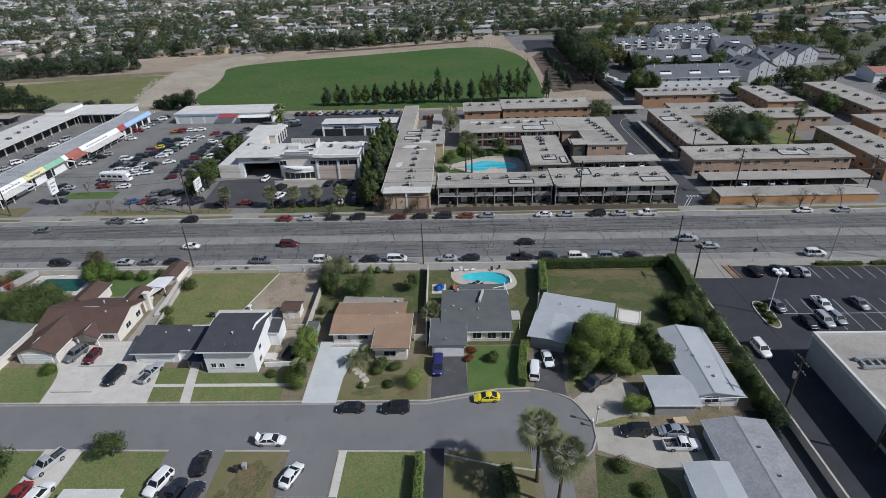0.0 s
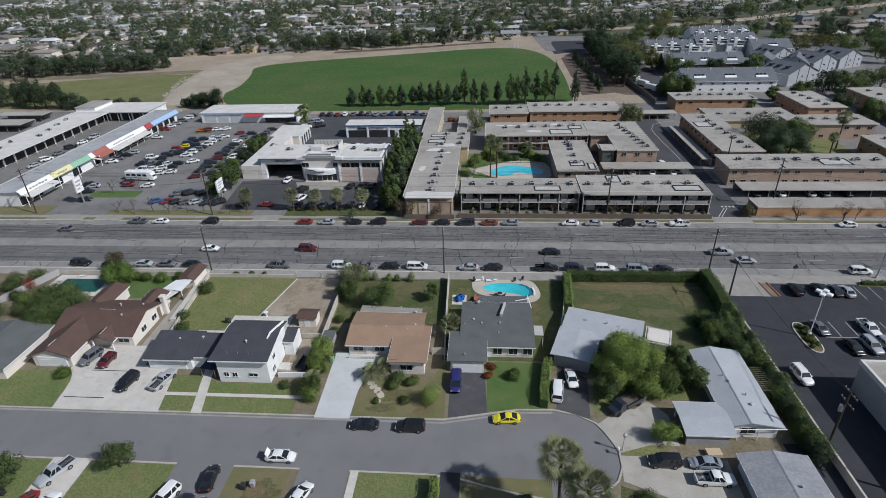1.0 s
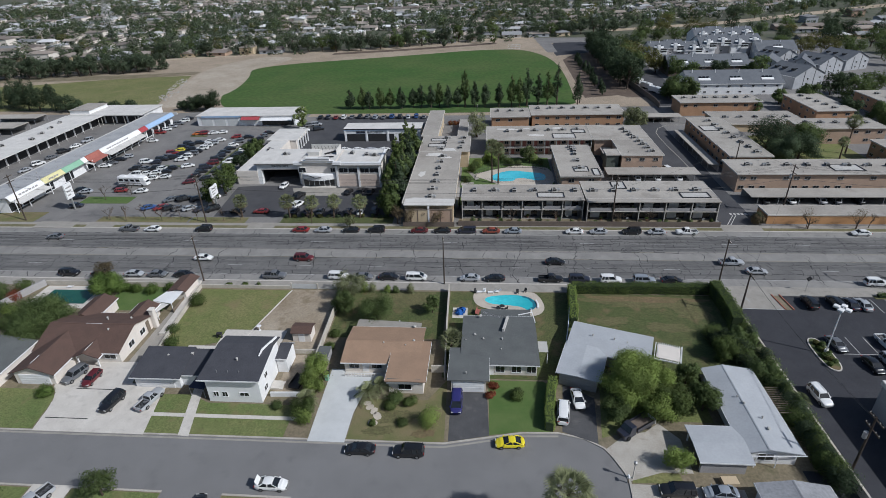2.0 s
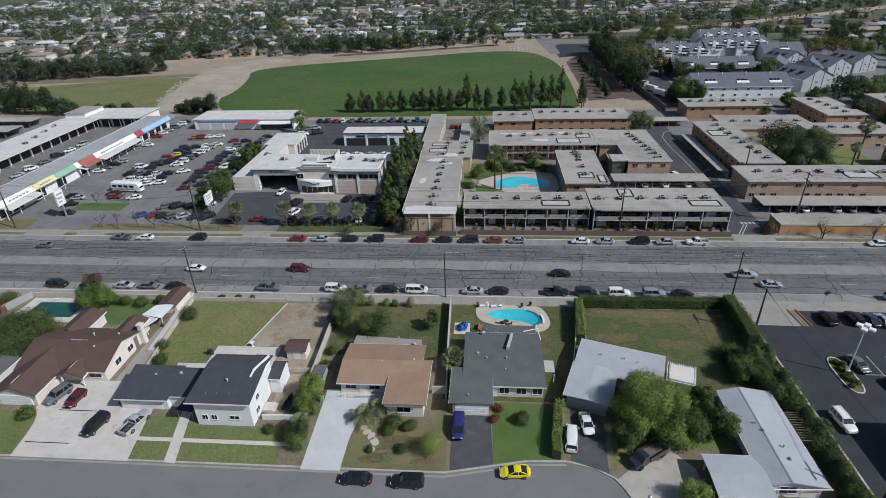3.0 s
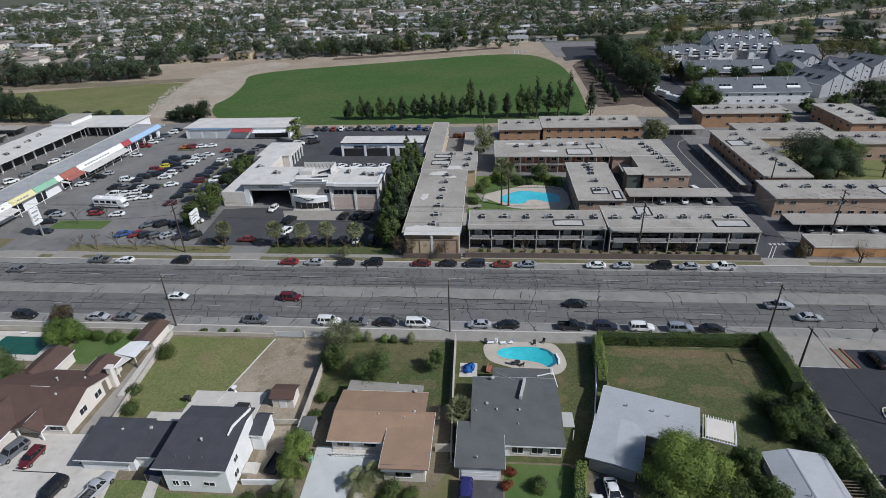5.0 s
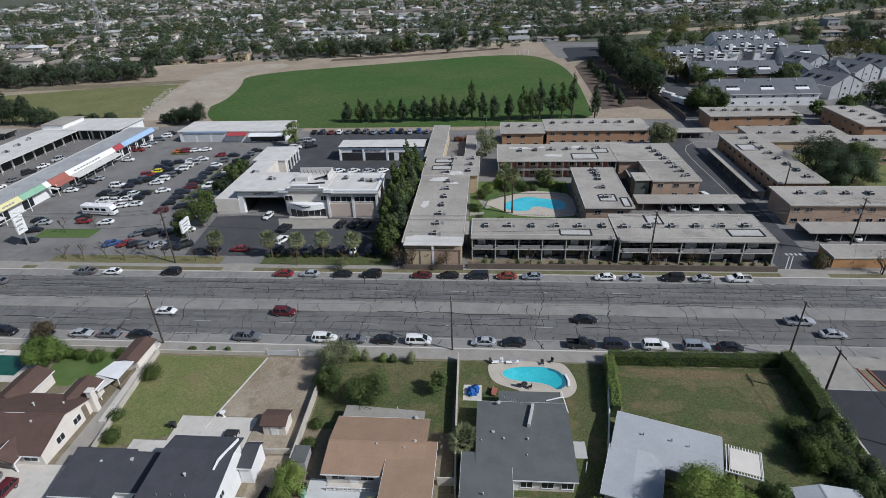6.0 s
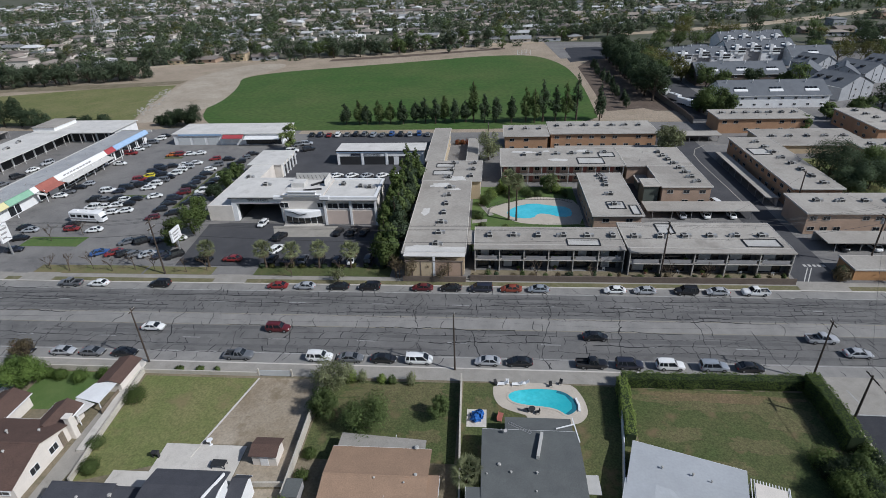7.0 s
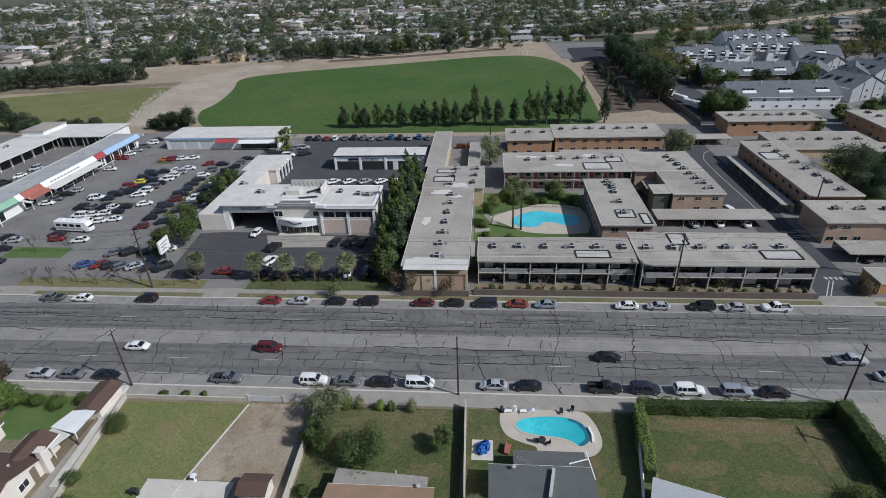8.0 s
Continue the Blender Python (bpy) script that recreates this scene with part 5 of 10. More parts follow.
vent(h4, 6.2, -20.2, 3.1, 0.32, 0.4), vent(h4, 7.5, -21.2, 3.1, 0.22, 0.4), vent(h4, 10.4, -21.2, 3.1, 0.2, 0.5), vent(h4, 10.2, -23.4, 2.95, 0.15, 0.3), vent(h4, 5.1, -28.9, 3.0, 0.15, 0.4), vent(h4, 4.8, -21.5, 3.0, 0.15, 0.4)
part("carport_roof", Shape().box(15.9, 17.3, -22.9, -20.4, 2.1, 2.2), TRIM, h4, "small white flat side roof")
for yy in (-23.4, -20.4):
    part("carport_post", Shape().box(17.1, 17.2, yy, yy + 0.1, 0, 2.1), WHITE, h4)

# pale-roofed house turned off the grid
h5 = house("angled house with a pale grey rolled roof", 22.15, -14.85, -18.4)
gable(h5, 0.3, 11.8, -6.6, -0.5, 2.6, 0.22, "x", ROOF_PALE, GREY_WALL, over=0.5, ridge=0.5)
gable(h5, 0.3, 5.6, -12.8, -6.0, 2.6, 0.2, "y", ROOF_PALE, GREY_WALL, over=0.5, ridge=0.5)
door(h5, 3.0, -12.82, 0, 4.4, 2.15, 0, GREY_WALL, "garage_door")
vent(h5, 3.4, -3.2, 3.0, 0.2, 0.4), vent(h5, 6.6, -3.0, 3.0, 0.2, 0.4), vent(h5, 8.5, -3.2, 3.0, 0.15, 0.35)
window(h5, 9.0, -6.62, 1.5, 1.5, 1.1, 0)
pg = thing("pergola", "white slatted pergola at the end of the house", "pergola", at=pose(22.15, -14.85, G, 0, 0, -18.4))
for i in range(13):
    part("slat", kept("pslat", lambda: Shape().box(0, 0.08, -4.9, -0.7, 2.35, 2.45).mesh("slat", WHITE)), WHITE, pg, at=pose(12.5 + 0.3 * i, 0, 0))
for xx, yy in ((12.6, -0.8), (16.2, -0.8), (12.6, -4.8), (16.2, -4.8)):
    part("post", Shape().box(xx - 0.06, xx + 0.06, yy - 0.06, yy + 0.06, 0, 2.35), WHITE, pg)
part("back_panel", Shape().box(12.9, 16.0, -4.5, -1.2, 2.46, 2.52), STUCCO, pg, "cream cover panel")
part("fascia", Shape().box(12.4, 16.3, -4.95, -4.85, 2.3, 2.5).box(16.2, 16.3, -4.85, -0.7, 2.3, 2.5), WHITE, pg)

# two pale metal-roofed houses by the turning circle
h6 = house("house with a pale low-pitched roof and front carport", 0.3, 0.5)
gable(h6, 38.75, 44.6, -40.6, -26.2, 2.5, 0.7, "y", ROOF_PALE, WHITE, over=0.55, ridge=0.39)
gable(h6, 32.9, 38.6, -42.2, -37.2, 2.4, 0.25, "x", ROOF_PALE, WHITE, over=0.4, walls=False)
for xx, yy in ((33.1, -42.0), (33.1, -37.4), (38.2, -42.0)):
    part("carport_post", Shape().box(xx - 0.08, xx + 0.08, yy - 0.08, yy + 0.08, 0, 2.4), WHITE, h6)
part("carport_wall", Shape().box(33.0, 38.2, -42.3, -42.2, 0.0, 1.9), GREY_WALL, h6, "grey carport front wall")
part("porch_beam", Shape().beam((38.6, -41.3, 2.3), (45.4, -41.0, 2.3), 0.1).beam((39.6, -41.2, 0), (39.6, -41.2, 2.3), 0.1).beam((42.0, -41.2, 0), (42.0, -41.2, 2.3), 0.1), WHITE, h6)
window(h6, 41.0, -40.62, 1.4, 1.8, 1.2, 0)
vent(h6, 41.0, -33.4, 3.1), vent(h6, 42.3, -35.8, 3.1, 0.2), vent(h6, 42.3, -37.6, 3.1, 0.35, 0.35), vent(h6, 40.6, -32.2, 3.1, 0.15)
slats = thing("patio_trellis", "open slatted trellis beside the pale house", "trellis", at=pose(0, 0, G))
for i in range(12):
    part("slat", kept("tslat", lambda: Shape().box(0, 2.4, 0, 0.08, 2.3, 2.4).mesh("slat", FENCE_WOOD)), FENCE_WOOD, slats, at=pose(45.2, -33.6 + i * 0.42, 0))
part("beam", Shape().box(47.3, 47.42, -33.7, -28.8, 2.2, 2.3), FENCE_WOOD, slats)
for yy in (-33.6, -29.0):
    part("post", Shape().box(47.3, 47.42, yy, yy + 0.1, 0, 2.2), FENCE_WOOD, slats)
h7 = house("house with a pale grey low-pitched roof and garage", 0.3, 0.4)
gable(h7, 38.1, 45.2, -62.0, -45.4, 2.5, 0.7, "y", ROOF_MID, WHITE, over=0.5, ridge=0.5)
gable(h7, 33.4, 38.8, -64.0, -52.0, 2.5, 0.3, "y", ROOF_PALE, WHITE, over=0.5)
vent(h7, 42.6, -50.0, 3.1), vent(h7, 43.0, -54.0, 3.0), vent(h7, 43.4, -57.4, 2.9)
door(h7, 33.36, -56.0, 0, 4.6, 2.15, -90, WHITE, "garage_door")

# houses at the near edge
h8 = house("house with a white flat front roof", 0, 0)
gable(h8, -38.2, -31.8, -63, -55.6, 2.7, 0.35, "x", WHITE_ROOF, STUCCO, over=0.5)
h9 = house("house with a pale roof behind its driveway", 0, 0)
gable(h9, -13.2, -7.0, -64, -56.6, 2.7, 0.6, "x", SHINGLE_GREY, STUCCO, over=0.5)
h10 = house("house with a pale blue-grey roof beside trees", 0, 0)
gable(h10, -76.5, -64.6, -33.5, -23.0, 2.6, 1.1, "y", SHINGLE_GREY, STUCCO, over=0.5)

# garden structures
shed = thing("garden_shed", "small cream shed with a dark brown roof", "shed", at=pose(-22.0, -17.6, G))
part("wall", Shape().box(-1.5, 1.5, -1.2, 1.2, 0, 2.2), STUCCO, shed)
part("roof", Shape().slab((-1.75, -1.5, 2.2), (1.75, -1.5, 2.2), (1.75, 0.0, 2.75), (-1.75, 0.0, 2.75), 0.09).slab((-1.75, 0, 2.75), (1.75, 0, 2.75), (1.75, 1.5, 2.2), (-1.75, 1.5, 2.2), 0.09), SHINGLE_BROWN, shed, "dark brown shingle roof")
part("door", Shape().box(-0.5, 0.5, -1.25, -1.18, 0, 1.9), WHITE, shed)
out = thing("garden_outbuilding", "brown-roofed outbuilding with white patio covers", "shed", at=pose(-48.6, -5.6, G))
part("wall", Shape().box(-1.6, 1.2, -1.6, 3.2, 0, 2.3), STUCCO, out)
part("roof", Shape().slab((-2.0, -2.0, 2.35), (0, -2.0, 3.0), (0, 3.6, 3.0), (-2.0, 3.6, 2.35), 0.1).slab((0, -2.0, 3.0), (1.6, -2.0, 2.35), (1.6, 3.6, 2.35), (0, 3.6, 3.0), 0.1), SHINGLE_BROWN, out, "dark brown shingle roof")
part("patio_cover", Shape().slab((-3.2, -4.8, 2.2), (0.9, -5.8, 2.3), (1.2, -1.8, 2.5), (-1.6, -0.8, 2.4), 0.06), WHITE, out, "white patio cover")
part("patio_cover", Shape().slab((-4.0, -6.8, 2.0), (-0.6, -8.2, 2.1), (0.4, -5.9, 2.25), (-2.8, -4.9, 2.15), 0.06), WHITE_ROOF, out, "white patio cover")
for xx, yy in ((-3.9, -6.7), (-0.7, -8.0), (0.8, -5.7), (-3.0, -4.8)):
    part("patio_post", Shape().box(xx - 0.05, xx + 0.05, yy - 0.05, yy + 0.05, 0, 2.15), WHITE, out)
part("rail", Shape().box(0.9, 1.0, -6.0, -2.0, 0.1, 1.1), FENCE_WOOD, out)
# Added navy shape and poles stand for shade in the entry recess.
gz = thing("canopy_tent", "navy shape standing for the shaded recess beside the garage", "canopy", at=pose(-33.4, -31.0, G))
part("canopy", Shape().loft([[(-1.1, -0.9, 2.1), (1.3, -1.2, 2.0), (1.6, 0.9, 2.1), (-0.8, 1.2, 2.15)], [(-0.5, -0.4, 2.75), (0.4, -0.5, 2.75), (0.5, 0.3, 2.75), (-0.4, 0.4, 2.75)]]), NAVY, gz)
for xx, yy in ((-1.0, -0.8), (1.2, -1.1), (1.5, 0.8), (-0.7, 1.1)):
    part("pole", Shape().box(xx - 0.03, xx + 0.03, yy - 0.03, yy + 0.03, 0, 2.1), METAL, gz)


# ---- apartments across the road ----
def ac_unit(x, y, z, rot):
    at = pose(x, y, z, 0, 0, rot)
    if "ac" in MODELS:
        return copy_thing(MODELS["ac"], placed(at))
    c = thing("rooftop_air_conditioner", "grey metal air conditioner on the flat roof", "air conditioner", "rooftop air conditioners", at)
    part("casing", Shape().bevel_box(-0.7, 0.5, -0.5, 0.5, 0.12, 0.85, 0.05).box(-0.75, 0.75, -0.55, 0.55, 0.0, 0.12), AC_GREY, c)
    part("fan", Shape().tube([(-0.1, 0, 0.85), (-0.1, 0, 0.92)], [0.38, 0.38], 12), DARK_METAL_AND_SHADE, c, "black fan grille")
    part("duct", Shape().box(0.5, 1.15, -0.3, 0.3, 0.1, 0.7).box(0.95, 1.25, -0.35, 0.35, 0.0, 0.55), METAL, c)
    part("louvre", Shape().box(-0.73, -0.69, -0.42, 0.42, 0.2, 0.78), DARK_METAL_AND_SHADE, c, "black louvre")
    for yy in (-0.52, 0.5):
        part("louvre", Shape().box(-0.55, 0.35, yy, yy + 0.02, 0.2, 0.78), DARK_METAL_AND_SHADE, c, "black louvre")
    MODELS["ac"] = c
    return c


def block(name, label, x0, x1, y0, y1, h=6.0, wall=ORANGE, over=0.5, acs=(), faces=(), storeys=2, bay=3.4, patches=(), upper=None, roof=FLAT_ROOF, category="apartment building"):
    """A flat-roofed block; faces: 's', 'n', 'e', 'w' that carry rows of windows."""
    b = thing(name, label, category, at=pose((x0 + x1) / 2, (y0 + y1) / 2, G))
    hx, hy = (x1 - x0) / 2, (y1 - y0) / 2
    part("wall", Shape().box(-hx + over, hx - over, -hy + over, hy - over, 0, h - 0.3), wall, b)
    part("roof", Shape().box(-hx, hx, -hy, hy, h - 0.3, h), roof, b, "flat gravel roof")
    part("roof_edge", Shape().box(-hx - 0.02, hx + 0.02, -hy - 0.02, -hy + 0.1, h - 0.34, h + 0.06).box(-hx - 0.02, hx + 0.02, hy - 0.1, hy + 0.02, h - 0.34, h + 0.06)
         .box(-hx - 0.02, -hx + 0.1, -hy + 0.1, hy - 0.1, h - 0.34, h + 0.06).box(hx - 0.1, hx + 0.02, -hy + 0.1, hy - 0.1, h - 0.34, h + 0.06), CONCRETE, b, "pale metal roof edge")
    zs = [1.5 + 2.9 * s for s in range(storeys)]
    rgw = random.Random(int(x0 * 5 + y0))
    for f in faces:
        horiz = f in "sn"
        length = (2 * hx if horiz else 2 * hy) - 2 * over
        n = max(1, int(length / bay))
        for i in range(n):
            u = -length / 2 + length * (i + 0.5) / n
            for z in zs:
                if rgw.random() < 0.22:
                    continue
                if horiz:
                    window(b, u, -hy + over - 0.01 if f == "s" else hy - over + 0.01, z, 1.3, 0.95, 0 if f == "s" else 180, trim=TRIM)
                else:
                    window(b, -hx + over - 0.01 if f == "w" else hx - over + 0.01, u, z, 1.3, 0.95, -90 if f == "w" else 90, trim=TRIM)
    for px, py, pw, pd in patches:
        s = Shape()
        for a, c in (((px, py), (px + pw, py)), ((px + pw, py), (px + pw, py + pd)), ((px + pw, py + pd), (px, py + pd)), ((px, py + pd), (px, py))):
            s.beam((a[0] - (x0 + x1) / 2, a[1] - (y0 + y1) / 2, h + 0.12), (c[0] - (x0 + x1) / 2, c[1] - (y0 + y1) / 2, h + 0.09), 0.16, 0.2)
        part("roof_curb", s, DARK_METAL_AND_SHADE, b, "black curb round a roof hatch")
        ux, uy = px - (x0 + x1) / 2, py - (y0 + y1) / 2
        part("roof_sheet", Shape().box(ux, ux + pw, uy, uy + pd, h + 0.006, h + 0.04), ROOF_PATCH, b, "pale recoated roof panel")
    rg = random.Random(int(abs(x0 * 7 + y0 * 3)))
    for ax, ay in acs:
        ac_unit(ax, ay, G + h, rg.choice((0, 90, 0, 180)) + rg.uniform(-10, 10))
    # small vent pipes on the roof
    for i in range(int((x1 - x0) * (y1 - y0) / 90)):
        vent(b, rg.uniform(-hx * 0.8, hx * 0.8), rg.uniform(-hy * 0.8, hy * 0.8), h, 0.14, 0.45)
    return b


def even(n, x0, x1, y0, y1):
    return [(x0 + (x1 - x0) * i / max(n - 1, 1), y0 + (y1 - y0) * i / max(n - 1, 1)) for i in range(n)]


def balcony_pot(x, y, z):
    at = pose(x, y, z)
    if "pot" in MODELS:
        return copy_thing(MODELS["pot"], placed(at))
    c = thing("potted_plant", "potted green plant on an apartment balcony", "plant", "balcony plants", at)
    part("pot", Shape().tube([(0, 0, 0), (0, 0, 0.4)], [0.16, 0.22], 10), TERRACOTTA, c)
    rg = random.Random(3)
    f = Shape()
    for k in range(40):
        a, r, h = rg.uniform(0, 6.28), rg.uniform(0.05, 0.4), rg.uniform(0.5, 1.1)
        f.add([(0, 0, 0.4), (r * math.cos(a) - 0.08, r * math.sin(a), h * 0.8), (r * 1.2 * math.cos(a), r * 1.2 * math.sin(a), h), (r * math.cos(a) + 0.08, r * math.sin(a), h * 0.8)], [(0, 1, 2, 3)])
    part("foliage", f, LEAF_HEDGE, c)
    MODELS["pot"] = c
    return c


def balcony_chair(x, y, z):
    at = pose(x, y, z, 0, 0, 170)
    if "balcony chair" in MODELS:
        return copy_thing(MODELS["balcony chair"], placed(at))
    c = thing("balcony_chair", "white plastic chair on an apartment balcony", "chair", "balcony chairs", at)
    part("seat", Shape().bevel_box(-0.22, 0.22, -0.22, 0.22, 0.4, 0.46, 0.03), WHITE, c)
    part("backrest", Shape().slab((-0.22, 0.2, 0.46), (0.22, 0.2, 0.46), (0.22, 0.3, 0.95), (-0.22, 0.3, 0.95), 0.05), WHITE, c)
    for xx in (-0.18, 0.18):
        for yy in (-0.18, 0.18):
            part("leg", Shape().box(xx - 0.02, xx + 0.02, yy - 0.02, yy + 0.02, 0, 0.4), WHITE, c)
    MODELS["balcony chair"] = c
    return c


def balcony_block(label, x0, x1, y0, y1, bays, h=6.0, acs=(), patches=()):
    """A two-storey block with a recessed gallery of balconies to the south."""
    # back wall and party walls carry the gallery's shade in their grey
    b = block("apartment_block", label, x0, x1, y0 + 1.7, y1, h, SHADE_GREY, 0.3, acs, (), patches=patches)
    cx, cy = (x0 + x1) / 2, (y0 + 1.7 + y1) / 2
    L = x1 - x0
    part("gallery_roof", Shape().box(x0 - cx, x1 - cx, y0 - cy, y0 + 1.7 - cy, h - 0.3, h), FLAT_ROOF, b, "overhanging flat roof")
    part("gallery_floor", Shape().box(x0 - cx + 0.2, x1 - cx - 0.2, y0 - cy + 0.2, y0 + 2.0 - cy, 2.85, 3.02), CONCRETE, b)
    for i in range(bays + 1):
        x = x0 - cx + 0.25 + (L - 0.5) * i / bays
        part("post", kept(("gpost", h), lambda: Shape().box(-0.08, 0.08, 0, 0.16, 0, h - 0.3).mesh("post", CONCRETE)), CONCRETE, b, at=pose(x, y0 - cy + 0.2, 0))
        part("party_wall", kept("pwall", lambda: Shape().box(-0.08, 0.08, 0.3, 1.95, 0, 5.7).mesh("party_wall", SHADE_GREY)), SHADE_GREY, b, at=pose(x, y0 - cy + 0.2, 0))
    w = (L - 0.5) / bays
    rgb = random.Random(int(x0 * 10))
    for i in range(bays):
        x = x0 - cx + 0.25 + w * (i + 0.5)
        part("balcony_panel", kept(("bpan", round(w, 2)), lambda: Shape().box(-w / 2 + 0.45, w / 2 - 0.5, -0.03, 0.03, 0.15, 0.98).mesh("balcony_panel", GREY_WALL)), GREY_WALL, b, "pale grey balcony panel", at=pose(x, y0 - cy + 0.28, 3.0))
        part("railing", kept(("brail", round(w, 2)), lambda: Shape().box(-w / 2 + 0.1, w / 2 - 0.1, -0.02, 0.02, 1.0, 1.06).mesh("railing", METAL)), METAL, b, at=pose(x, y0 - cy + 0.28, 3.0))
        for z in (0.1, 3.05):
            part("glass_door", kept(("gd", round(w, 2)), lambda: Shape().box(-w / 2 + 0.5, w / 2 - 0.9, -0.03, 0.03, 0, 2.15).mesh("glass_door", GLASS)), GLASS, b, "dark sliding glass door", at=pose(x, y0 + 1.96 - cy, z))
            if rgb.random() < 0.6:
                part("blind", kept(("bl", round(w, 2)), lambda: Shape().box(-w / 2 + 0.55, -0.2, -0.015, 0.0, 0.15, 2.05).mesh("blind", TRIM)), TRIM, b, "pale blind behind the balcony door", at=pose(x + rgb.uniform(0, 0.8), y0 + 1.91 - cy, z))
            wx, wy = cx + x + rgb.uniform(-w * 0.3, w * 0.3), y0 + rgb.uniform(0.7, 1.3)
            (balcony_pot if rgb.random() < 0.5 else balcony_chair)(wx, wy, G + z + (-0.08 if z < 1 else -0.03))
    return b


balcony_block('two-storey apartment block with a gallery of balconies', 2.0, 30.1, 27.8, 37.1, 6, acs=even(6, 5.0, 28.5, 33.1, 33.1), patches=((19.7, 29.3, 6.0, 2.6),))
balcony_block('two-storey apartment block with balconies and patched roof', 30.5, 59.7, 26.9, 39.4, 5, acs=even(6, 32.6, 56.1, 32.9, 33.5), patches=((52.0, 29.2, 6.2, 3.0), (37.7, 34.5, 3.0, 4.2)))
setting("garden_wall", Shape().box(1.4, 59.4, 24.4, 24.6, 0.1, 1.55), BROWN_WALL, "dark brown block wall before the apartments", "wall")
block('apartment_block', 'long apartment block with a pale flat roof', -11.5, 0.6, 26.1, 62.5, 6.0, TAN, 0.4, acs=even(7, -5.2, -4.4, 29.3, 57.9), faces='e', patches=())
for i, (px, py, pa, pb) in enumerate(((-6.8, 60.0, 2.4, 1.2), (-3.6, 64.4, 2.2, 1.6), (-7.6, 28.2, 2.8, 1.0), (-3.4, 57.4, 1.2, 0.8), (-8.8, 44.6, 0.9, 1.6), (14.2, 84.2, 3.0, 0.8), (23.0, 77.6, 2.2, 1.0), (30.2, 85.0, 1.8, 0.9), (20.4, 84.8, 1.1, 0.6))):
    cp = thing("roof_coating_patch", "pale brushed coating on a flat roof", "roof patch", "coating patches on the roofs", pose(px, py, G + 6.0))
    part("coating", Shape().prism(ragged(0, 0, pa, pb, 70 + i, 40), 0.002, 0.012), WHITE_ROOF, cp)
scr = thing("screen_wall", "mottled tan stucco screen wall with a white post", "wall", at=pose(0, 0, G))
part("panel", Shape().box(-10.6, -5.5, 24.66, 24.84, 0, 4.7), TAN, scr), part("panel", Shape().box(-5.1, 0.0, 24.66, 24.84, 0, 4.7), PEACH, scr)
part("post", Shape().box(-5.5, -5.1, 24.58, 24.86, 0, 5.8), WHITE, scr, "white post between the panels")
for xx in (-10.6, -7.9, -2.7, -0.2):
    part("rib", Shape().box(xx, xx + 0.18, 24.6, 24.66, 0, 4.7), BROWN_WALL, scr)
part("cap", Shape().box(-10.7, 0.1, 24.56, 24.9, 4.7, 4.82), BROWN_WALL, scr)
setting("garden_wall", Shape().box(-11.2, 0.6, 23.9, 24.1, 0.1, 1.5), BROWN_WALL, "dark brown block wall before the timber screen", "wall")
pad("roof_patch", rect(-11.0, 0.5, 24.6, 28.4), 6.15, WHITE_ROOF, "paler recoated strip at the roof end", "roof", bottom=6.1)
block('apartment_block', 'apartment block with many roof units', -11.7, 3.0, 62.7, 77.3, 6.0, TAN, 0.4, acs=even(3, -5.2, -4.4, 64.5, 74.7) + even(3, 0.3, 0.9, 65.5, 74.7), faces='e', patches=((-9.3, 66.5, 5.0, 3.0), (-8.9, 72.2, 4.6, 2.6)))
block('apartment_block', 'narrow apartment wing with a flat roof', -12.5, -7.3, 77.6, 108.4, 6.0, TAN, 0.3, faces='e', roof=FLAT_ROOF)
block('carport', 'low flat-roofed carport between walls', -1.7, 1.6, 79.3, 105.5, 2.9, WHITE, 0.2, storeys=1)
block('apartment_block', 'apartment wing facing the courtyard pool', 26.3, 37.0, 42.7, 67.8, 6.0, PEACH, 0.5, acs=even(3, 32.2, 31.6, 62.0, 65.5) + [(32.0, 59.4), (31.9, 53.8), (31.8, 48.2)], faces='sw', patches=((30.3, 46.1, 3.6, 3.6), (34.8, 43.3, 1.6, 4.6)))
court = block('apartment_block', 'long apartment block behind the courtyard', 7.7, 39.3, 73.1, 87.6, 6.0, PEACH, 1.6, acs=even(6, 14.2, 35.7, 81.4, 82.9), faces='', patches=((27.9, 74.3, 6.6, 4.6), (34.1, 79.8, 4.0, 3.4)))
# recessed gallery with rust-red doors facing the courtyard
part("gallery_floor", Shape().box(-15.6, 15.6, -7.1, -5.6, 2.75, 2.95), CONCRETE, court)
part("railing", Shape().box(-15.6, 15.6, -7.1, -7.05, 3.9, 3.97).box(-15.6, 15.6, -7.1, -7.05, 3.0, 3.06), DARK_METAL_AND_SHADE, court, "dark gallery railing")
for i in range(10):
    x = -15.5 + 31.0 * i / 9
    part("post", kept("ctpost", lambda: Shape().box(-0.09, 0.09, 0, 0.18, 0, 5.7).mesh("post", TRIM)), TRIM, court, at=pose(x, -7.08, 0))
    if i == 9:
        break
    for z in (0.05, 2.98):
        part("door", kept("ctdoor", lambda: Shape().box(-0.45, 0.45, -0.05, 0.0, 0, 2.05).mesh("door", RUST_P)), RUST_P, court, "rust-red flat door", at=pose(x + 0.9, -5.66, z))
        window(court, x + 2.4, -5.66, z + 1.4, 1.1, 1.0, 0, trim=TRIM)
    for k in range(6):
        part("baluster", kept("ctbal", lambda: Shape().box(-0.02, 0.02, 0, 0.03, 3.0, 3.95).mesh("baluster", DARK_METAL_AND_SHADE)), DARK_METAL_AND_SHADE, court, at=pose(x + 0.3 + 0.52 * k, -7.09, 0))
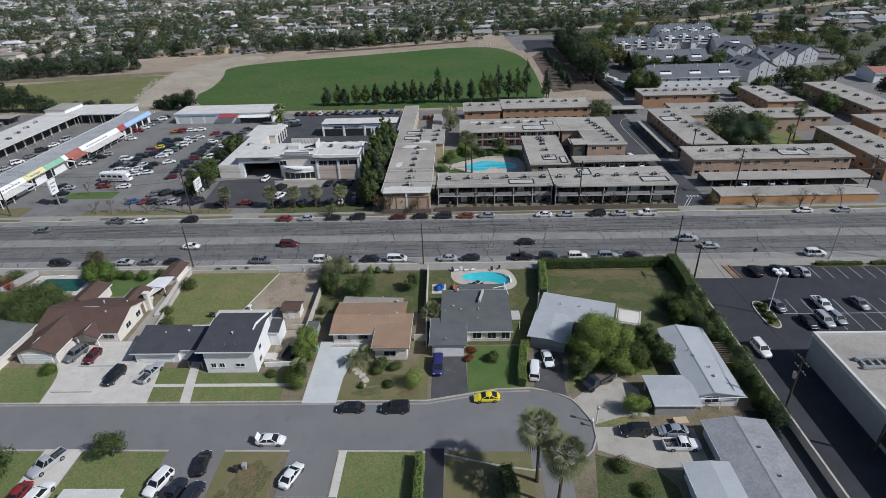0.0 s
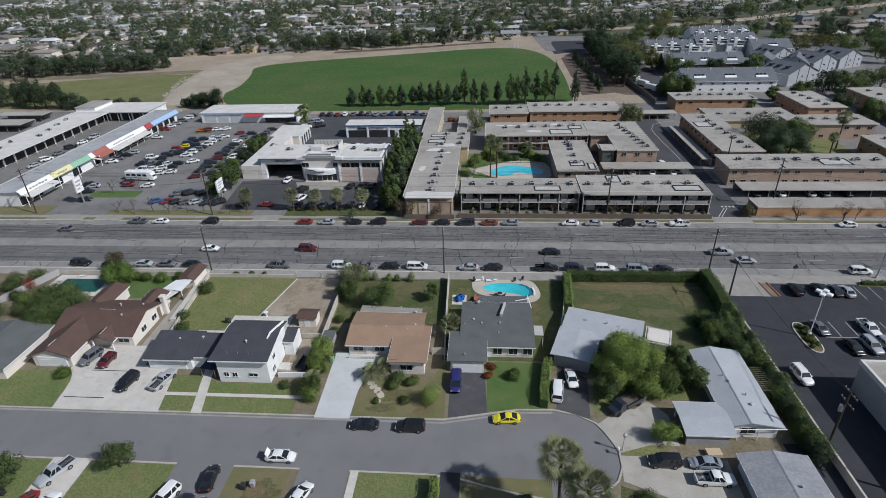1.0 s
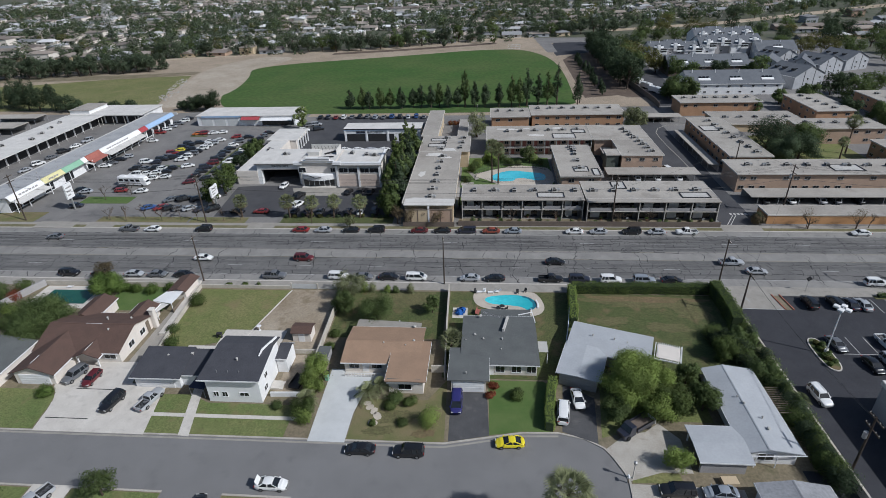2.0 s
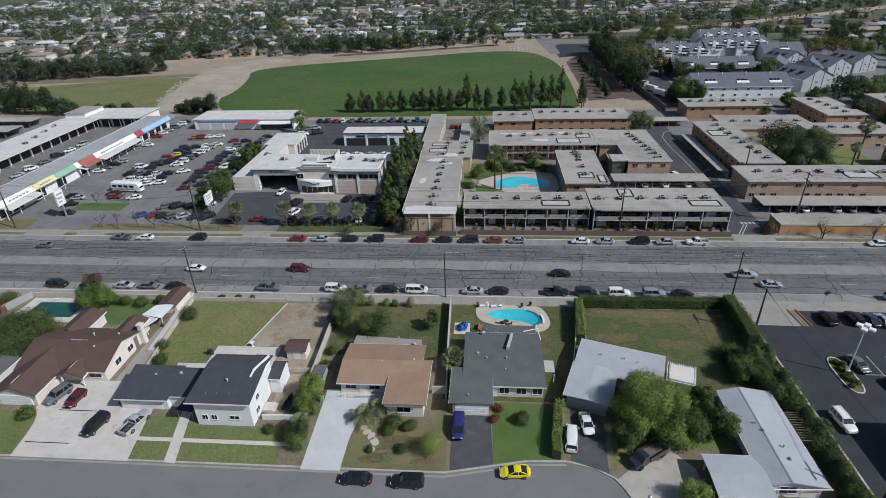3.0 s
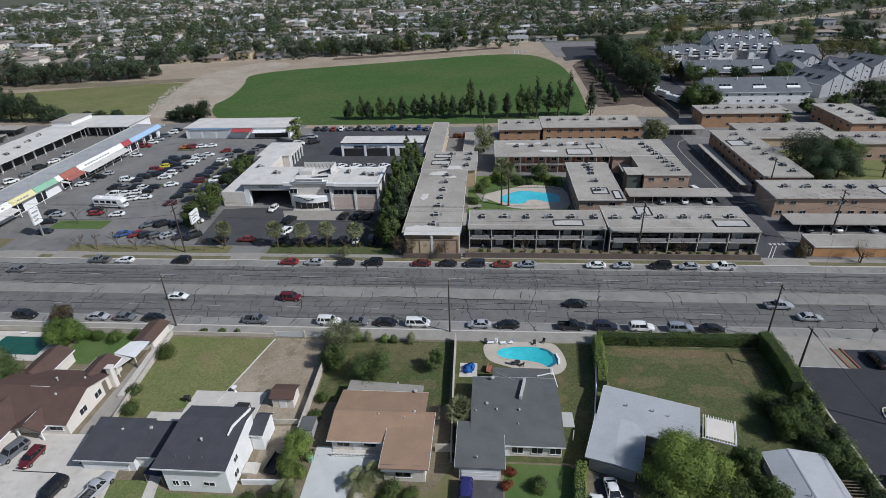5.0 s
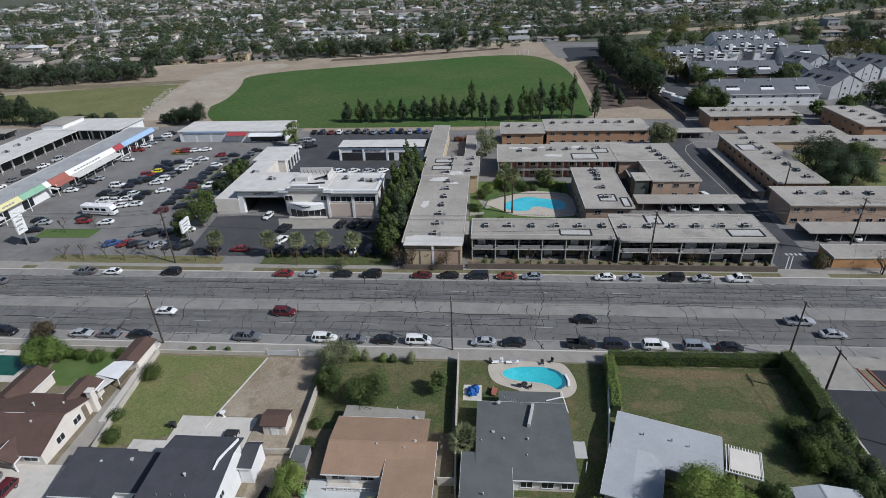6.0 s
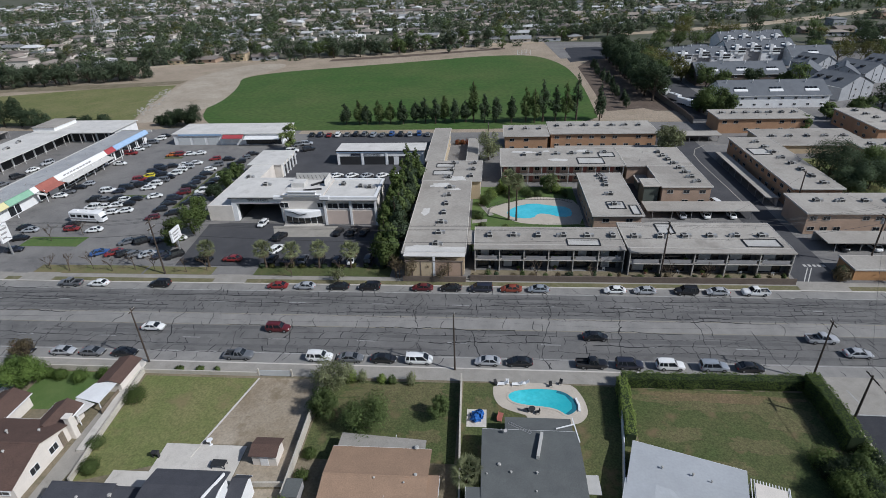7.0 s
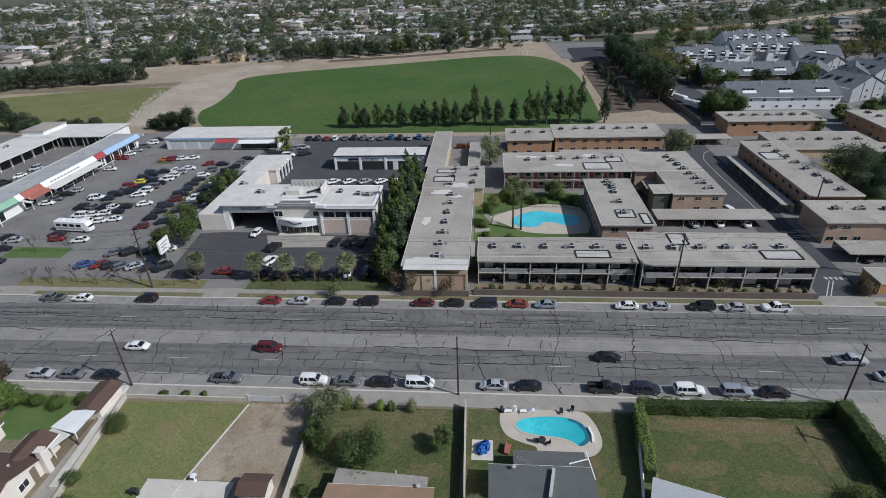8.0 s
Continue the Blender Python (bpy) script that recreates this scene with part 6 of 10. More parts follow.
block('apartment_block', 'apartment block joined to a notched flat roof', 39.5, 56.1, 73.0, 87.4, 6.0, PEACH, 0.5, acs=even(4, 49.9, 51.4, 82.9, 74.0), faces='e')
block('apartment_block', 'apartment block beside a dark stair court', 44.6, 56.1, 58.6, 72.95, 6.0, PEACH, 0.3, acs=even(4, 51.9, 53.4, 70.6, 61.4), faces='se')
block('stair_tower', 'open stair well between apartment blocks', 40.6, 44.5, 59.2, 64.0, 6.0, GREEN_DIM, 0.3, category='building')
block('stair_tower', 'low roofed passage in the stair court', 41.6, 44.5, 68.0, 72.9, 3.0, GREEN_DIM, 0.3, category='building')
setting("court_floor", Shape().box(37.2, 44.5, 56.5, 72.8, 0.02, G + 0.016), LOT, "dark floor of the stair court", "ground")
block('apartment_block', 'apartment block with orange walls by the field', 9.0, 22.7, 99.2, 111.1, 6.0, ORANGE, 0.5, acs=even(3, 11.7, 20.3, 106.4, 106.4), faces='s')
block('apartment_block', 'long apartment block with orange walls by the field', 23.0, 55.1, 101.5, 114.7, 6.0, ORANGE, 0.5, acs=even(7, 26.0, 51.0, 109.4, 109.4), faces='s')
block('apartment_block', 'long apartment block beside the alley', 72.8, 84.1, 57.2, 96.0, 6.0, ORANGE, 0.4, acs=even(8, 78.5, 80.8, 91.1, 60.4), faces='w', patches=((73.9, 80.8, 4.6, 5.0),))
block('apartment_block', 'long front apartment block with orange walls', 69.6, 111.6, 44.2, 54.8, 6.0, PEACH, 0.5, acs=even(8, 74.3, 108.0, 50.3, 49.5), faces='s', bay=2.5, patches=((93.7, 46.0, 7, 4.6),))
block('apartment_block', 'apartment block with orange walls near the condos', 77.4, 106.4, 116.2, 127.4, 6.0, ORANGE, 0.5, acs=even(7, 80.4, 102.9, 122.3, 122.3), faces='s')
block('apartment_block', 'apartment block seen end on behind the trees', 117.7, 130.4, 102.9, 127.4, 6.0, ORANGE, 0.4, acs=even(5, 122.3, 124.8, 123.3, 106.0), faces='sw')
block('apartment_block', 'apartment block by the shaded lawn', 103.4, 128.4, 82.5, 93.7, 6.0, PEACH, 0.4, acs=even(5, 107.0, 124.3, 88.6, 87.6), faces='s')
block('apartment_block', 'low apartment block beside the alley', 84.8, 113.1, 95.9, 112.1, 3.2, TAN, 0.4, acs=even(5, 88.8, 109.0, 104.0, 104.0), storeys=1)
block('apartment_block', 'apartment block at the edge of the lawn', 145.2, 158.0, 89.7, 131.5, 6.0, ORANGE, 0.4, acs=even(6, 149.8, 152.3, 125.4, 95.8), faces='w')
block('apartment_block', 'apartment block beside the green lawn', 116.1, 127.9, 38.7, 71.3, 6.0, ORANGE, 0.4, acs=even(7, 121.2, 122.8, 67.2, 42.7), faces='w')
block('apartment_block', 'apartment block beyond the lawn', 134.5, 163.1, 69.3, 83.5, 6.0, ORANGE, 0.4, acs=even(5, 138.6, 159.0, 76.4, 76.4), faces='s')
block('garage_row', 'low orange garage row beside the road', 69.8, 106.8, 26.2, 31.5, 2.7, ORANGE_VIVID, 0.1, storeys=1, category='garage')


def carport(label, x0, x1, y0, y1, h=2.6, n=6):
    c = thing("carport", label, "carport", at=pose((x0 + x1) / 2, (y0 + y1) / 2, G))
    hx, hy = (x1 - x0) / 2, (y1 - y0) / 2
    part("roof", Shape().box(-hx, hx, -hy, hy, h - 0.22, h), FLAT_ROOF, c, "flat pale roof")
    lx = hx > hy
    for i in range(n):
        u = -1 + 2 * (i + 0.25) / (n - 0.5)
        for s in (-0.85, 0.85):
            part("post", kept(("cpost", h), lambda: Shape().box(-0.06, 0.06, -0.06, 0.06, 0, h - 0.22).mesh("post", METAL)), METAL, c, at=pose(*((u * hx * 0.97, s * hy) if lx else (s * hx, u * hy * 0.97)), 0))
    part("back_wall", Shape().box(-hx, hx, hy - 0.12, hy, 0, h - 0.22) if lx else Shape().box(hx - 0.12, hx, -hy, hy, 0, h - 0.22), GREY_WALL, c)
    return c


carport('open carport with parked cars behind the balconies', 39.9, 63.9, 51.5, 56.8)
carport('long narrow carport beside the alley', 68.5, 71.2, 59.0, 91.8, n=8)
carport('open carport in front of the orange block', 70.5, 112.0, 36.5, 42.0, n=9)
carport('carport behind the courtyard block', 24.2, 55.0, 93.3, 98.5, n=8)
carport('small carport at the head of the alley', 59.9, 76.1, 107.6, 112.7)
for i, (x, y, col) in enumerate(((48.0, 53.0, "silver"), (53.2, 53.2, "white"), (58.8, 53.2, "white"), (74.5, 38.4, "black"), (80.5, 38.4, "white"), (87.5, 38.4, "silver"), (90.8, 38.4, "grey"), (96.0, 38.4, "black"))):
    car("sedan", col, x, y, 90, "under the flat carport", "cars under the carports", G, near=False)
car("minivan", "white", 57.6, 60.0, 105, "standing in the alley", "cars in the alley", G + 0.02, near=False)
setting("kerb", strip([(64.6, 58), (64.4, 70), (64.0, 82), (63.9, 90), (64.3, 96), (66.2, 101), (70, 104.6), (78, 105.6)], 0.26, 0, G + 0.05), WALK, "pale concrete kerb curving along the alley", "kerb")

# courtyard pool
pad("pool_deck", rounded([(3.6, 56.6), (6.4, 59.2), (12.0, 62.0), (15.7, 64.6), (22.0, 63.6), (26.2, 62.0), (26.2, 49.2), (21.7, 48.6), (15.5, 48.6), (11.0, 49.6), (8.6, 52.4)], 1), G + 0.03, DECK, "pale pink concrete deck of the courtyard pool")
pad("pool_water", rounded([(8.9, 55.6), (11.4, 58.6), (15.2, 60.6), (19.6, 59.0), (23.8, 58.2), (24.2, 53.4), (21.5, 52.4), (18.3, 54.4), (16.0, 54.4), (15.0, 52.0), (12.0, 51.8), (9.4, 53.0)], 1), G + 0.045, WATER, "bright turquoise courtyard swimming pool", "water")
pf = thing("pool_fence", "thin green metal fence round the courtyard pool", "fence", at=pose(0, 0, G))
FL = ((4.5, 53.0), (5.2, 57.5), (9, 60.6), (12, 62.4), (22, 62.4), (24.8, 60.5))
for a, b in zip(FL, FL[1:]):
    for z in (0.15, 1.25):
        part("rail", Shape().beam((*a, z), (*b, z), 0.05), DARK_METAL_AND_SHADE, pf)
    n_ = int(math.hypot(b[0] - a[0], b[1] - a[1]) / 0.8) + 1
    for i in range(n_):
        u = i / n_
        part("picket", kept("picket", lambda: Shape().box(-0.02, 0.02, -0.02, 0.02, 0, 1.3).mesh("picket", DARK_METAL_AND_SHADE)), DARK_METAL_AND_SHADE, pf, at=pose(a[0] + (b[0] - a[0]) * u, a[1] + (b[1] - a[1]) * u, 0))
cw = thing("covered_walkway", "flat covered walkway joining two apartment blocks", "walkway", at=pose(0, 0, G))
part("roof", Shape().box(0.75, 1.95, 30.5, 36.4, 5.3, 5.5), FLAT_ROOF, cw)
part("screen_wall", Shape().box(1.2, 1.35, 33.0, 36.2, 0, 5.3), SHADE_GREY, cw)
pad("court_path", [(1.0, 49), (4.4, 50), (4.4, 51.4), (1.0, 51)], G + 0.025, WALK, "pale path across the courtyard lawn", "path"), pad("court_path", [(2.2, 60), (3.4, 60), (6.0, 53.6), (4.8, 53.2)], G + 0.028, WALK, "pale path across the courtyard lawn", "path")

# ---- showroom, workshop, shopping strip ----
def lettering(owner, words, size, x, y, z, m):
    txt = bpy.data.curves.new("lettering", "FONT")
    txt.body, txt.size, txt.extrude = words, size, 0.02
    txt.materials.append(m)
    lt = new("lettering", txt)
    lt.parent, lt.matrix_basis = owner, placed(pose(x, y, z, 90, 0, 0))
    return lt


sr = thing("car_showroom", "cream two-storey car showroom with a service portal", "showroom", at=pose(-0.76, 1.97, G))
part("wall", Shape().box(-31.6, -19.6, 46.2, 57.0, 0, 8.2), STUCCO, sr)
part("roof", Shape().box(-31.4, -19.8, 46.5, 56.8, 8.2, 8.22), WHITE_ROOF, sr, "pale flat roof")
part("parapet", Shape().box(-32.2, -19.2, 45.5, 46.2, 7.7, 8.5).box(-20.0, -19.4, 46.2, 57, 7.9, 8.5).box(-31.6, -20.0, 56.6, 57.2, 7.9, 8.5), WHITE, sr, "white parapet cornice")
# greyer paint on the cornice strips stands for shade below the parapet
part("cornice", Shape().box(-32.3, -19.1, 45.35, 45.5, 7.55, 7.72), TRIM, sr, "narrow cornice line greyed to paint shade")
part("centre_wall", Shape().box(-41.6, -31.7, 46.6, 57.6, 0, 8.3), STUCCO, sr)
part("centre_parapet", Shape().box(-39.6, -33.2, 46.0, 46.9, 8.9, 9.7).box(-40.9, -32.1, 46.1, 46.85, 8.2, 8.9).box(-43.2, -40.9, 46.2, 47.0, 7.5, 8.3).box(-32.1, -30.0, 45.2, 46.1, 7.9, 8.7), WHITE, sr, "stepped white parapet")
part("cornice", Shape().box(-39.8, -33.0, 45.85, 46.0, 9.5, 9.72).box(-41.0, -32.0, 45.95, 46.1, 8.7, 8.9), TRIM, sr, "narrow cornice line greyed to paint shade")
part("centre_roof", Shape().box(-41.4, -31.9, 47.0, 57.4, 8.3, 8.32), WHITE_ROOF, sr, "pale flat roof")
part("portal_wall", Shape().loft([[(-54.6, 48.0, 0), (-53.1, 48.0, 0), (-53.1, 60, 0), (-54.6, 60, 0)], [(-54.2, 48.2, 7.0), (-53.0, 48.2, 7.0), (-53.0, 60, 7.0), (-54.2, 60, 7.0)]])
     .box(-42.6, -41.7, 48.2, 60.0, 0, 7.0).box(-53.0, -42.6, 48.2, 49.2, 5.3, 7.0).box(-53.0, -42.6, 59.4, 60.0, 0, 7.0), WHITE, sr, "white service portal")
part("portal_roof", Shape().box(-54.6, -41.65, 47.7, 60.2, 7.0, 7.35), WHITE_ROOF, sr, "pale flat roof")
# the lintel's shade lies in its greyer paint
part("portal_lintel", Shape().box(-53.0, -42.6, 48.12, 48.2, 5.1, 5.35), TRIM, sr, "portal lintel greyed to paint shade")
# dark sheets inside the portal put its inner shade into colour
part("portal_lining", Shape().box(-52.98, -52.86, 49.2, 59.3, 0, 5.3).box(-42.74, -42.62, 49.2, 59.3, 0, 5.3).box(-52.86, -42.74, 59.2, 59.38, 0, 5.3).box(-52.86, -42.74, 49.2, 59.2, 5.2, 5.3), DARK_METAL_AND_SHADE, sr, "dark sheets lining the portal as its shade")
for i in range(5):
    part("portal_baffle", Shape().box(-52.8, -42.8, 50.2 + 1.9 * i, 50.4 + 1.9 * i, 4.3, 5.2), SHADE_GREY, sr, "dark ceiling beam in the portal")
for i in range(6):
    part("roller_slat", Shape().box(-52.8, -42.8, 59.08, 59.2, 0.5 + 0.75 * i, 0.6 + 0.75 * i), SHADE_GREY, sr, "grey rib of the inner roller door")
lettering(sr, "SERVICE DEPT.", 0.95, -50.2, 48.1, 5.95, DARK_METAL_AND_SHADE)
part("roof_trim", Shape().box(-54.7, -41.6, 47.6, 47.7, 6.95, 7.1).box(-32.3, -19.05, 45.28, 45.36, 7.5, 7.6).box(-19.1, -19.0, 45.36, 57.1, 8.36, 8.52), DARK_METAL_AND_SHADE, sr, "thin dark line under the roof edge")
arc = [(-41.2 + 9.2 * k / 10, 46.55 - 1.5 * math.sin(math.pi * k / 10)) for k in range(11)]
part("door_canopy", Shape().loft([[(x, 46.7, 2.55), (x, 46.7, 4.5), (x, y + 0.2, 4.45), (x, y, 4.2), (x, y, 2.55)] for x, y in arc]), WHITE, sr, "curved white entrance canopy")
sw = [(-39.9 + 0.62 * k, 46.5 - 1.5 * math.sin(math.pi * (1.3 + 0.62 * k) / 9.2), 3.95 - 0.05 * k + 0.22 * math.sin(1.1 * k)) for k in range(8)]
for a, b in zip(sw, sw[1:]):
    part("swoosh", Shape().beam(a, b, 0.16), DARK_METAL_AND_SHADE, sr, "dark painted swoosh on the canopy")
part("shop_window", Shape().box(-41.0, -32.4, 46.5, 46.62, 0.2, 2.5), GLASS, sr, "dark showroom glass")
for k in range(7):
    part("mullion", kept("srmul", lambda: Shape().box(-0.05, 0.05, -0.06, 0.02, 0.2, 2.5).mesh("mullion", WHITE)), WHITE, sr, at=pose(-41.0 + 8.6 * k / 6, 46.48, 0))
part("base_step", Shape().box(-41.4, -32.0, 45.2, 46.5, 0, 0.16), CONCRETE, sr)
for xx in (-29.6, -27.0, -23.9, -21.3):
    window(sr, xx, 46.19, 5.6, 2.3, 1.5, 0)
window(sr, -41.0, 46.59, 5.6, 1.9, 1.5, 0), window(sr, -32.6, 46.59, 5.6, 1.2, 1.3, 0)
for xx in (-31.4, -25.5, -19.8):
    part("pilaster", Shape().box(xx - 0.25, xx + 0.25, 45.9, 46.25, 0, 7.6), WHITE, sr)
for xa, xb in ((-31.1, -25.8), (-25.2, -20.1)):
    part("wall_panel", Shape().box(xa, xb, 46.12, 46.2, 0.2, 4.2), PEACH_PALE, sr, "pale pink lower wall panel")
part("roof_plant", Shape().box(-41.0, -32.6, 57.2, 57.4, 8.3, 10.1).box(-32.8, -32.6, 52.4, 57.2, 8.3, 10.1).box(-40.6, -37.4, 51.6, 54.4, 8.3, 9.6), WHITE_ROOF, sr, "white roof plant screens")
for k in range(9):
    part("plant_frame", Shape().beam((-40.8 + 1.0 * k, 56.9, 8.3), (-40.8 + 1.0 * k, 55.7, 10.1), 0.1), SHADE_GREY, sr, "dark brace of the plant screen")
part("plant_pipe", Shape().beam((-37.0, 49.5, 8.55), (-33.0, 50.4, 8.55), 0.35).beam((-36.0, 52.5, 8.6), (-33.4, 55.0, 8.6), 0.4), DARK_METAL_AND_SHADE, sr, "dark roof pipework")
part("side_wing", Shape().box(-60.2, -54.2, 48.0, 76.0, 0, 4.6), STUCCO, sr)
part("side_roof", Shape().box(-60.0, -54.4, 48.2, 75.8, 4.6, 4.62), WHITE_ROOF, sr, "pale flat roof")
part("rear_wing", Shape().box(-61.6, -52.2, 76.2, 88.6, 0, 4.4), STUCCO, sr)
part("rear_roof", Shape().box(-61.8, -52.0, 76.0, 88.8, 4.4, 4.7), WHITE_ROOF, sr, "pale flat roof")
# flat dark sheet stands for the shade inside the service bays
part("bay_opening", Shape().box(-52.18, -52.1, 77.5, 87.5, 0.2, 3.4), DARK_METAL_AND_SHADE, sr, "dark sheet painted as shaded service bays")
for i in range(5):
    part("bay_column", Shape().box(-52.2, -51.8, 77.2 + 2.5 * i, 77.6 + 2.5 * i, 0, 4.6), WHITE, sr)
ac_unit(-24.8, 54.0, G + 8.22, 0), ac_unit(-29.3, 55.5, G + 8.22, 90), ac_unit(-22.6, 53.5, G + 8.22, 0), ac_unit(-48.8, 57, G + 7.35, 0), ac_unit(-57.8, 68, G + 4.62, 0)

ws = thing("body_workshop", "white vehicle workshop with bays painted dark", "workshop", at=pose(-0.6, 2.7, G))
part("wall", Shape().box(-39.2, -13.4, 86.0, 93.0, 0, 4.9), WHITE, ws)
part("roof", Shape().box(-39.4, -13.2, 85.8, 93.2, 4.9, 5.1), WHITE_ROOF, ws, "pale flat roof")
# shade of the workshop bays is painted as dark sheets on the wall
for xx in (-38.4, -31.2, -24.0):
    part("bay_opening", Shape().box(xx, xx + 6.2, 85.93, 86.0, 0, 3.0), DARK_METAL_AND_SHADE, ws, "dark sheet painted as a shaded workshop bay")
part("bay_door", Shape().box(-22.4, -20.9, 85.86, 85.93, 0, 2.9), WHITE, ws, "white panel door in a workshop bay")
for xx in (-38.9, -31.7, -24.5, -17.4, -13.8):
    part("pier", Shape().box(xx - 0.25, xx + 0.25, 85.8, 86.0, 0, 4.4), WHITE, ws)
part("roof_trim", Shape().box(-39.45, -13.15, 85.7, 85.8, 4.72, 5.12), DARK_METAL_AND_SHADE, ws, "dark trim along the roof edge")
part("blue_band", Shape().box(-39.3, -13.3, 85.74, 85.8, 4.5, 4.7), BLUE_P, ws, "blue band under the roof edge")
lettering(ws, "AUTO BODY", 1.1, -31.4, 85.9, 3.3, PAINT["navy"])
part("sign_bar", Shape().box(-35.0, -32.2, 85.88, 85.94, 3.35, 4.1), PAINT["navy"], ws, "dark blue painted name bar")

sh = thing("shop_row", "long low white shop building with a red awning", "shop", at=pose(-1.8, 4.0, G))
part("wall", Shape().box(-99.0, -61.4, 104.8, 117.0, 0, 4.3), WHITE, sh)
part("roof", Shape().box(-99.3, -61.2, 104.5, 117.3, 4.3, 4.6), WHITE_ROOF, sh, "pale flat roof")
part("awning", Shape().slab((-81.5, 104.7, 4.2), (-74.5, 104.7, 4.2), (-74.5, 103.0, 3.2), (-81.5, 103.0, 3.2), 0.1), RED_P, sh, "red awning")
part("awning", Shape().slab((-74.0, 104.7, 3.6), (-62.0, 104.7, 3.6), (-62.0, 102.6, 2.9), (-74.0, 102.6, 2.9), 0.1), WHITE, sh, "white awning")
part("shop_front", Shape().box(-74.0, -62.0, 104.72, 104.8, 0.2, 2.8), GLASS, sh, "dark shop glass")
for xx in (-97.5, -92.4, -87.3):
    part("roller_door", Shape().box(xx, xx + 4.2, 104.72, 104.8, 0, 3.2), CONCRETE_NEW, sh)
part("sign_band", Shape().box(-97, -82, 104.4, 104.5, 3.9, 4.5), BLUE_P, sh, "blue sign band")

st = thing("shopping_strip", "long shopping strip with coloured sign fronts", "shop", at=pose(-2.3, 2.4, G))
part("wall", Shape().box(-118.6, -110.4, 28.0, 110.0, 0, 4.6), WHITE, st)
part("roof", Shape().box(-118.9, -110.0, 27.6, 110.4, 4.6, 4.8), STRIP_ROOF, st, "blue-grey flat roof")
for i in range(16):
    vent(st, -117 + 5.5 * ((i * 7) % 5) / 4, 31 + 4.9 * i, 4.8, 0.2, 0.5)
part("parapet", Shape().box(-119.1, -118.7, 27.6, 110.4, 4.4, 4.95).box(-118.7, -108.0, 110.1, 110.5, 4.2, 5.1), TRIM, st)
y = 27.6
for dy, m, word in ((12.4, WHITE, "white"), (8.2, YELLOW_P, "yellow"), (8.2, GREEN_P, "green"), (2.0, WHITE, "white"), (7.0, RUST_P, "rust red"), (21.8, WHITE, "white"), (4.4, RED_P, "red"), (18.4, BLUE_P, "sky blue")):
    part("sign_front", Shape().slab((-110.0, y, 5.3), (-109.1, y, 3.9), (-109.1, y + dy - 0.1, 3.9), (-110.0, y + dy - 0.1, 5.3), 0.16).box(-110.2, -109.95, y, y + dy - 0.1, 4.7, 5.35), m, st, word + " sloping shop front sign")
    if word == "white":
        part("awning", Shape().slab((-109.6, y + 0.4, 3.7), (-106.6, y + 0.4, 3.1), (-106.6, y + dy - 0.6, 3.1), (-109.6, y + dy - 0.6, 3.7), 0.08), WHITE_ROOF, st, "white flat awning")
    if word == "rust red":
        part("awning", Shape().slab((-109.0, y, 3.9), (-107.4, y, 3.2), (-107.4, y + dy, 3.2), (-109.0, y + dy, 3.9), 0.08), RUST_P, st, "rust red awning")
    for k in range(int(dy / 4.2)):
        part("shop_window", Shape().box(-110.38, -110.3, y + 0.5 + 4.2 * k, y + 4.0 + 4.2 * k, 0.3, 2.8), GLASS, st, "dark shop glass")
        part("post", Shape().box(-108.3, -108.15, y + 0.3 + 4.2 * k, y + 0.45 + 4.2 * k, 0, 4.0), WHITE, st)
    y += dy
wb = thing("workshop_row", "white workshop row with open bays round a yard", "workshop", at=pose(-3.0, 2.8, G))
part("wall", Shape().box(-151, -139.5, 40, 108, 0, 4.4), WHITE, wb)
part("roof", Shape().box(-151.3, -136.0, 39.6, 108.2, 4.4, 4.65), WHITE_ROOF, wb, "pale flat roof")
part("cross_wall", Shape().box(-150.5, -121.5, 111, 124, 0, 4.4), WHITE, wb)
part("cross_roof", Shape().box(-150.8, -120.9, 108.4, 124.4, 4.4, 4.65), WHITE_ROOF, wb, "pale flat roof")
part("upper_room", Shape().box(-151, -143, 110.5, 122, 4.65, 6.2), WHITE, wb)
part("upper_roof", Shape().box(-151.3, -142.7, 110.2, 122.3, 6.2, 6.4), FLAT_ROOF, wb, "pale flat roof")
for i in range(15):
    part("post", kept("wbp", lambda: Shape().box(-0.08, 0.08, -0.08, 0.08, 0, 4.4).mesh("post", TRIM)), TRIM, wb, at=pose(-137.4, 42 + 4.6 * i, 0))
    # a dark sheet on the wall paints the bay's inner shade
    part("bay", kept("wbb", lambda: Shape().box(-0.04, 0.04, 0.4, 4.2, 0.1, 3.4).mesh("bay", DARK_METAL_AND_SHADE)), DARK_METAL_AND_SHADE, wb, "dark sheet painted as a shaded bay", at=pose(-139.48, 42 + 4.6 * i - 2.3, 0))
for i in range(6):
    part("post", KEPT["wbp"], WHITE, wb, at=pose(-147 + 4.6 * i, 109.0, 0))
    # the cross wing's bay shade is a dark sheet too
    part("bay", Shape().box(-146.6 + 4.6 * i, -142.8 + 4.6 * i, 110.9, 110.98, 0.1, 3.4), DARK_METAL_AND_SHADE, wb, "dark sheet painted as a shaded bay")
for i in range(9):
    ac_unit(-149 + 5 * ((i * 3) % 4) / 3, 46 + 6.8 * i, G + 4.65, 35 * i)
carport('white open shelter beyond the workshop row', -192.3, -166.0, 97.8, 105.9, 3.5)
carport('white open shelter by the trees', -188.1, -167.9, 111.9, 118.0, 3.4)

big = thing("commercial_building", "large grey commercial building with a white-edged flat roof", "building", at=pose(0.8, 1.0, 0.06))
part("wall", Shape().box(58.4, 110, -100, -31.6, 0, 5.6), GREY_WALL, big)
part("roof", Shape().box(58.7, 109.7, -99.7, -31.9, 5.6, 5.62), FLAT_ROOF, big, "dusty flat roof")
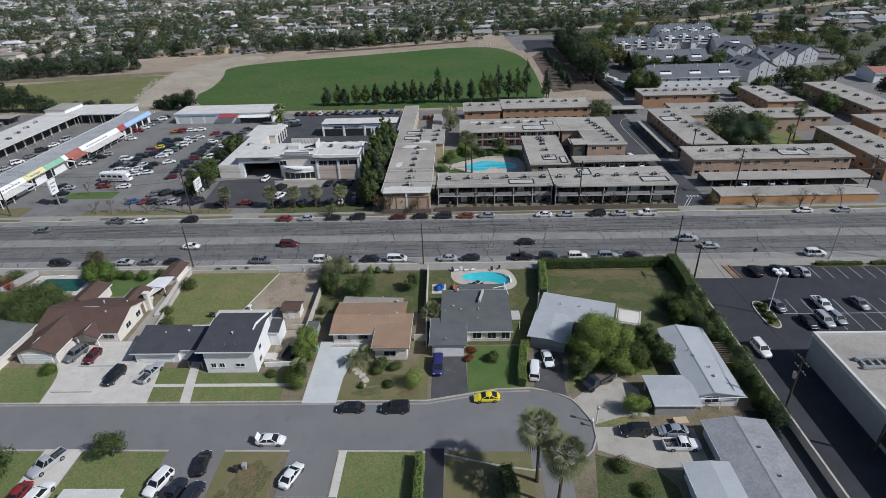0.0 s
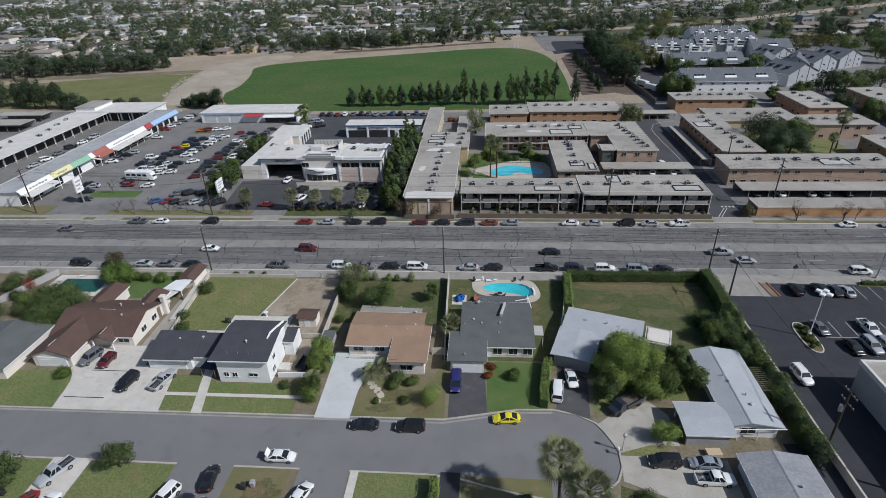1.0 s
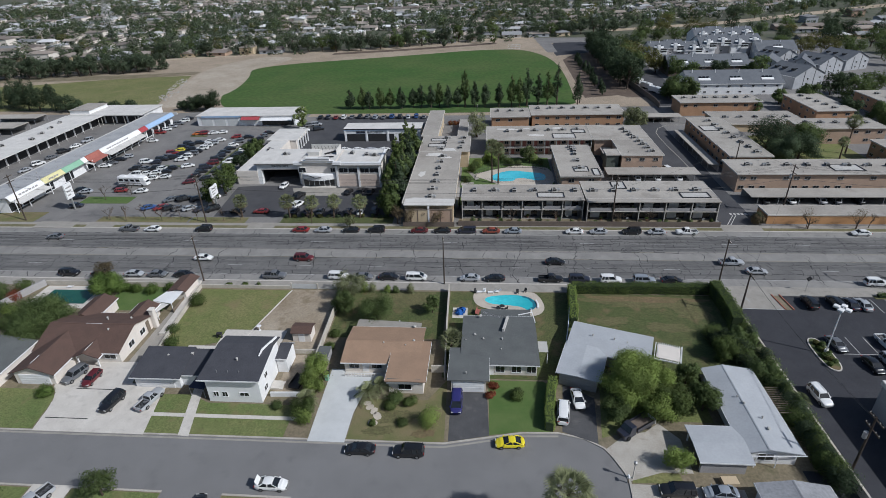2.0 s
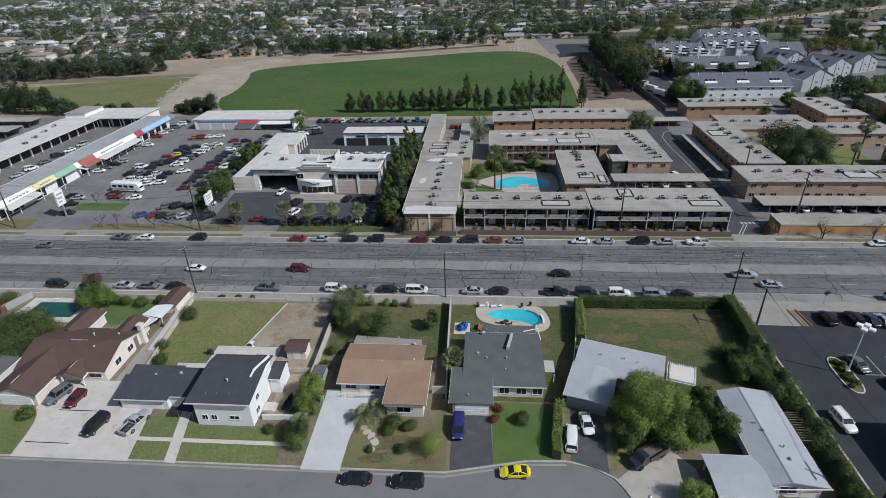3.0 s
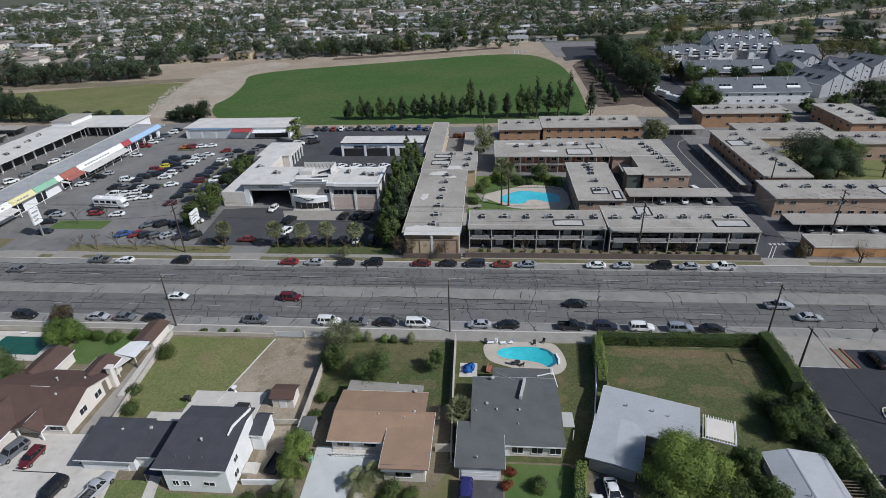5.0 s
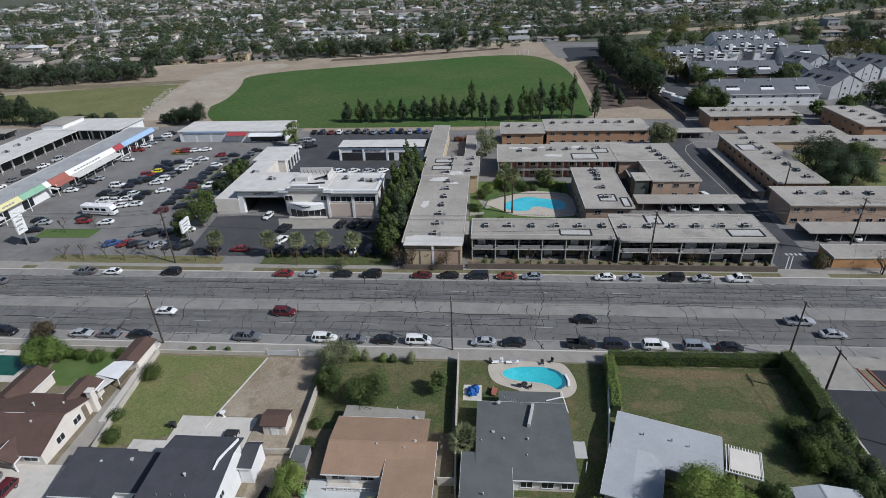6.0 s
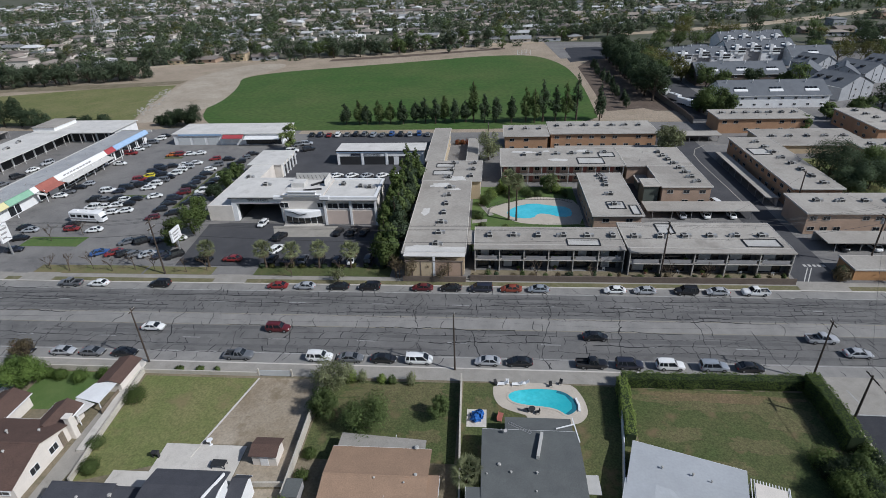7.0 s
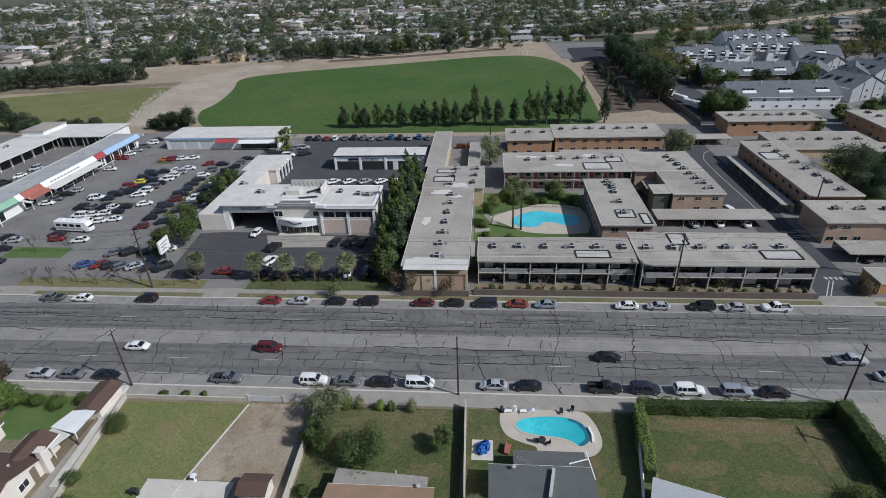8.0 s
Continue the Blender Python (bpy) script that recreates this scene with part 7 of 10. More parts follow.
part("parapet", Shape().box(58.2, 110.2, -31.8, -31.4, 5.3, 6.1).box(58.2, 58.6, -100, -31.8, 5.3, 6.1), WHITE_ROOF, big, "pale parapet coping")
part("roof_duct", Shape().beam((60.5, -37.5, 6.0), (74, -36.8, 6.0), 0.5, 0.6).beam((60.5, -39.2, 6.0), (74, -38.6, 6.0), 0.35, 0.4), METAL, big)
for i in range(12):
    part("roof_bracket", kept("rbr", lambda: Shape().box(-0.06, 0.06, -1.8, 0.6, 0, 0.45).mesh("roof_bracket", METAL)), METAL, big, at=pose(61 + 1.1 * i, -37.5, 5.6))
for x, y in ((66, -46), (70, -50), (64, -42.5), (74, -44)):
    ac_unit(x, y, 5.68, 30)
# flat dark sheets give the wall the look of shaded loading recesses
for yy in (-52.0, -60.0):
    part("loading_bay", Shape().box(58.3, 58.42, yy, yy + 4.4, 0.9, 4.2), DARK_METAL_AND_SHADE, big, "dark flat sheet painted as a shaded loading bay")
setting("retaining_wall", Shape().box(49.95, 50.2, -140, -11.0, 0, 1.7), BLOCK, "pale block wall between gardens and the alley", "wall")

# ---- poles and wires ----
units(PLAN, PLAN)
def lamp_pole(x, y, arm, h=9.6):
    c = thing("street_lamp", "pale metal street lamp with a curved arm", "street lamp", "street lamps", pose(x, y, 0.1))
    part("pole", Shape().tube([(0, 0, 0), (0, 0, h * 0.5), (0, 0, h)], [0.14, 0.11, 0.08], 8), METAL, c)
    part("arm", Shape().tube([(0, 0, h - 0.1), (0, arm * 0.5, h + 0.35), (0, arm, h + 0.4)], [0.06, 0.05, 0.045], 6), METAL, c)
    part("lamp_head", Shape().bevel_box(-0.14, 0.14, arm - 0.1 if arm > 0 else arm - 0.6, arm + 0.6 if arm > 0 else arm + 0.1, h + 0.3, h + 0.48, 0.05), METAL, c)
    part("base", Shape().bevel_box(-0.2, 0.2, -0.2, 0.2, 0, 0.5, 0.05), CONCRETE, c)


lamp_pole(80.2, -0.6, 1.8, 7.6)


def bars(thing_, x, y0, y1, z, n):
    w = (y1 - y0) / n
    for i in range(n):
        part("lettering_bar", Shape().box(x, x + 0.04, y0 + w * i, y0 + w * (i + 0.7), z, z + 0.8), GREY_WALL, thing_, "grey lettering bar")


units()
bars(st, -109.35, 68, 80, 3.95, 9), bars(st, -109.35, 31, 38, 3.95, 6), bars(st, -109.35, 42, 46, 3.95, 4)
units(PLAN, PLAN)


def utility_pole(x, y, h=11.5, arms=2, turn=0):
    c = thing("utility_pole", "tall dark wooden utility pole with crossarms", "utility pole", "utility poles", pose(x, y, 0.05, 0, 0, turn))
    part("pole", Shape().tube([(0, 0, 0), (0, 0, h * 0.5), (0, 0, h)], [0.17, 0.15, 0.11], 8), POLE_WOOD, c)
    for i in range(arms):
        a = part("crossarm", Shape().box(-0.06, 0.06, -1.25, 1.25, -0.07, 0.07), POLE_WOOD, c, at=pose(0.12, 0, h - 0.45 - 1.4 * i))
        for yy in (-1.15, -0.6, 0.6, 1.15):
            part("insulator", kept("insul", lambda: Shape().tube([(0, 0, 0.07), (0, 0, 0.14), (0, 0, 0.24)], [0.03, 0.06, 0.035], 6).mesh("insulator", CONCRETE)), CONCRETE, a, at=pose(0, yy, 0))
    if arms > 1:
        part("transformer", Shape().tube([(-0.36, 0, h - 3.2), (-0.36, 0, h - 3.1), (-0.36, 0, h - 2.2)], [0.2, 0.25, 0.25], 10), METAL, c)
    return c


def street_pole(x, y, h=9.9):
    """A plain dark pole with one short crossarm, set square to the road."""
    at = pose(x, y, 0.1)
    if "street pole" in MODELS:
        return copy_thing(MODELS["street pole"], placed(at))
    c = thing("utility_pole", "slim dark wooden pole with a short crossarm at the kerb", "utility pole", "poles at the near kerb", at)
    part("pole", Shape().tube([(0, 0, 0), (0, 0, h * 0.5), (0, 0, h)], [0.15, 0.125, 0.09], 8), POLE_WOOD, c)
    a = part("crossarm", Shape().box(-0.05, 0.05, -0.75, 0.75, -0.06, 0.06), POLE_WOOD, c, at=pose(0.1, 0, h - 0.4))
    for yy in (-0.68, -0.25, 0.25, 0.68):
        part("insulator", kept("insul", lambda: Shape().tube([(0, 0, 0.07), (0, 0, 0.14), (0, 0, 0.24)], [0.03, 0.06, 0.035], 6).mesh("insulator", CONCRETE)), CONCRETE, a, at=pose(0, yy, 0))
    MODELS["street pole"] = c
    return c


NP = [(-105.5, 26.2), (-59.0, 25.6), (36.0, 25.2), (75.5, 31.5), (125, 26)]
for x, y in NP:
    utility_pole(x, y, 12.0)
utility_pole(50.6, -9.0, 8.2, 1), utility_pole(50.8, -41.0, 9.0, 2), utility_pole(74.2, 56.8, 9.5, 1), utility_pole(57.4, -48.5, 9.5, 2), utility_pole(4.4, 100.4, 9.0, 1), utility_pole(45.0, 137, 9, 1), utility_pole(106, 29.5, 10.5, 2)
SP = [(-95.5, -0.55), (-47.3, -0.55), (0.0, -0.55), (50.0, -0.55), (91.5, -0.55)]
for x, y in SP:
    street_pole(x, y)


def wire(name, p, q, sag, r=0.017):
    pts = [Vector(p).lerp(Vector(q), i / 14) - Vector((0, 0, sag * 4 * (i / 14) * (1 - i / 14))) for i in range(15)]
    tagged(part(name, Shape().tube(pts, [r] * 15, 4), DARK_METAL_AND_SHADE), "thin dark overhead cable between poles", "cable", "overhead cables")


for a, b in zip(NP, NP[1:]):
    for dy in (-1.15, -0.6, 0.6, 1.15):
        wire("overhead_cable", (a[0], a[1] + dy, 11.85), (b[0], b[1] + dy, 11.85), 1.3)
    wire("overhead_cable", (a[0], a[1], 9.0), (b[0], b[1], 9.0), 1.4, 0.03)
for a, b in zip(SP, SP[1:]):
    for dy in (-0.68, 0.68):
        wire("overhead_cable", (a[0] + 0.1, a[1] + dy, 9.7), (b[0] + 0.1, b[1] + dy, 9.7), 0.9, 0.009)
for dy in (-1.0, 1.0):
    wire("overhead_cable", (50.6, -9.0 + dy, 8.0), (50.8, -41.0 + dy, 8.7), 0.8)
wire("overhead_cable", (50.6, -9.0, 7.6), (75.5, 31.5, 10.0), 1.0), wire("overhead_cable", (75.5, 31.5, 11.5), (74.2, 56.8, 9.2), 0.6), wire("overhead_cable", (36, 25.2, 9.0), (74.2, 56.8, 8.6), 1.2)

# ---- signs ----
def pylon_sign(x, y, h, w, sh_, label, m):
    c = thing("pylon_sign", label, "sign", at=pose(x, y, G))
    part("post", Shape().box(-0.15, 0.15, -0.15, 0.15, 0, h), METAL, c)
    part("panel", Shape().bevel_box(-0.22, 0.22, -w / 2, w / 2, h - sh_, h, 0.05), m, c)
    for i in range(3):
        part("lettering_bar", Shape().box(0.22, 0.24, -w * 0.38, w * (0.36 - 0.15 * i), h - sh_ * (0.3 + 0.25 * i), h - sh_ * (0.2 + 0.25 * i)), GREY_WALL, c, "grey lettering bar")


pylon_sign(-59.4, 33.0, 6.4, 3.4, 2.6, "white pylon sign between trees", WHITE)
pylon_sign(-97.2, 32.8, 7.0, 2.6, 3.8, "tall white multi-panel pylon sign", WHITE)
sgn = thing("road_sign", "dark diamond-shaped road sign seen from behind", "sign", at=pose(65.0, -1.2, G))
part("post", Shape().tube([(0, 0, 0), (0, 0, 2.8)], [0.035, 0.035], 6), METAL, sgn)
part("plate", Shape().loft([[(0, -0.03, 1.95), (0.55, -0.03, 2.5), (0, -0.03, 3.05), (-0.55, -0.03, 2.5)], [(0, 0.0, 1.95), (0.55, 0, 2.5), (0, 0, 3.05), (-0.55, 0, 2.5)]]), DARK_METAL_AND_SHADE, sgn)
lot_lamp = thing("parking_lot_lamp", "tall white pole with four square lot lamps", "street lamp", at=pose(59.3, -18.9, 0.2))
part("pole", Shape().tube([(0, 0, 0.6), (0, 0, 8.2)], [0.1, 0.08], 8), WHITE, lot_lamp)
part("base", Shape().tube([(0, 0, 0), (0, 0, 0.7)], [0.3, 0.3], 12), CONCRETE, lot_lamp)
for i in range(4):
    part("lamp_head", kept("lhead", lambda: Shape().bevel_box(0.35, 1.15, -0.38, 0.38, 8.1, 8.4, 0.06).beam((0, 0, 8.15), (0.4, 0, 8.25), 0.08).mesh("lamp_head", WHITE)), WHITE, lot_lamp, at=pose(0, 0, 0, 0, 0, 45 + 90 * i))
# A plain kerb post; the lamp head on it is made up.
cl = thing("garden_lamp_post", "short grey kerb post with an added lamp head", "lamp post", at=pose(25.3, -43.0, 0.1))
part("pole", Shape().tube([(0, 0, 0), (0, 0, 2.3)], [0.09, 0.06], 8), CONCRETE, cl)
part("lamp_head", Shape().tube([(0, 0, 2.3), (0, 0, 2.4), (0, 0, 2.75), (0, 0, 2.85)], [0.1, 0.2, 0.22, 0.05], 10), METAL, cl)
units()


# ---- walls, fences, hedges ----
def wall_run(name, pts, h, t, m, label, category="wall"):
    return setting(name, strip(pts, t, 0.0, G + h), m, label, category)


wall_run("garden_wall", [(-46.6, -3.0), (-29.0, -3.0)], 0.8, 0.2, BLOCK, "low cream block wall along the pavement")
wall_run("garden_wall", [(-46.6, -3.0), (-45.6, -14), (-44.6, -22.5)], 1.0, 0.22, BLOCK, "cream block wall between two gardens")
wall_run("garden_wall", [(-48.0, -1.0), (-47.0, -10), (-46.4, -18)], 0.5, 1.0, CONCRETE, "raised concrete path beside the garden wall")
wall_run("garden_wall", [(-18.7, -3.0), (-18.6, -12), (-18.3, -23.5)], 1.6, 0.2, BLOCK, "cream block wall beside the tan-roofed house")
wall_run("garden_wall", [(-26.0, -22.0), (-18.6, -21.6)], 0.9, 0.18, BLOCK, "low block wall with gate behind the shed")
wall_run("garden_wall", [(-22.8, -31.4), (-17.6, -31.2)], 1.0, 0.18, WHITE, "low white wall beside the white house")
wall_run("garden_wall", [(1.1, -3.0), (1.4, -14), (1.9, -27.0)], 1.8, 0.2, BLOCK, "tall cream block wall beside the pool garden")
wall_run("garden_wall", [(-0.2, -25.4), (2.1, -25.3)], 1.6, 0.15, BLOCK, "cream wall joining house and boundary")
wall_run("garden_wall", [(-78, -2.9), (-49, -2.9)], 1.2, 0.2, BLOCK, "cream block wall behind the shrubs")
wall_run("garden_wall", [(19.2, -27.2), (19.8, -22), (21.4, -14), (22.2, -9)], 1.7, 0.12, WHITE, "white fence beside the pale-roofed house")
wall_run("garden_wall", [(-82.5, -14), (-78.2, -3.0)], 1.6, 0.3, GREY_WALL, "grey block wall beside the green pool")
wall_run("garden_edge", [(-28.6, -3.6), (-32.0, -18.2)], 0.08, 0.25, CONCRETE, "thin concrete edging of the back lawn", "kerb")

gate = thing("driveway_gate", "pale metal panel gate across the rear drive", "gate", at=pose(-26.3, -3.0, G))
part("gate_panel", Shape().box(-2.4, 2.4, -0.03, 0.03, 0.1, 1.3), CONCRETE_NEW, gate)
for xx in (-2.5, 2.5):
    part("post", Shape().box(xx - 0.1, xx + 0.1, -0.1, 0.1, 0, 1.6), BLOCK, gate)


def leaves(name, pts, size, seed, up=0.35, jitter=0.35):
    """Two-triangle leaf clumps at pts; pts: n x 3 array with outward directions in columns 3 to 5."""
    rg = np.random.default_rng(seed)
    n = len(pts)
    c = pts[:, :3]
    nrm = pts[:, 3:6] + rg.normal(0, jitter, (n, 3)) + np.array((0, 0, up))
    nrm /= np.linalg.norm(nrm, axis=1)[:, None] + 1e-6
    t = np.cross(nrm, rg.normal(0, 1, (n, 3)))
    t /= np.linalg.norm(t, axis=1)[:, None] + 1e-6
    b = np.cross(nrm, t)
    s = size * rg.uniform(0.6, 1.35, (n, 1))
    bend = nrm * s * 0.25
    v = np.stack([c - t * s * 0.5, c - b * s * 0.32 + bend * 0.4, c + t * s * 0.5 - bend, c + b * s * 0.32 + bend * 0.4], axis=1).reshape(-1, 3)
    f = np.arange(4 * n).reshape(-1, 4)
    sh2 = Shape()
    sh2.v, sh2.f = v.tolist(), f.tolist()
    # leaves are shaded by the side of the clump on which they grow
    soft = pts[:, 3:6] * 1.0 + nrm * 0.45 + np.array((0, 0, 0.25))
    soft /= np.linalg.norm(soft, axis=1)[:, None] + 1e-6
    sh2.n = np.repeat(soft, 4, axis=0).tolist()
    return sh2


def cloud(blobs, n, seed, shell=0.45):
    """n points spread through balls (x, y, z, r, squash), most near their skins."""
    rg = np.random.default_rng(seed)
    w = np.array([b[3] ** 2 for b in blobs])
    pick = rg.choice(len(blobs), n, p=w / w.sum())
    B = np.array([b if len(b) == 5 else (*b, 1.0) for b in blobs])[pick]
    d = rg.normal(0, 1, (n, 3))
    d /= np.linalg.norm(d, axis=1)[:, None]
    r = B[:, 3:4] * (1 - shell * rg.random((n, 1)) ** 1.6) * (0.86 + 0.42 * rg.random((n, 1)) ** 1.8)
    p = B[:, :3] + d * r * np.concatenate([np.ones((n, 2)), B[:, 4:5]], axis=1)
    return np.concatenate([p, d], axis=1)


def crown_blobs(seed, h, r, base, n=11, squash=0.8, small=1.0):
    rg = random.Random(seed)
    out = [(0, 0, base + (h - base) * 0.5, r * 0.62, squash)]
    for i in range(n):
        a = 2.4 * i + rg.uniform(-0.4, 0.4)
        u = rg.uniform(0.12, 0.95)
        rr = r * (0.35 + 0.4 * math.sin(math.pi * min(1, u * 0.9 + 0.1))) * rg.uniform(0.6, 1.1)
        out.append((rr * math.cos(a), rr * math.sin(a), base + (h - base) * u, r * rg.uniform(0.26, 0.46) * small, squash))
    return out


def tree(label, x, y, h, r, seed, leaf_mat=LEAF, n=1700, size=0.42, base=None, z=G, group="trees", name="tree", bare=False):
    base = h * 0.28 if base is None else base
    c = thing(name, label, "tree", group, pose(x, y, z))
    rg = random.Random(seed)
    blobs = crown_blobs(seed, h, r, base, 42 if r > 5 and y < 0 else 15, small=0.62 if r > 5 and y < 0 else 1.0)
    n, size = (int(n * 3.0), size * 0.68) if y < 90 else (int(n * 1.9), size * 0.86)
    tr = Shape().tube([(0, 0, -0.1), (0.06 * h * rg.uniform(-1, 1), 0.04 * h * rg.uniform(-1, 1), h * 0.3), (0, 0, h * 0.62)], [0.035 * h, 0.026 * h, 0.012 * h], 7)
    for b in blobs[1:7]:
        tr.tube([(0, 0, h * 0.22), (b[0] * 0.5, b[1] * 0.5, (h * 0.22 + b[2]) / 2), b[:3]], [0.015 * h, 0.011 * h, 0.005 * h], 5)
    units(PLAN, PLAN)
    part("trunk", tr, BARK, c)
    crown = cloud(blobs, n, seed)
    crown[:, :3] += np.random.default_rng(seed + 5).normal(0, 0.05 * r, (n, 3))
    part("crown", leaves("crown", crown, size, seed), leaf_mat, c)
    units()
    return c


def shrub(label, x, y, r, h, seed, leaf_mat=LEAF_HEDGE, n=500, size=0.28, z=G, group="shrubs"):
    c = thing("shrub", label, "shrub", group, pose(x, y, z))
    rg = random.Random(seed)
    blobs = [(rg.uniform(-0.4, 0.4) * r, rg.uniform(-0.4, 0.4) * r, h * rg.uniform(0.35, 0.6), r * rg.uniform(0.5, 0.75), h / r * 0.75) for _ in range(6)]
    st_ = Shape()
    for b in blobs:
        st_.tube([(0, 0, 0), b[:3]], [0.05, 0.02], 5)
    units(PLAN, PLAN)
    part("stem", st_, BARK, c)
    part("foliage", leaves("foliage", cloud(blobs, int(n * 1.6), seed), size * 0.78, seed), leaf_mat, c)
    units()
    return c


def hedge(label, pts, width, h, seed, leaf_mat=LEAF_HEDGE, dens=40, size=0.24):
    c = thing("hedge", label, "hedge", at=pose(0, 0, G))
    rg = np.random.default_rng(seed)
    core, P = Shape(), []
    for (xa, ya), (xb, yb) in zip(pts, pts[1:]):
        core.add(strip([(xa, ya), (xb, yb)], width * 0.84, 0, h * 0.92).v, [(3, 2, 1, 0), (4, 5, 6, 7), (0, 1, 5, 4), (1, 2, 6, 5), (2, 3, 7, 6), (3, 0, 4, 7)])
        L = math.hypot(xb - xa, yb - ya)
        d = np.array(((xb - xa) / L, (yb - ya) / L))
        s = np.array((-d[1], d[0]))
        n = int(L * (width + 2 * h) * dens)
        u = rg.random(n) * L
        q = rg.random(n) * (width + 2 * h)
        lump = 0.12 * np.sin(u * 1.7 + seed) + 0.1 * np.sin(u * 0.6)
        side = np.where(q < h, -width / 2, np.where(q > h + width, width / 2, q - h - width / 2))
        zz = np.where(q < h, q, np.where(q > h + width, q - h - width, h)) + lump * (np.abs(side) < width) * 1.0
        out = np.stack([s[0] * np.sign(side) * (np.abs(side) > width * 0.49), s[1] * np.sign(side) * (np.abs(side) > width * 0.49), (np.abs(side) < width * 0.49) * 1.0], axis=1)
        xy = np.array((xa, ya)) + u[:, None] * d + (side + lump * 0.6)[:, None] * s
        P.append(np.concatenate([xy + rg.normal(0, 0.08, (n, 2)), np.maximum(zz, 0.05)[:, None] + rg.normal(0, 0.08, (n, 1)), out], axis=1))
    # a darker leaf colour on the core paints the hedge's inner shade
    part("inner_core", core, LEAF_DARK, c, "dark solid core standing for the shade inside")
    part("foliage", leaves("foliage", np.concatenate(P), size, seed), leaf_mat, c)
    return c


hedge("tall clipped green hedge along the pavement", [(23.4, -2.7), (48.2, -2.4)], 1.5, 2.1, 1)
hedge("tall clipped green hedge down the garden side", [(48.3, -2.4), (48.6, -8), (48.2, -13.5)], 1.8, 3.3, 2)
hedge("rough green hedge between the pool garden and lawn", [(23.2, -3.4), (22.8, -8.0), (22.3, -13.8)], 1.2, 2.7, 3, LEAF_LIGHT)
hedge("narrow green hedge between two front yards", [(16.2, -36.2), (16.7, -32), (17.5, -27.2)], 1.1, 1.9, 4, LEAF_LIGHT)
hedge("tall dark hedge beside the palms", [(12.6, -51.2), (13.4, -57)], 1.5, 2.2, 9, LEAF)
hedge("loose green hedge beside the near driveway", [(2.2, -49.0), (2.3, -60)], 0.9, 1.9, 5, LEAF_LIGHT)
for xa in (76.2, 86.6, 97.2):
    hedge("low clipped shrubs along the parking lot", [(xa, -3.0), (xa + 8.6, -3.0)], 0.9, 0.7, int(xa))


def palm_fronds(n, r, seed, droop=0.55, rise=1.35, fan=True, width=0.55):
    rg = random.Random(seed)
    s = Shape()
    for i in range(n):
        a = 2.39996 * i + rg.uniform(-0.15, 0.15)
        e = rise - (rise + droop) * (i / n) ** 1.1 + rg.uniform(-0.1, 0.1)
        d = Vector((math.cos(a) * math.cos(e), math.sin(a) * math.cos(e), math.sin(e)))
        side = Vector((-math.sin(a), math.cos(a), 0))
        up = side.cross(d) * -1
        L = r * rg.uniform(0.85, 1.1)
        if fan:
            hub = d * L * 0.5
            s.beam((0, 0, 0), hub, 0.05)
            for k in range(13):
                w = (k - 6) / 6 * 1.25
                tip = hub + (d * math.cos(w) + side * math.sin(w)) * L * 0.52 - Vector((0, 0, 0.16 * L * (0.4 + abs(w))))
                mid = hub + (d * math.cos(w) + side * math.sin(w)) * L * 0.28
                q = (side * math.cos(w) - d * math.sin(w)) * L * 0.024
                s.add([hub, mid + q, tip, mid - q], [(0, 1, 2, 3)])
        else:
            pts = [d * L * t + Vector((0, 0, -L * 0.55 * t * t)) for t in (0, 0.25, 0.5, 0.75, 1.0)]
            for p, q in zip(pts, pts[1:]):
                s.beam(p, q, 0.04)
            for k in range(1, 17):
                t = k / 17
                p = d * L * t + Vector((0, 0, -L * 0.55 * t * t))
                ll = L * 0.34 * math.sin(math.pi * (0.15 + 0.8 * t))
                for sg in (-1, 1):
                    tip = p + side * sg * ll + d * ll * 0.5 - Vector((0, 0, ll * 0.45))
                    s.add([p, p + d * 0.06, tip + d * 0.02, tip], [(0, 1, 2, 3)])
    return s


def palm(label, x, y, h, r, seed, fan=True, n=42, skirt=True, lean=0.3, z=G, group="palms"):
    c = thing("palm_tree", label, "palm tree", group, pose(x, y, z))
    rg = random.Random(seed)
    tx, ty = lean * rg.uniform(-1, 1), lean * rg.uniform(-1, 1)
    units(PLAN, PLAN)
    part("trunk", Shape().tube([(0, 0, -0.1), (tx * 0.2, ty * 0.2, h * 0.3), (tx * 0.6, ty * 0.6, h * 0.7), (tx, ty, h)], [0.26, 0.19, 0.17, 0.2], 9), BARK, c)
    part("crown", palm_fronds(n, r, seed, fan=fan), LEAF_PALM, c, at=pose(tx, ty, h))
    if skirt:
        part("dry_skirt", palm_fronds(n // 3, r * 0.8, seed + 9, droop=1.35, rise=-0.55, fan=fan), LEAF_PALM_DRY, c, "dry hanging palm leaves", at=pose(tx, ty, h - 0.1))
    units()
    return c


palm("tall fan palm beside the turning circle", 16.3, -52.2, 8.6, 2.9, 1, n=34)
palm("tall fan palm beside the turning circle", 18.2, -55.6, 8.0, 3.0, 2, n=34)
palm("fan palm in the apartment courtyard", 9.3, 51.0, 10.2, 2.3, 3), palm("fan palm in the apartment courtyard", 11.0, 50.6, 9.6, 2.3, 4)
palm("small palm in the courtyard lawn", 20.4, 67.0, 3.8, 2.4, 5, fan=False, n=22, skirt=False)
palm("low fan palm beside the block wall", 2.4, -20.4, 2.0, 2.3, 6, n=30, skirt=False)
palm("feathery palm in the front garden", -8.6, -31.0, 1.4, 2.1, 7, fan=False, n=22, skirt=False), palm("feathery palm in the front garden", -7.0, -30.2, 1.6, 1.9, 8, fan=False, n=20, skirt=False)
palm("small palm beside the concrete driveway", -16.8, -33.4, 2.0, 2.0, 9, fan=False, n=22, skirt=False)
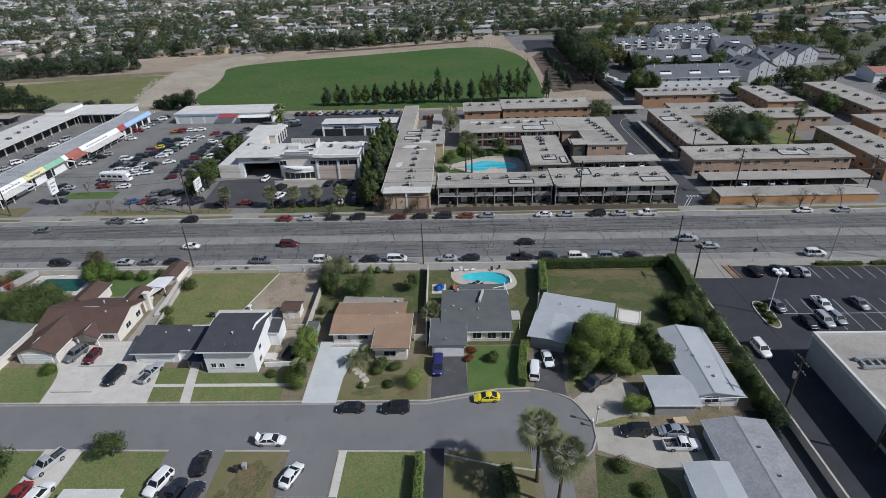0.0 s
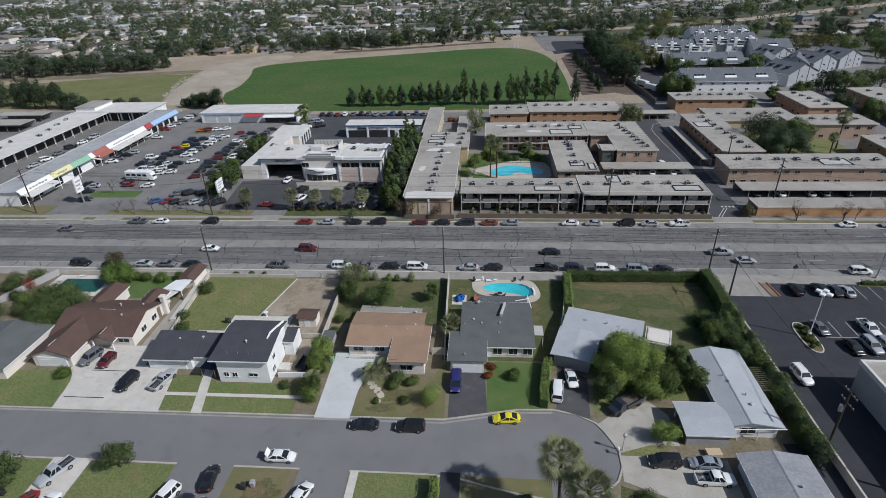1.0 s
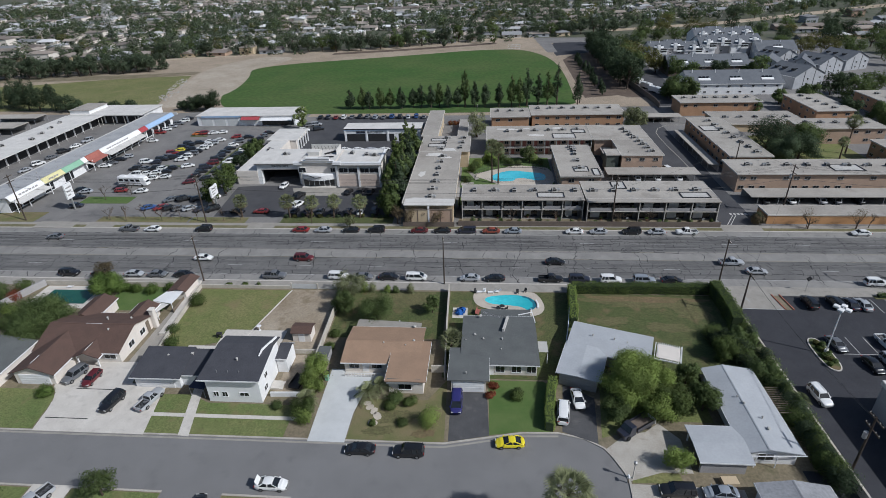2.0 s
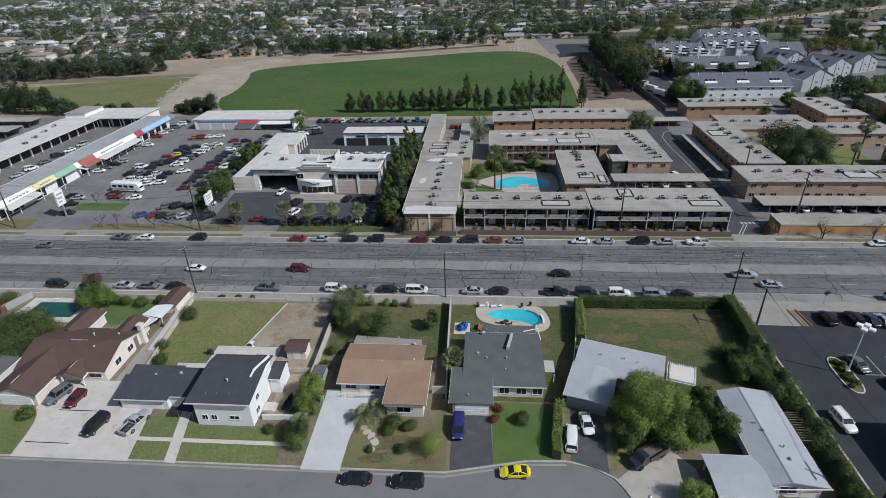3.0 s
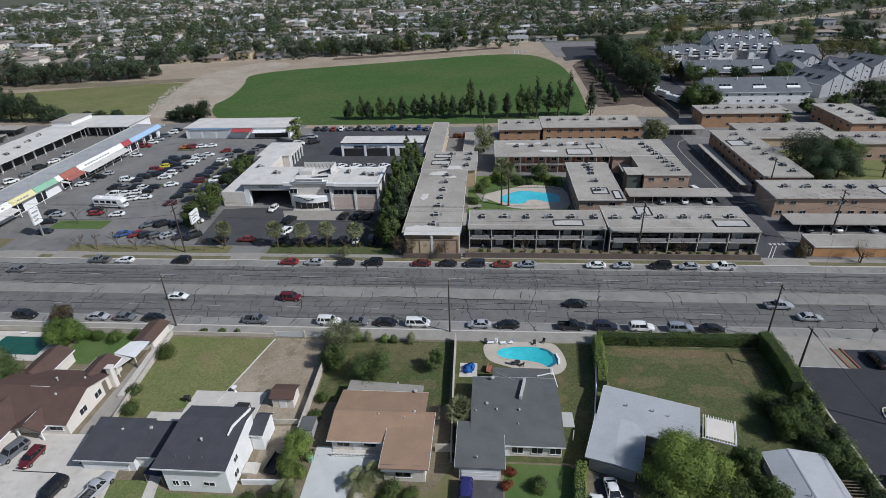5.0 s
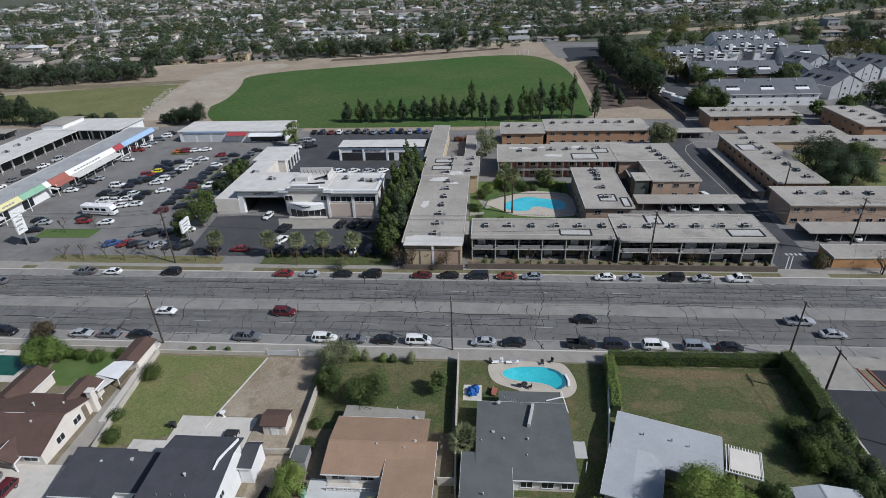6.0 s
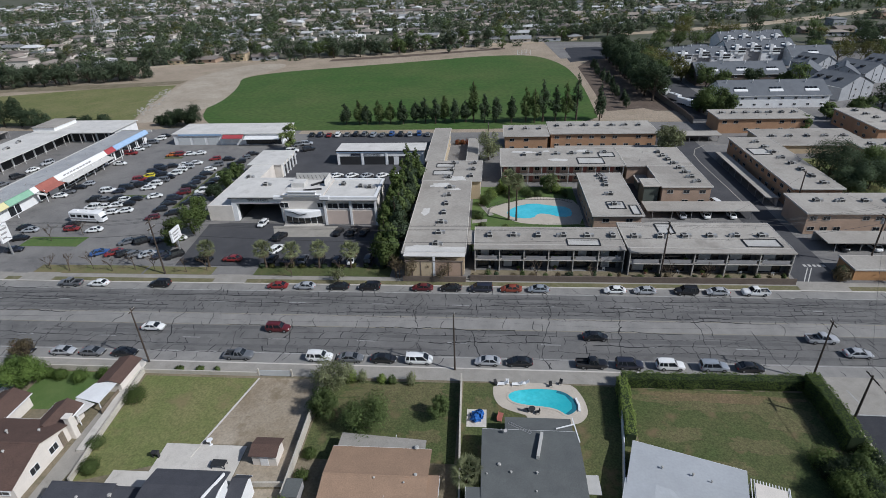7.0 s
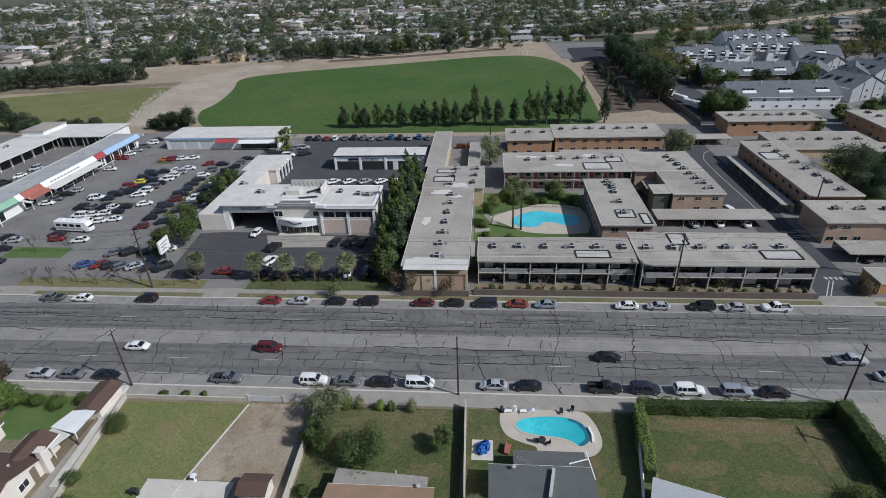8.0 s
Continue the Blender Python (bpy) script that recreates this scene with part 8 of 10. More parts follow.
for i, x in enumerate((-51.3, -39.4, -33.9, -28.6, -22.2)):
    palm("young fan palm before the showroom", x, 28.6, 4.0, 2.2, 20 + i, n=34)
palm("tall fan palm among apartment blocks", 112.5, 74.0, 9.5, 2.6, 31), palm("tall fan palm by the apartments", 108.5, 69.5, 5.0, 1.8, 32)
palm("palm standing near the red-roofed building", 163, 140, 9, 3.0, 33)

# near trees and shrubs
tree("large spreading light green tree in the yard", 28.4, -29.0, 6.0, 5.1, 11, LEAF_LIGHT, 11000, 0.3, base=0.8)
tree("bushy green tree beside the large spreading tree", 32.8, -32.0, 3.8, 2.7, 47, LEAF_HEDGE, 2400, 0.34, base=0.4), tree("dark green tree at the corner of the pale-roofed house", 36.4, -26.4, 3.6, 2.0, 48, LEAF, 1500, 0.34, base=0.4)
tree("dark green tree behind the pale-roofed house", 37.0, -31.6, 4.2, 2.2, 12, LEAF, 1500, 0.34)
tree("round green tree in the front yard", 30.8, -41.2, 2.6, 1.8, 13, LEAF_LIGHT, 1500, 0.24, base=0.3)
tree("thick dark shrubby tree beside the driveway", 25.0, -33.6, 3.2, 2.0, 14, LEAF, 1500, 0.32, base=0.4)
tree("leafy tree by the parked truck", 30.2, -33.8, 3.6, 2.4, 15, LEAF_LIGHT, 1700, 0.32, base=0.4)
tree("small street tree leaning over the kerb", -37.2, -48.4, 3.6, 1.9, 16, LEAF, 900, 0.3, base=1.2)
tree("dark tree in the near front yard", -50.2, -52.0, 4.4, 2.6, 17, LEAF, 1500, 0.34)
tree("broad dark tree on the back lawn", -10.6, -12.6, 4.6, 3.4, 18, LEAF, 2200, 0.3, base=0.5)
tree("small tree on the back lawn", -1.4, -10.0, 3.2, 1.5, 19, LEAF, 900, 0.3)
tree("sprawling pale tree over the garden wall", -17.0, -5.5, 4.6, 2.9, 20, LEAF_PALM, 1300, 0.34)
tree("green tree by the garden wall", -16.9, -10.4, 4.0, 2.1, 21, LEAF, 1700, 0.32, base=0.5)
tree("large dark green tree beside the brown-roofed house", -67.6, -17.8, 5.2, 6.0, 22, LEAF, 9000, 0.32, base=0.5)
tree("green tree behind the brown-roofed house", -63.2, -6.4, 4.6, 3.3, 23, LEAF_FRESH, 3600, 0.34, base=0.5)
tree("bare brownish tree near the pavement", -66.0, -1.8, 4.4, 2.0, 24, LEAF_PALM_DRY, 700, 0.3)
FRONT_SHRUBS = ((-58.4, -4.8, 1.3, 1.8), (-55.2, -5.2, 1.5, 2.0), (-51.8, -4.4, 1.3, 1.7), (-60.2, -4.6, 1.1, 1.5), (-44.4, -8.6, 1.9, 1.9), (-43.2, -20.6, 1.5, 1.7),
                (-45.0, -17.0, 1.2, 1.3), (-56.4, -32.4, 1.4, 1.5), (-17.6, -26.6, 1.6, 3.4), (-17.2, -29.4, 1.7, 3.6), (-16.8, -35.6, 1.5, 2.4), (0.7, -35.6, 1.7, 2.9),
                (-4.6, -31.6, 1.5, 1.5), (-2.6, -32.2, 1.2, 1.2), (-5.2, -33.0, 1.1, 1.0))
GARDEN_SHRUBS = ((-3.2, -35.8, 0.9, 0.8), (-7.2, -35.9, 0.6, 0.6), (12.2, -30.6, 1.0, 1.4), (12.4, -29.6, 0.9, 1.2), (9.0, -28.2, 0.9, 0.7), (8.6, -30.2, 0.8, 0.6),
                 (-21.2, -33.4, 0.9, 0.9), (-38.2, -2.2, 0.7, 0.8), (-41.5, -2.2, 0.8, 0.5), (-35.6, -2.2, 0.5, 0.8), (-16.8, -17.2, 1.0, 1.2), (-17.0, -20.2, 0.9, 1.1),
                 (26.6, -50.2, 1.4, 1.2), (28.5, -53.8, 1.3, 1.1))
for i, (x, y, r, h) in enumerate(FRONT_SHRUBS + GARDEN_SHRUBS):
    shrub("rounded green garden shrub", x, y, r, h, 60 + i, FLOWER if i in (19, 20) else (LEAF_LIGHT if i in (8, 9, 10, 11) else LEAF_FRESH if i < 4 or i == 7 else (LEAF_HEDGE if i % 3 else LEAF)), int(950 * r), 0.2)
rg4 = random.Random(44)
for i in range(40):
    u = i / 39
    x, y = 44.5 + 4.2 * min(1, u * 2.2) + rg4.uniform(-1.6, 1.2), -15.5 - 27.5 * u + rg4.uniform(-0.8, 0.8)
    shrub("overgrown green shrub along the boundary wall", min(x, 48.3), y, rg4.uniform(1.2, 2.1), rg4.uniform(1.8, 3.2), 100 + i, rg4.choice((LEAF, LEAF_HEDGE, LEAF_DARK, LEAF_HEDGE)), 1300, 0.26, group="boundary shrubs")
palm("feathery palm in the boundary planting", 48.6, -21.5, 1.8, 2.2, 41, fan=False, n=24, skirt=False), palm("feathery palm in the boundary planting", 49.4, -30.5, 1.6, 2.0, 42, fan=False, n=22, skirt=False)
tree("leafy tree over the boundary hedge", 43.6, -20.6, 3.2, 2.2, 43, LEAF_HEDGE, 1600, 0.34, base=0.4), tree("leafy tree over the boundary hedge", 46.8, -17.6, 3.2, 2.0, 44, LEAF, 1500, 0.34, base=0.4)

tree("feathery light green tree beside the driveway", -17.0, -27.2, 3.8, 1.9, 51, LEAF_LIGHT, 1500, 0.28, base=0.3), tree("feathery light green tree beside the driveway", -16.9, -30.4, 3.6, 1.8, 52, LEAF_LIGHT, 1400, 0.28, base=0.3)
tree("dense green tree beside the driveway", -16.9, -34.8, 2.8, 1.9, 53, LEAF_HEDGE, 1500, 0.26, base=0.2)
for i in range(4):
    shrub("magenta flowering hedge at the end of the drive", -5.4 + 1.7 * i, 107.4, 1.2, 1.6, 580 + i, FLOWER, 600, 0.26, group="flowering hedge")
for i, (x, y, r, h) in enumerate(((3.0, 44, 1.2, 1.4), (4.6, 62.5, 1.6, 2.2), (13.6, 66.8, 1.5, 2.4), (7.6, 68.6, 1.4, 1.6), (17.0, 64.8, 1.3, 1.6), (23.4, 64.6, 1.2, 2.0), (3.4, 47.0, 1.0, 1.2))):
    shrub("green courtyard shrub between the apartments", x, y, r, h, 170 + i, LEAF, 700, 0.26, group="courtyard shrubs")
# trees across the road
SHOWROOM_TREES = ((-62.4, 36.8, 6.6, 2.6, LEAF_HEDGE), (-61.6, 43.0, 7.0, 3.4, LEAF_HEDGE))
LOT_TREES = ((-63.4, 50.0, 5.6, 2.6, LEAF_HEDGE), (-65.0, 62, 5.0, 2.4, LEAF_DARK), (-65.4, 70, 5.2, 2.5, LEAF), (-65.8, 77.5, 4.6, 2.2, LEAF), (4.6, 92.5, 8.2, 3.8, LEAF_PALM), (56.0, 94.0, 8.4, 4.2, LEAF_PALM),
             (90.0, 74.0, 9.4, 6.4, LEAF_PINE), (97.0, 69.5, 8.6, 5.6, LEAF_PINE), (89.5, 64.5, 7.4, 4.4, LEAF_PINE), (101, 76, 8, 4.8, LEAF), (-106, 131.5, 7.0, 4.8, LEAF_DARK), (-113, 133, 6.0, 4.0, LEAF_DARK),
             (-119, 134, 3.4, 2.8, LEAF_DARK))
BLOCK_TREES = ((-58.6, 103.0, 8.6, 2.8, LEAF_PALM_GREEN), (19.5, 68.2, 4.6, 2.4, LEAF), (9.0, 66.5, 4.0, 2.4, LEAF_LIGHT), (139.5, 104, 6.5, 4.4, LEAF), (133, 112, 7.0, 4.2, LEAF_DARK), (128.5, 130, 7.5, 4.5, LEAF),
               (150, 137, 9, 5.5, LEAF), (172, 120, 9, 5, LEAF_DARK), (104.5, 118, 5, 2.4, LEAF), (86.0, 134, 8.0, 4.0, LEAF), (82, 142, 9.0, 4.4, LEAF))
for i, (x, y, h, r, lm) in enumerate(SHOWROOM_TREES + LOT_TREES + BLOCK_TREES):
    tree("leafy green tree across the road", x, y, h, r, 200 + i, lm, 1100 if r < 4 else 2800, 0.5, base=h * 0.12, group="trees across the road")


def bare_tree(label, x, y, h, seed, group="bare trees"):
    c = thing("bare_tree", label, "tree", group, pose(x, y, G))
    rg = random.Random(seed)
    units(PLAN, PLAN)
    s = Shape()

    def grow(p, d, L, r, k):
        q = p + d * L
        s.tube([p, q], [r, r * 0.65], 4)
        if k:
            for _ in range(3 if k > 1 else 4):
                e = (d + Vector((rg.uniform(-0.8, 0.8), rg.uniform(-0.8, 0.8), rg.uniform(-0.15, 0.5)))).normalized()
                grow(p.lerp(q, rg.uniform(0.6, 1.0)), e, L * rg.uniform(0.55, 0.8), r * 0.6, k - 1)
    grow(Vector((0, 0, -0.1)), Vector((rg.uniform(-0.1, 0.1), rg.uniform(-0.1, 0.1), 1)).normalized(), h * 0.36, 0.09, 4)
    part("trunk", s, BARK, c)
    units()
    return c


for i, (x, y) in enumerate(((-12, 25.0), (-6.5, 24.8), (13.5, 24.8), (24, 24.8), (38, 24.6), (44, 24.8), (77.5, 24.4), (90.5, 24.6), (97.5, 24.6), (-23, 25.2), (-87.5, 42.0), (-33, 25.0), (-84.0, 26.8), (-79.5, 26.2), (-75.0, 27.2), (-70.5, 26.4), (-66.0, 27.0), (-61.5, 26.4), (-55.0, 26.4), (-51.0, 27.0), (-93.0, 39.0))):
    bare_tree("leafless street tree with fine brown twigs", x, y, 4.4 + (i % 3) * 0.5, 300 + i)
for i, (x, y, h) in enumerate(((-9.6, 24.3, 4.6), (-3.4, 24.3, 4.2), (-12.6, 25.2, 5.0))):
    tree("thin street tree with sparse brown leaves", x, y, h, 1.7, 330 + i, LEAF_PALM_DRY, 260, 0.3, group="brown-leaved trees")
rgk = random.Random(63)
for i in range(13):
    shrub("low dark shrub in the strip before the showroom", -40.2 + 2.05 * i + rgk.uniform(-0.5, 0.5), 28.9 + rgk.uniform(-0.4, 0.2), rgk.uniform(0.5, 0.9), rgk.uniform(0.6, 1.1), 1200 + i, rgk.choice((LEAF_PINE, LEAF_DARK, LEAF_OLIVE)), 300, 0.26, group="shrubs before the showroom")
for i in range(26):
    shrub("small dark shrub below the balconies", 2.4 + 2.2 * i + rgk.uniform(-0.6, 0.6), 25.5 + rgk.uniform(-0.3, 0.6), rgk.uniform(0.5, 0.9), rgk.uniform(0.8, 1.7), 1230 + i, rgk.choice((LEAF_PINE, LEAF_DARK, LEAF, LEAF_PALM_DRY)), 280, 0.26, group="shrubs below the balconies")
shrub("broad dark red-brown bush at the mouth of the alley", 68.0, 26.6, 1.9, 2.4, 1262, LEAF_PALM_DRY, 700, 0.3), shrub("dark bush at the mouth of the alley", 68.4, 27.8, 1.4, 2.2, 1263, LEAF_DARK, 700, 0.3)
for i, x in enumerate((77.6, 87.6)):
    tree("thin street tree with sparse brown leaves", x, 24.0, 4.4, 2.2, 340 + i, LEAF_PALM_DRY, 170, 0.26, group="brown-leaved trees")
tree("small grey-green street tree on the verge", -23.4, 23.4, 3.2, 1.5, 1260, LEAF_PALM, 300, 0.3)
# row of slim conifers at the field's near edge
rg5 = random.Random(8)


def conifer(label, x, y, h, r, seed, lm=LEAF_PINE, n=900, group="conifers"):
    c = thing("conifer", label, "tree", group, pose(x, y, G))
    rg = random.Random(seed)
    units(PLAN, PLAN)
    part("trunk", Shape().tube([(0, 0, -0.1), (0.1, 0, h * 0.5), (0, 0.05, h * 0.95)], [0.022 * h, 0.015 * h, 0.004 * h], 6), BARK, c)
    blobs = []
    for i in range(16):
        u = i / 15
        rr = r * min(1, 0.55 + 2.2 * u) * (1 - u) ** 0.75 * rg.uniform(0.6, 1.05) + 0.25
        a = rg.uniform(0, 6.28)
        blobs.append((rr * 0.55 * math.cos(a), rr * 0.55 * math.sin(a), h * (0.24 + 0.73 * u), rr * 0.6, 1.25))
    part("crown", leaves("crown", cloud(blobs, int(n * 1.5), seed), 0.5, seed), lm, c)
    units()
    return c


for i, (x, h) in enumerate(((-47.5, 7), (-42.5, 8), (-39.6, 6.5), (-35.2, 8), (-31, 7.5), (-26.4, 8), (-21.8, 7), (-18.5, 8.5), (-14.6, 8.5), (-11.4, 9), (-7.8, 8), (-3.8, 7.5), (-1.0, 13.5), (3.0, 9.5), (7.0, 8.5), (12.5, 9), (17.6, 11.5), (20.6, 11),
                            (23.6, 14), (28.0, 12), (31.6, 12.5), (35.5, 15), (43.6, 12.0))):
    conifer("green conifer with a bare stem at the edge of the field", x, 132.6 + rg5.uniform(-1.2, 2.0), h * 1.12, 2.0 + h * 0.08, 400 + i, rg5.choice((LEAF_PINE, LEAF_PINE, LEAF)), 1000, group="conifers by the field")
# dense dark row beside the showroom
rgs = random.Random(77)
for i in range(18):
    conifer("dense green columnar tree beside the showroom", -16.2 + 1.9 * (i % 2) + rgs.uniform(-0.6, 0.6), 29.4 + 2.35 * i + rgs.uniform(-0.6, 0.6), rgs.uniform(9.2, 12.6) - (2.4 if i < 2 else 0) + (1.5 if i > 14 else 0), 2.5 if i % 3 else 3.1, 430 + i, (LEAF_HEDGE, LEAF, LEAF_HEDGE, LEAF_PINE)[i % 4], 1400, group="trees beside the showroom")

# planting round the green pool
rgp = random.Random(31)
for i, (x, y, r, h, lm) in enumerate(((-80.5, -8.0, 1.5, 2.0, FLOWER), (-84.6, -12.6, 1.6, 1.8, FLOWER), (-79.6, -12.4, 1.6, 2.2, LEAF), (-81.0, -5.0, 1.8, 2.4, LEAF_HEDGE), (-73.5, -12.6, 1.6, 2.2, LEAF), (-77.0, -13.4, 1.8, 2.4, LEAF_LIGHT),
                                      (-70.4, -12.6, 1.3, 1.9, LEAF_HEDGE), (-83.6, -9.0, 1.9, 2.4, LEAF), (-84.5, -6.5, 2.0, 2.6, LEAF), (-74.8, -17.0, 2.0, 2.6, LEAF), (-80.0, -17.5, 2.2, 2.8, LEAF_HEDGE),
                                      (-88, -10, 2.2, 2.8, LEAF), (-86, -16, 2.2, 2.8, LEAF_DARK), (-92, -5, 2.2, 2.8, LEAF))):
    shrub("leafy shrub in the garden with the green pool", x, y, r, h, 820 + i, lm, int(700 * r), 0.24, group="shrubs by the green pool")

for i, (x, y, r, h) in enumerate(((2.6, 52.0, 1.3, 1.6), (3.6, 59.5, 1.7, 2.4), (5.6, 63.4, 1.8, 2.6), (10.5, 64.2, 1.6, 2.2), (14.6, 64.6, 1.4, 2.0), (21.8, 66.6, 1.8, 2.8), (11.8, 69.6, 1.6, 2.6), (2.4, 41.0, 1.2, 1.8), (8.6, 46.4, 1.0, 1.2))):
    shrub("leafy courtyard shrub beside the pool fence", x, y, r, h, 860 + i, (LEAF, LEAF_HEDGE, LEAF_LIGHT)[i % 3], int(600 * r), 0.26, group="courtyard shrubs")
for i, (x, y, h, r, lm) in enumerate(((212, 258, 8, 5, LEAF), (224, 300, 8, 5, LEAF_DARK), (244, 275, 9, 5.5, LEAF), (200, 300, 8, 5, LEAF_OLIVE), (236, 318, 9, 5.5, LEAF_DARK), (190, 318, 8, 5, LEAF), (170, 288, 8, 5, LEAF), (254, 300, 9, 5, LEAF_DARK), (260, 260, 9, 5, LEAF), (248, 345, 9, 6, LEAF_DARK),
                                      (214, 335, 9, 6, LEAF), (182, 345, 9, 6, LEAF_DARK), (196, 262, 8, 5, LEAF_OLIVE), (232, 232, 8, 5, LEAF), (246, 222, 9, 5, LEAF_DARK), (155, 300, 8, 5, LEAF_OLIVE), (140, 302, 8, 5, LEAF), (128, 296, 8, 5, LEAF), (205, 404, 10, 6, LEAF_DARK), (225, 412, 10, 6, LEAF), (170, 392, 10, 6, LEAF_DARK), (150, 388, 10, 6, LEAF))):
    tree("leafy tree near the flood channel", x, y, h, r, 900 + i, lm, 420, 0.9, base=h * 0.15, group="trees near the flood channel")

for i in range(9):
    shrub("low dark green shrub in the parking island", 59.1 + (-0.45, 0.4, 0.0)[i % 3] + rgp.uniform(-0.15, 0.15), -21.6 + 0.62 * i, rgp.uniform(0.5, 0.75), rgp.uniform(0.5, 0.9), 1300 + i, (LEAF_HEDGE, LEAF, LEAF_OLIVE)[i % 3], 420, 0.22, z=0.24, group="shrubs in the parking island")
# growth leaning over the wall by the parking lot
for i in range(16):
    y = -12.5 - 1.9 * i + rgp.uniform(-0.6, 0.6)
    shrub("overgrown green shrub leaning over the boundary wall", 48.7 + rgp.uniform(-0.3, 0.4), y, rgp.uniform(0.9, 1.4), rgp.uniform(2.2, 3.2), 940 + i, (LEAF, LEAF_HEDGE, LEAF_PINE)[i % 3], 1100, 0.26, group="boundary shrubs")

for i, (x, r, h) in enumerate(((-13.4, 1.0, 2.0), (-10.2, 0.8, 1.5), (-8.8, 0.7, 1.3), (-6.0, 0.9, 1.9), (-14.8, 1.1, 2.3))):
    shrub("loose light green shrub behind the pavement", x, -3.7, r, h, 970 + i, (LEAF_PALM, LEAF_LIGHT, LEAF)[i % 3], 420, 0.24, group="shrubs behind the pavement")


# ---- things in the pool garden ----
POOL = [(7.3, -5.6), (8.4, -4.5), (11.1, -4.0), (14.2, -4.0), (16.1, -4.9), (17.0, -6.6), (16.8, -8.2), (15.3, -9.3), (14.3, -8.2), (12.8, -7.7), (10.2, -7.5), (8.1, -7.0)]
DECK_EDGE = [(5.7, -2.95), (5.5, -5.6), (6.4, -7.8), (9.0, -8.9), (10.2, -9.2), (10.0, -12.0), (12.0, -12.0), (12.6, -10.0), (16.2, -10.8), (18.1, -9.0), (18.1, -6.4), (17.0, -3.4), (15.6, -2.95)]
water_line = rounded(POOL, 3)
pad("pool_deck", rounded(DECK_EDGE, 2), G + 0.05, DECK, "pale pink concrete deck round the kidney pool")
setting("pool_coping", strip(water_line + water_line[:1], 0.3, 0.05, G + 0.09), DECK, "pale rounded coping of the kidney pool", "pool")
pad("pool_water", water_line, G + 0.065, WATER_DEEP, "bright turquoise kidney-shaped swimming pool", "water")
# dark band paints the shadow that the east pool edge casts on the water
setting("pool_tiles", strip(rounded([(14.4, -4.5), (15.6, -5.1), (16.4, -6.6), (16.3, -7.9), (15.3, -8.9)], 0), 0.55, 0.1, G + 0.07), mat("pool_shade_blue", (0.02, 0.12, 0.17), (0.03, 0.16, 0.21), 1.0, 6.0, rough=0.15, grain=0.1),
        "dark blue band painted as shade along the deep end", "pool")
setting("pool_steps", strip([(16.95, -8.3), (17.05, -7.2), (16.75, -5.9)], 0.3, 0.1, G + 0.35), WHITE, "white raised pool edge with rails", "pool")


def lounger(x, y, rot):
    c = thing("sun_lounger", "white plastic sun lounger on the pool deck", "lounger", "sun loungers", pose(x, y, G + 0.05, 0, 0, rot))
    units(1.0, 1.0)
    part("seat", Shape().bevel_box(-0.95, 0.35, -0.32, 0.32, 0.28, 0.36, 0.03), WHITE, c)
    part("backrest", Shape().slab((0.35, -0.32, 0.36), (0.95, -0.32, 0.75), (0.95, 0.32, 0.75), (0.35, 0.32, 0.36), 0.06), WHITE, c)
    for xx in (-0.85, 0.25):
        for yy in (-0.28, 0.28):
            part("leg", Shape().box(xx - 0.03, xx + 0.03, yy - 0.03, yy + 0.03, 0, 0.28), WHITE, c)
    units()


def chair(x, y, rot, m=DARK_METAL_AND_SHADE, word="dark metal"):
    c = thing("garden_chair", word + " garden chair beside the pool", "chair", "garden chairs", pose(x, y, G + 0.05, 0, 0, rot))
    units(1.0, 1.0)
    part("seat", Shape().bevel_box(-0.28, 0.28, -0.28, 0.28, 0.38, 0.44, 0.03), m, c)
    part("backrest", Shape().slab((-0.28, 0.26, 0.44), (0.28, 0.26, 0.44), (0.28, 0.4, 0.95), (-0.28, 0.4, 0.95), 0.05), m, c)
    for xx in (-0.24, 0.24):
        for yy in (-0.24, 0.24):
            part("leg", Shape().box(xx - 0.025, xx + 0.025, yy - 0.025, yy + 0.025, 0, 0.38), m, c)
    units()


def patio_table(x, y, z=G + 0.05):
    c = thing("garden_table", "round dark table on the pool deck", "table", at=pose(x, y, z))
    units(1.0, 1.0)
    part("tabletop", Shape().tube([(0, 0, 0.7), (0, 0, 0.75)], [0.55, 0.55], 16), DARK_METAL_AND_SHADE, c)
    part("pedestal", Shape().tube([(0, 0, 0), (0, 0, 0.05), (0, 0, 0.7)], [0.3, 0.05, 0.05], 8), DARK_METAL_AND_SHADE, c)
    units()


lounger(6.9, -3.5, 5), lounger(9.0, -3.5, 4), lounger(9.9, -3.3, 10)
chair(6.0, -3.5, 30), chair(10.0, -8.4, 100), chair(11.4, -8.8, -80), chair(15.0, -3.1, -30), chair(13.6, -3.6, 0), chair(7.6, -3.4, 0, WHITE, "white plastic")
patio_table(10.7, -8.5)
pad("sand_pit", rect(2.1, 4.7, -11.5, -8.4), G + 0.05, CONCRETE, "square pale concrete slab on the lawn", "slab")
cv = thing("covered_furniture", "bright blue tarpaulin heaped over garden furniture", "tarpaulin", at=pose(3.4, -9.9, G + 0.05))
part("cover", leaves("cover", cloud([(0, 0, 0.4, 0.7, 0.7), (0.4, 0.5, 0.4, 0.5, 0.8), (-0.3, -0.4, 0.35, 0.5, 0.8)], 260, 3, 0.1), 0.55, 3, up=0.1, jitter=0.1), CLOTH_BLUE, cv)
part("frame", Shape().box(-0.6, 0.6, -0.7, 0.7, 0, 0.55), CLOTH_BLUE, cv)
sw = thing("wooden_bench", "small red-brown wooden bench on the lawn", "bench", at=pose(6.5, -9.9, G, 0, 0, 78))
part("seat", Shape().bevel_box(-0.75, 0.75, -0.3, 0.3, 0.38, 0.46, 0.02), RUST_P, sw)
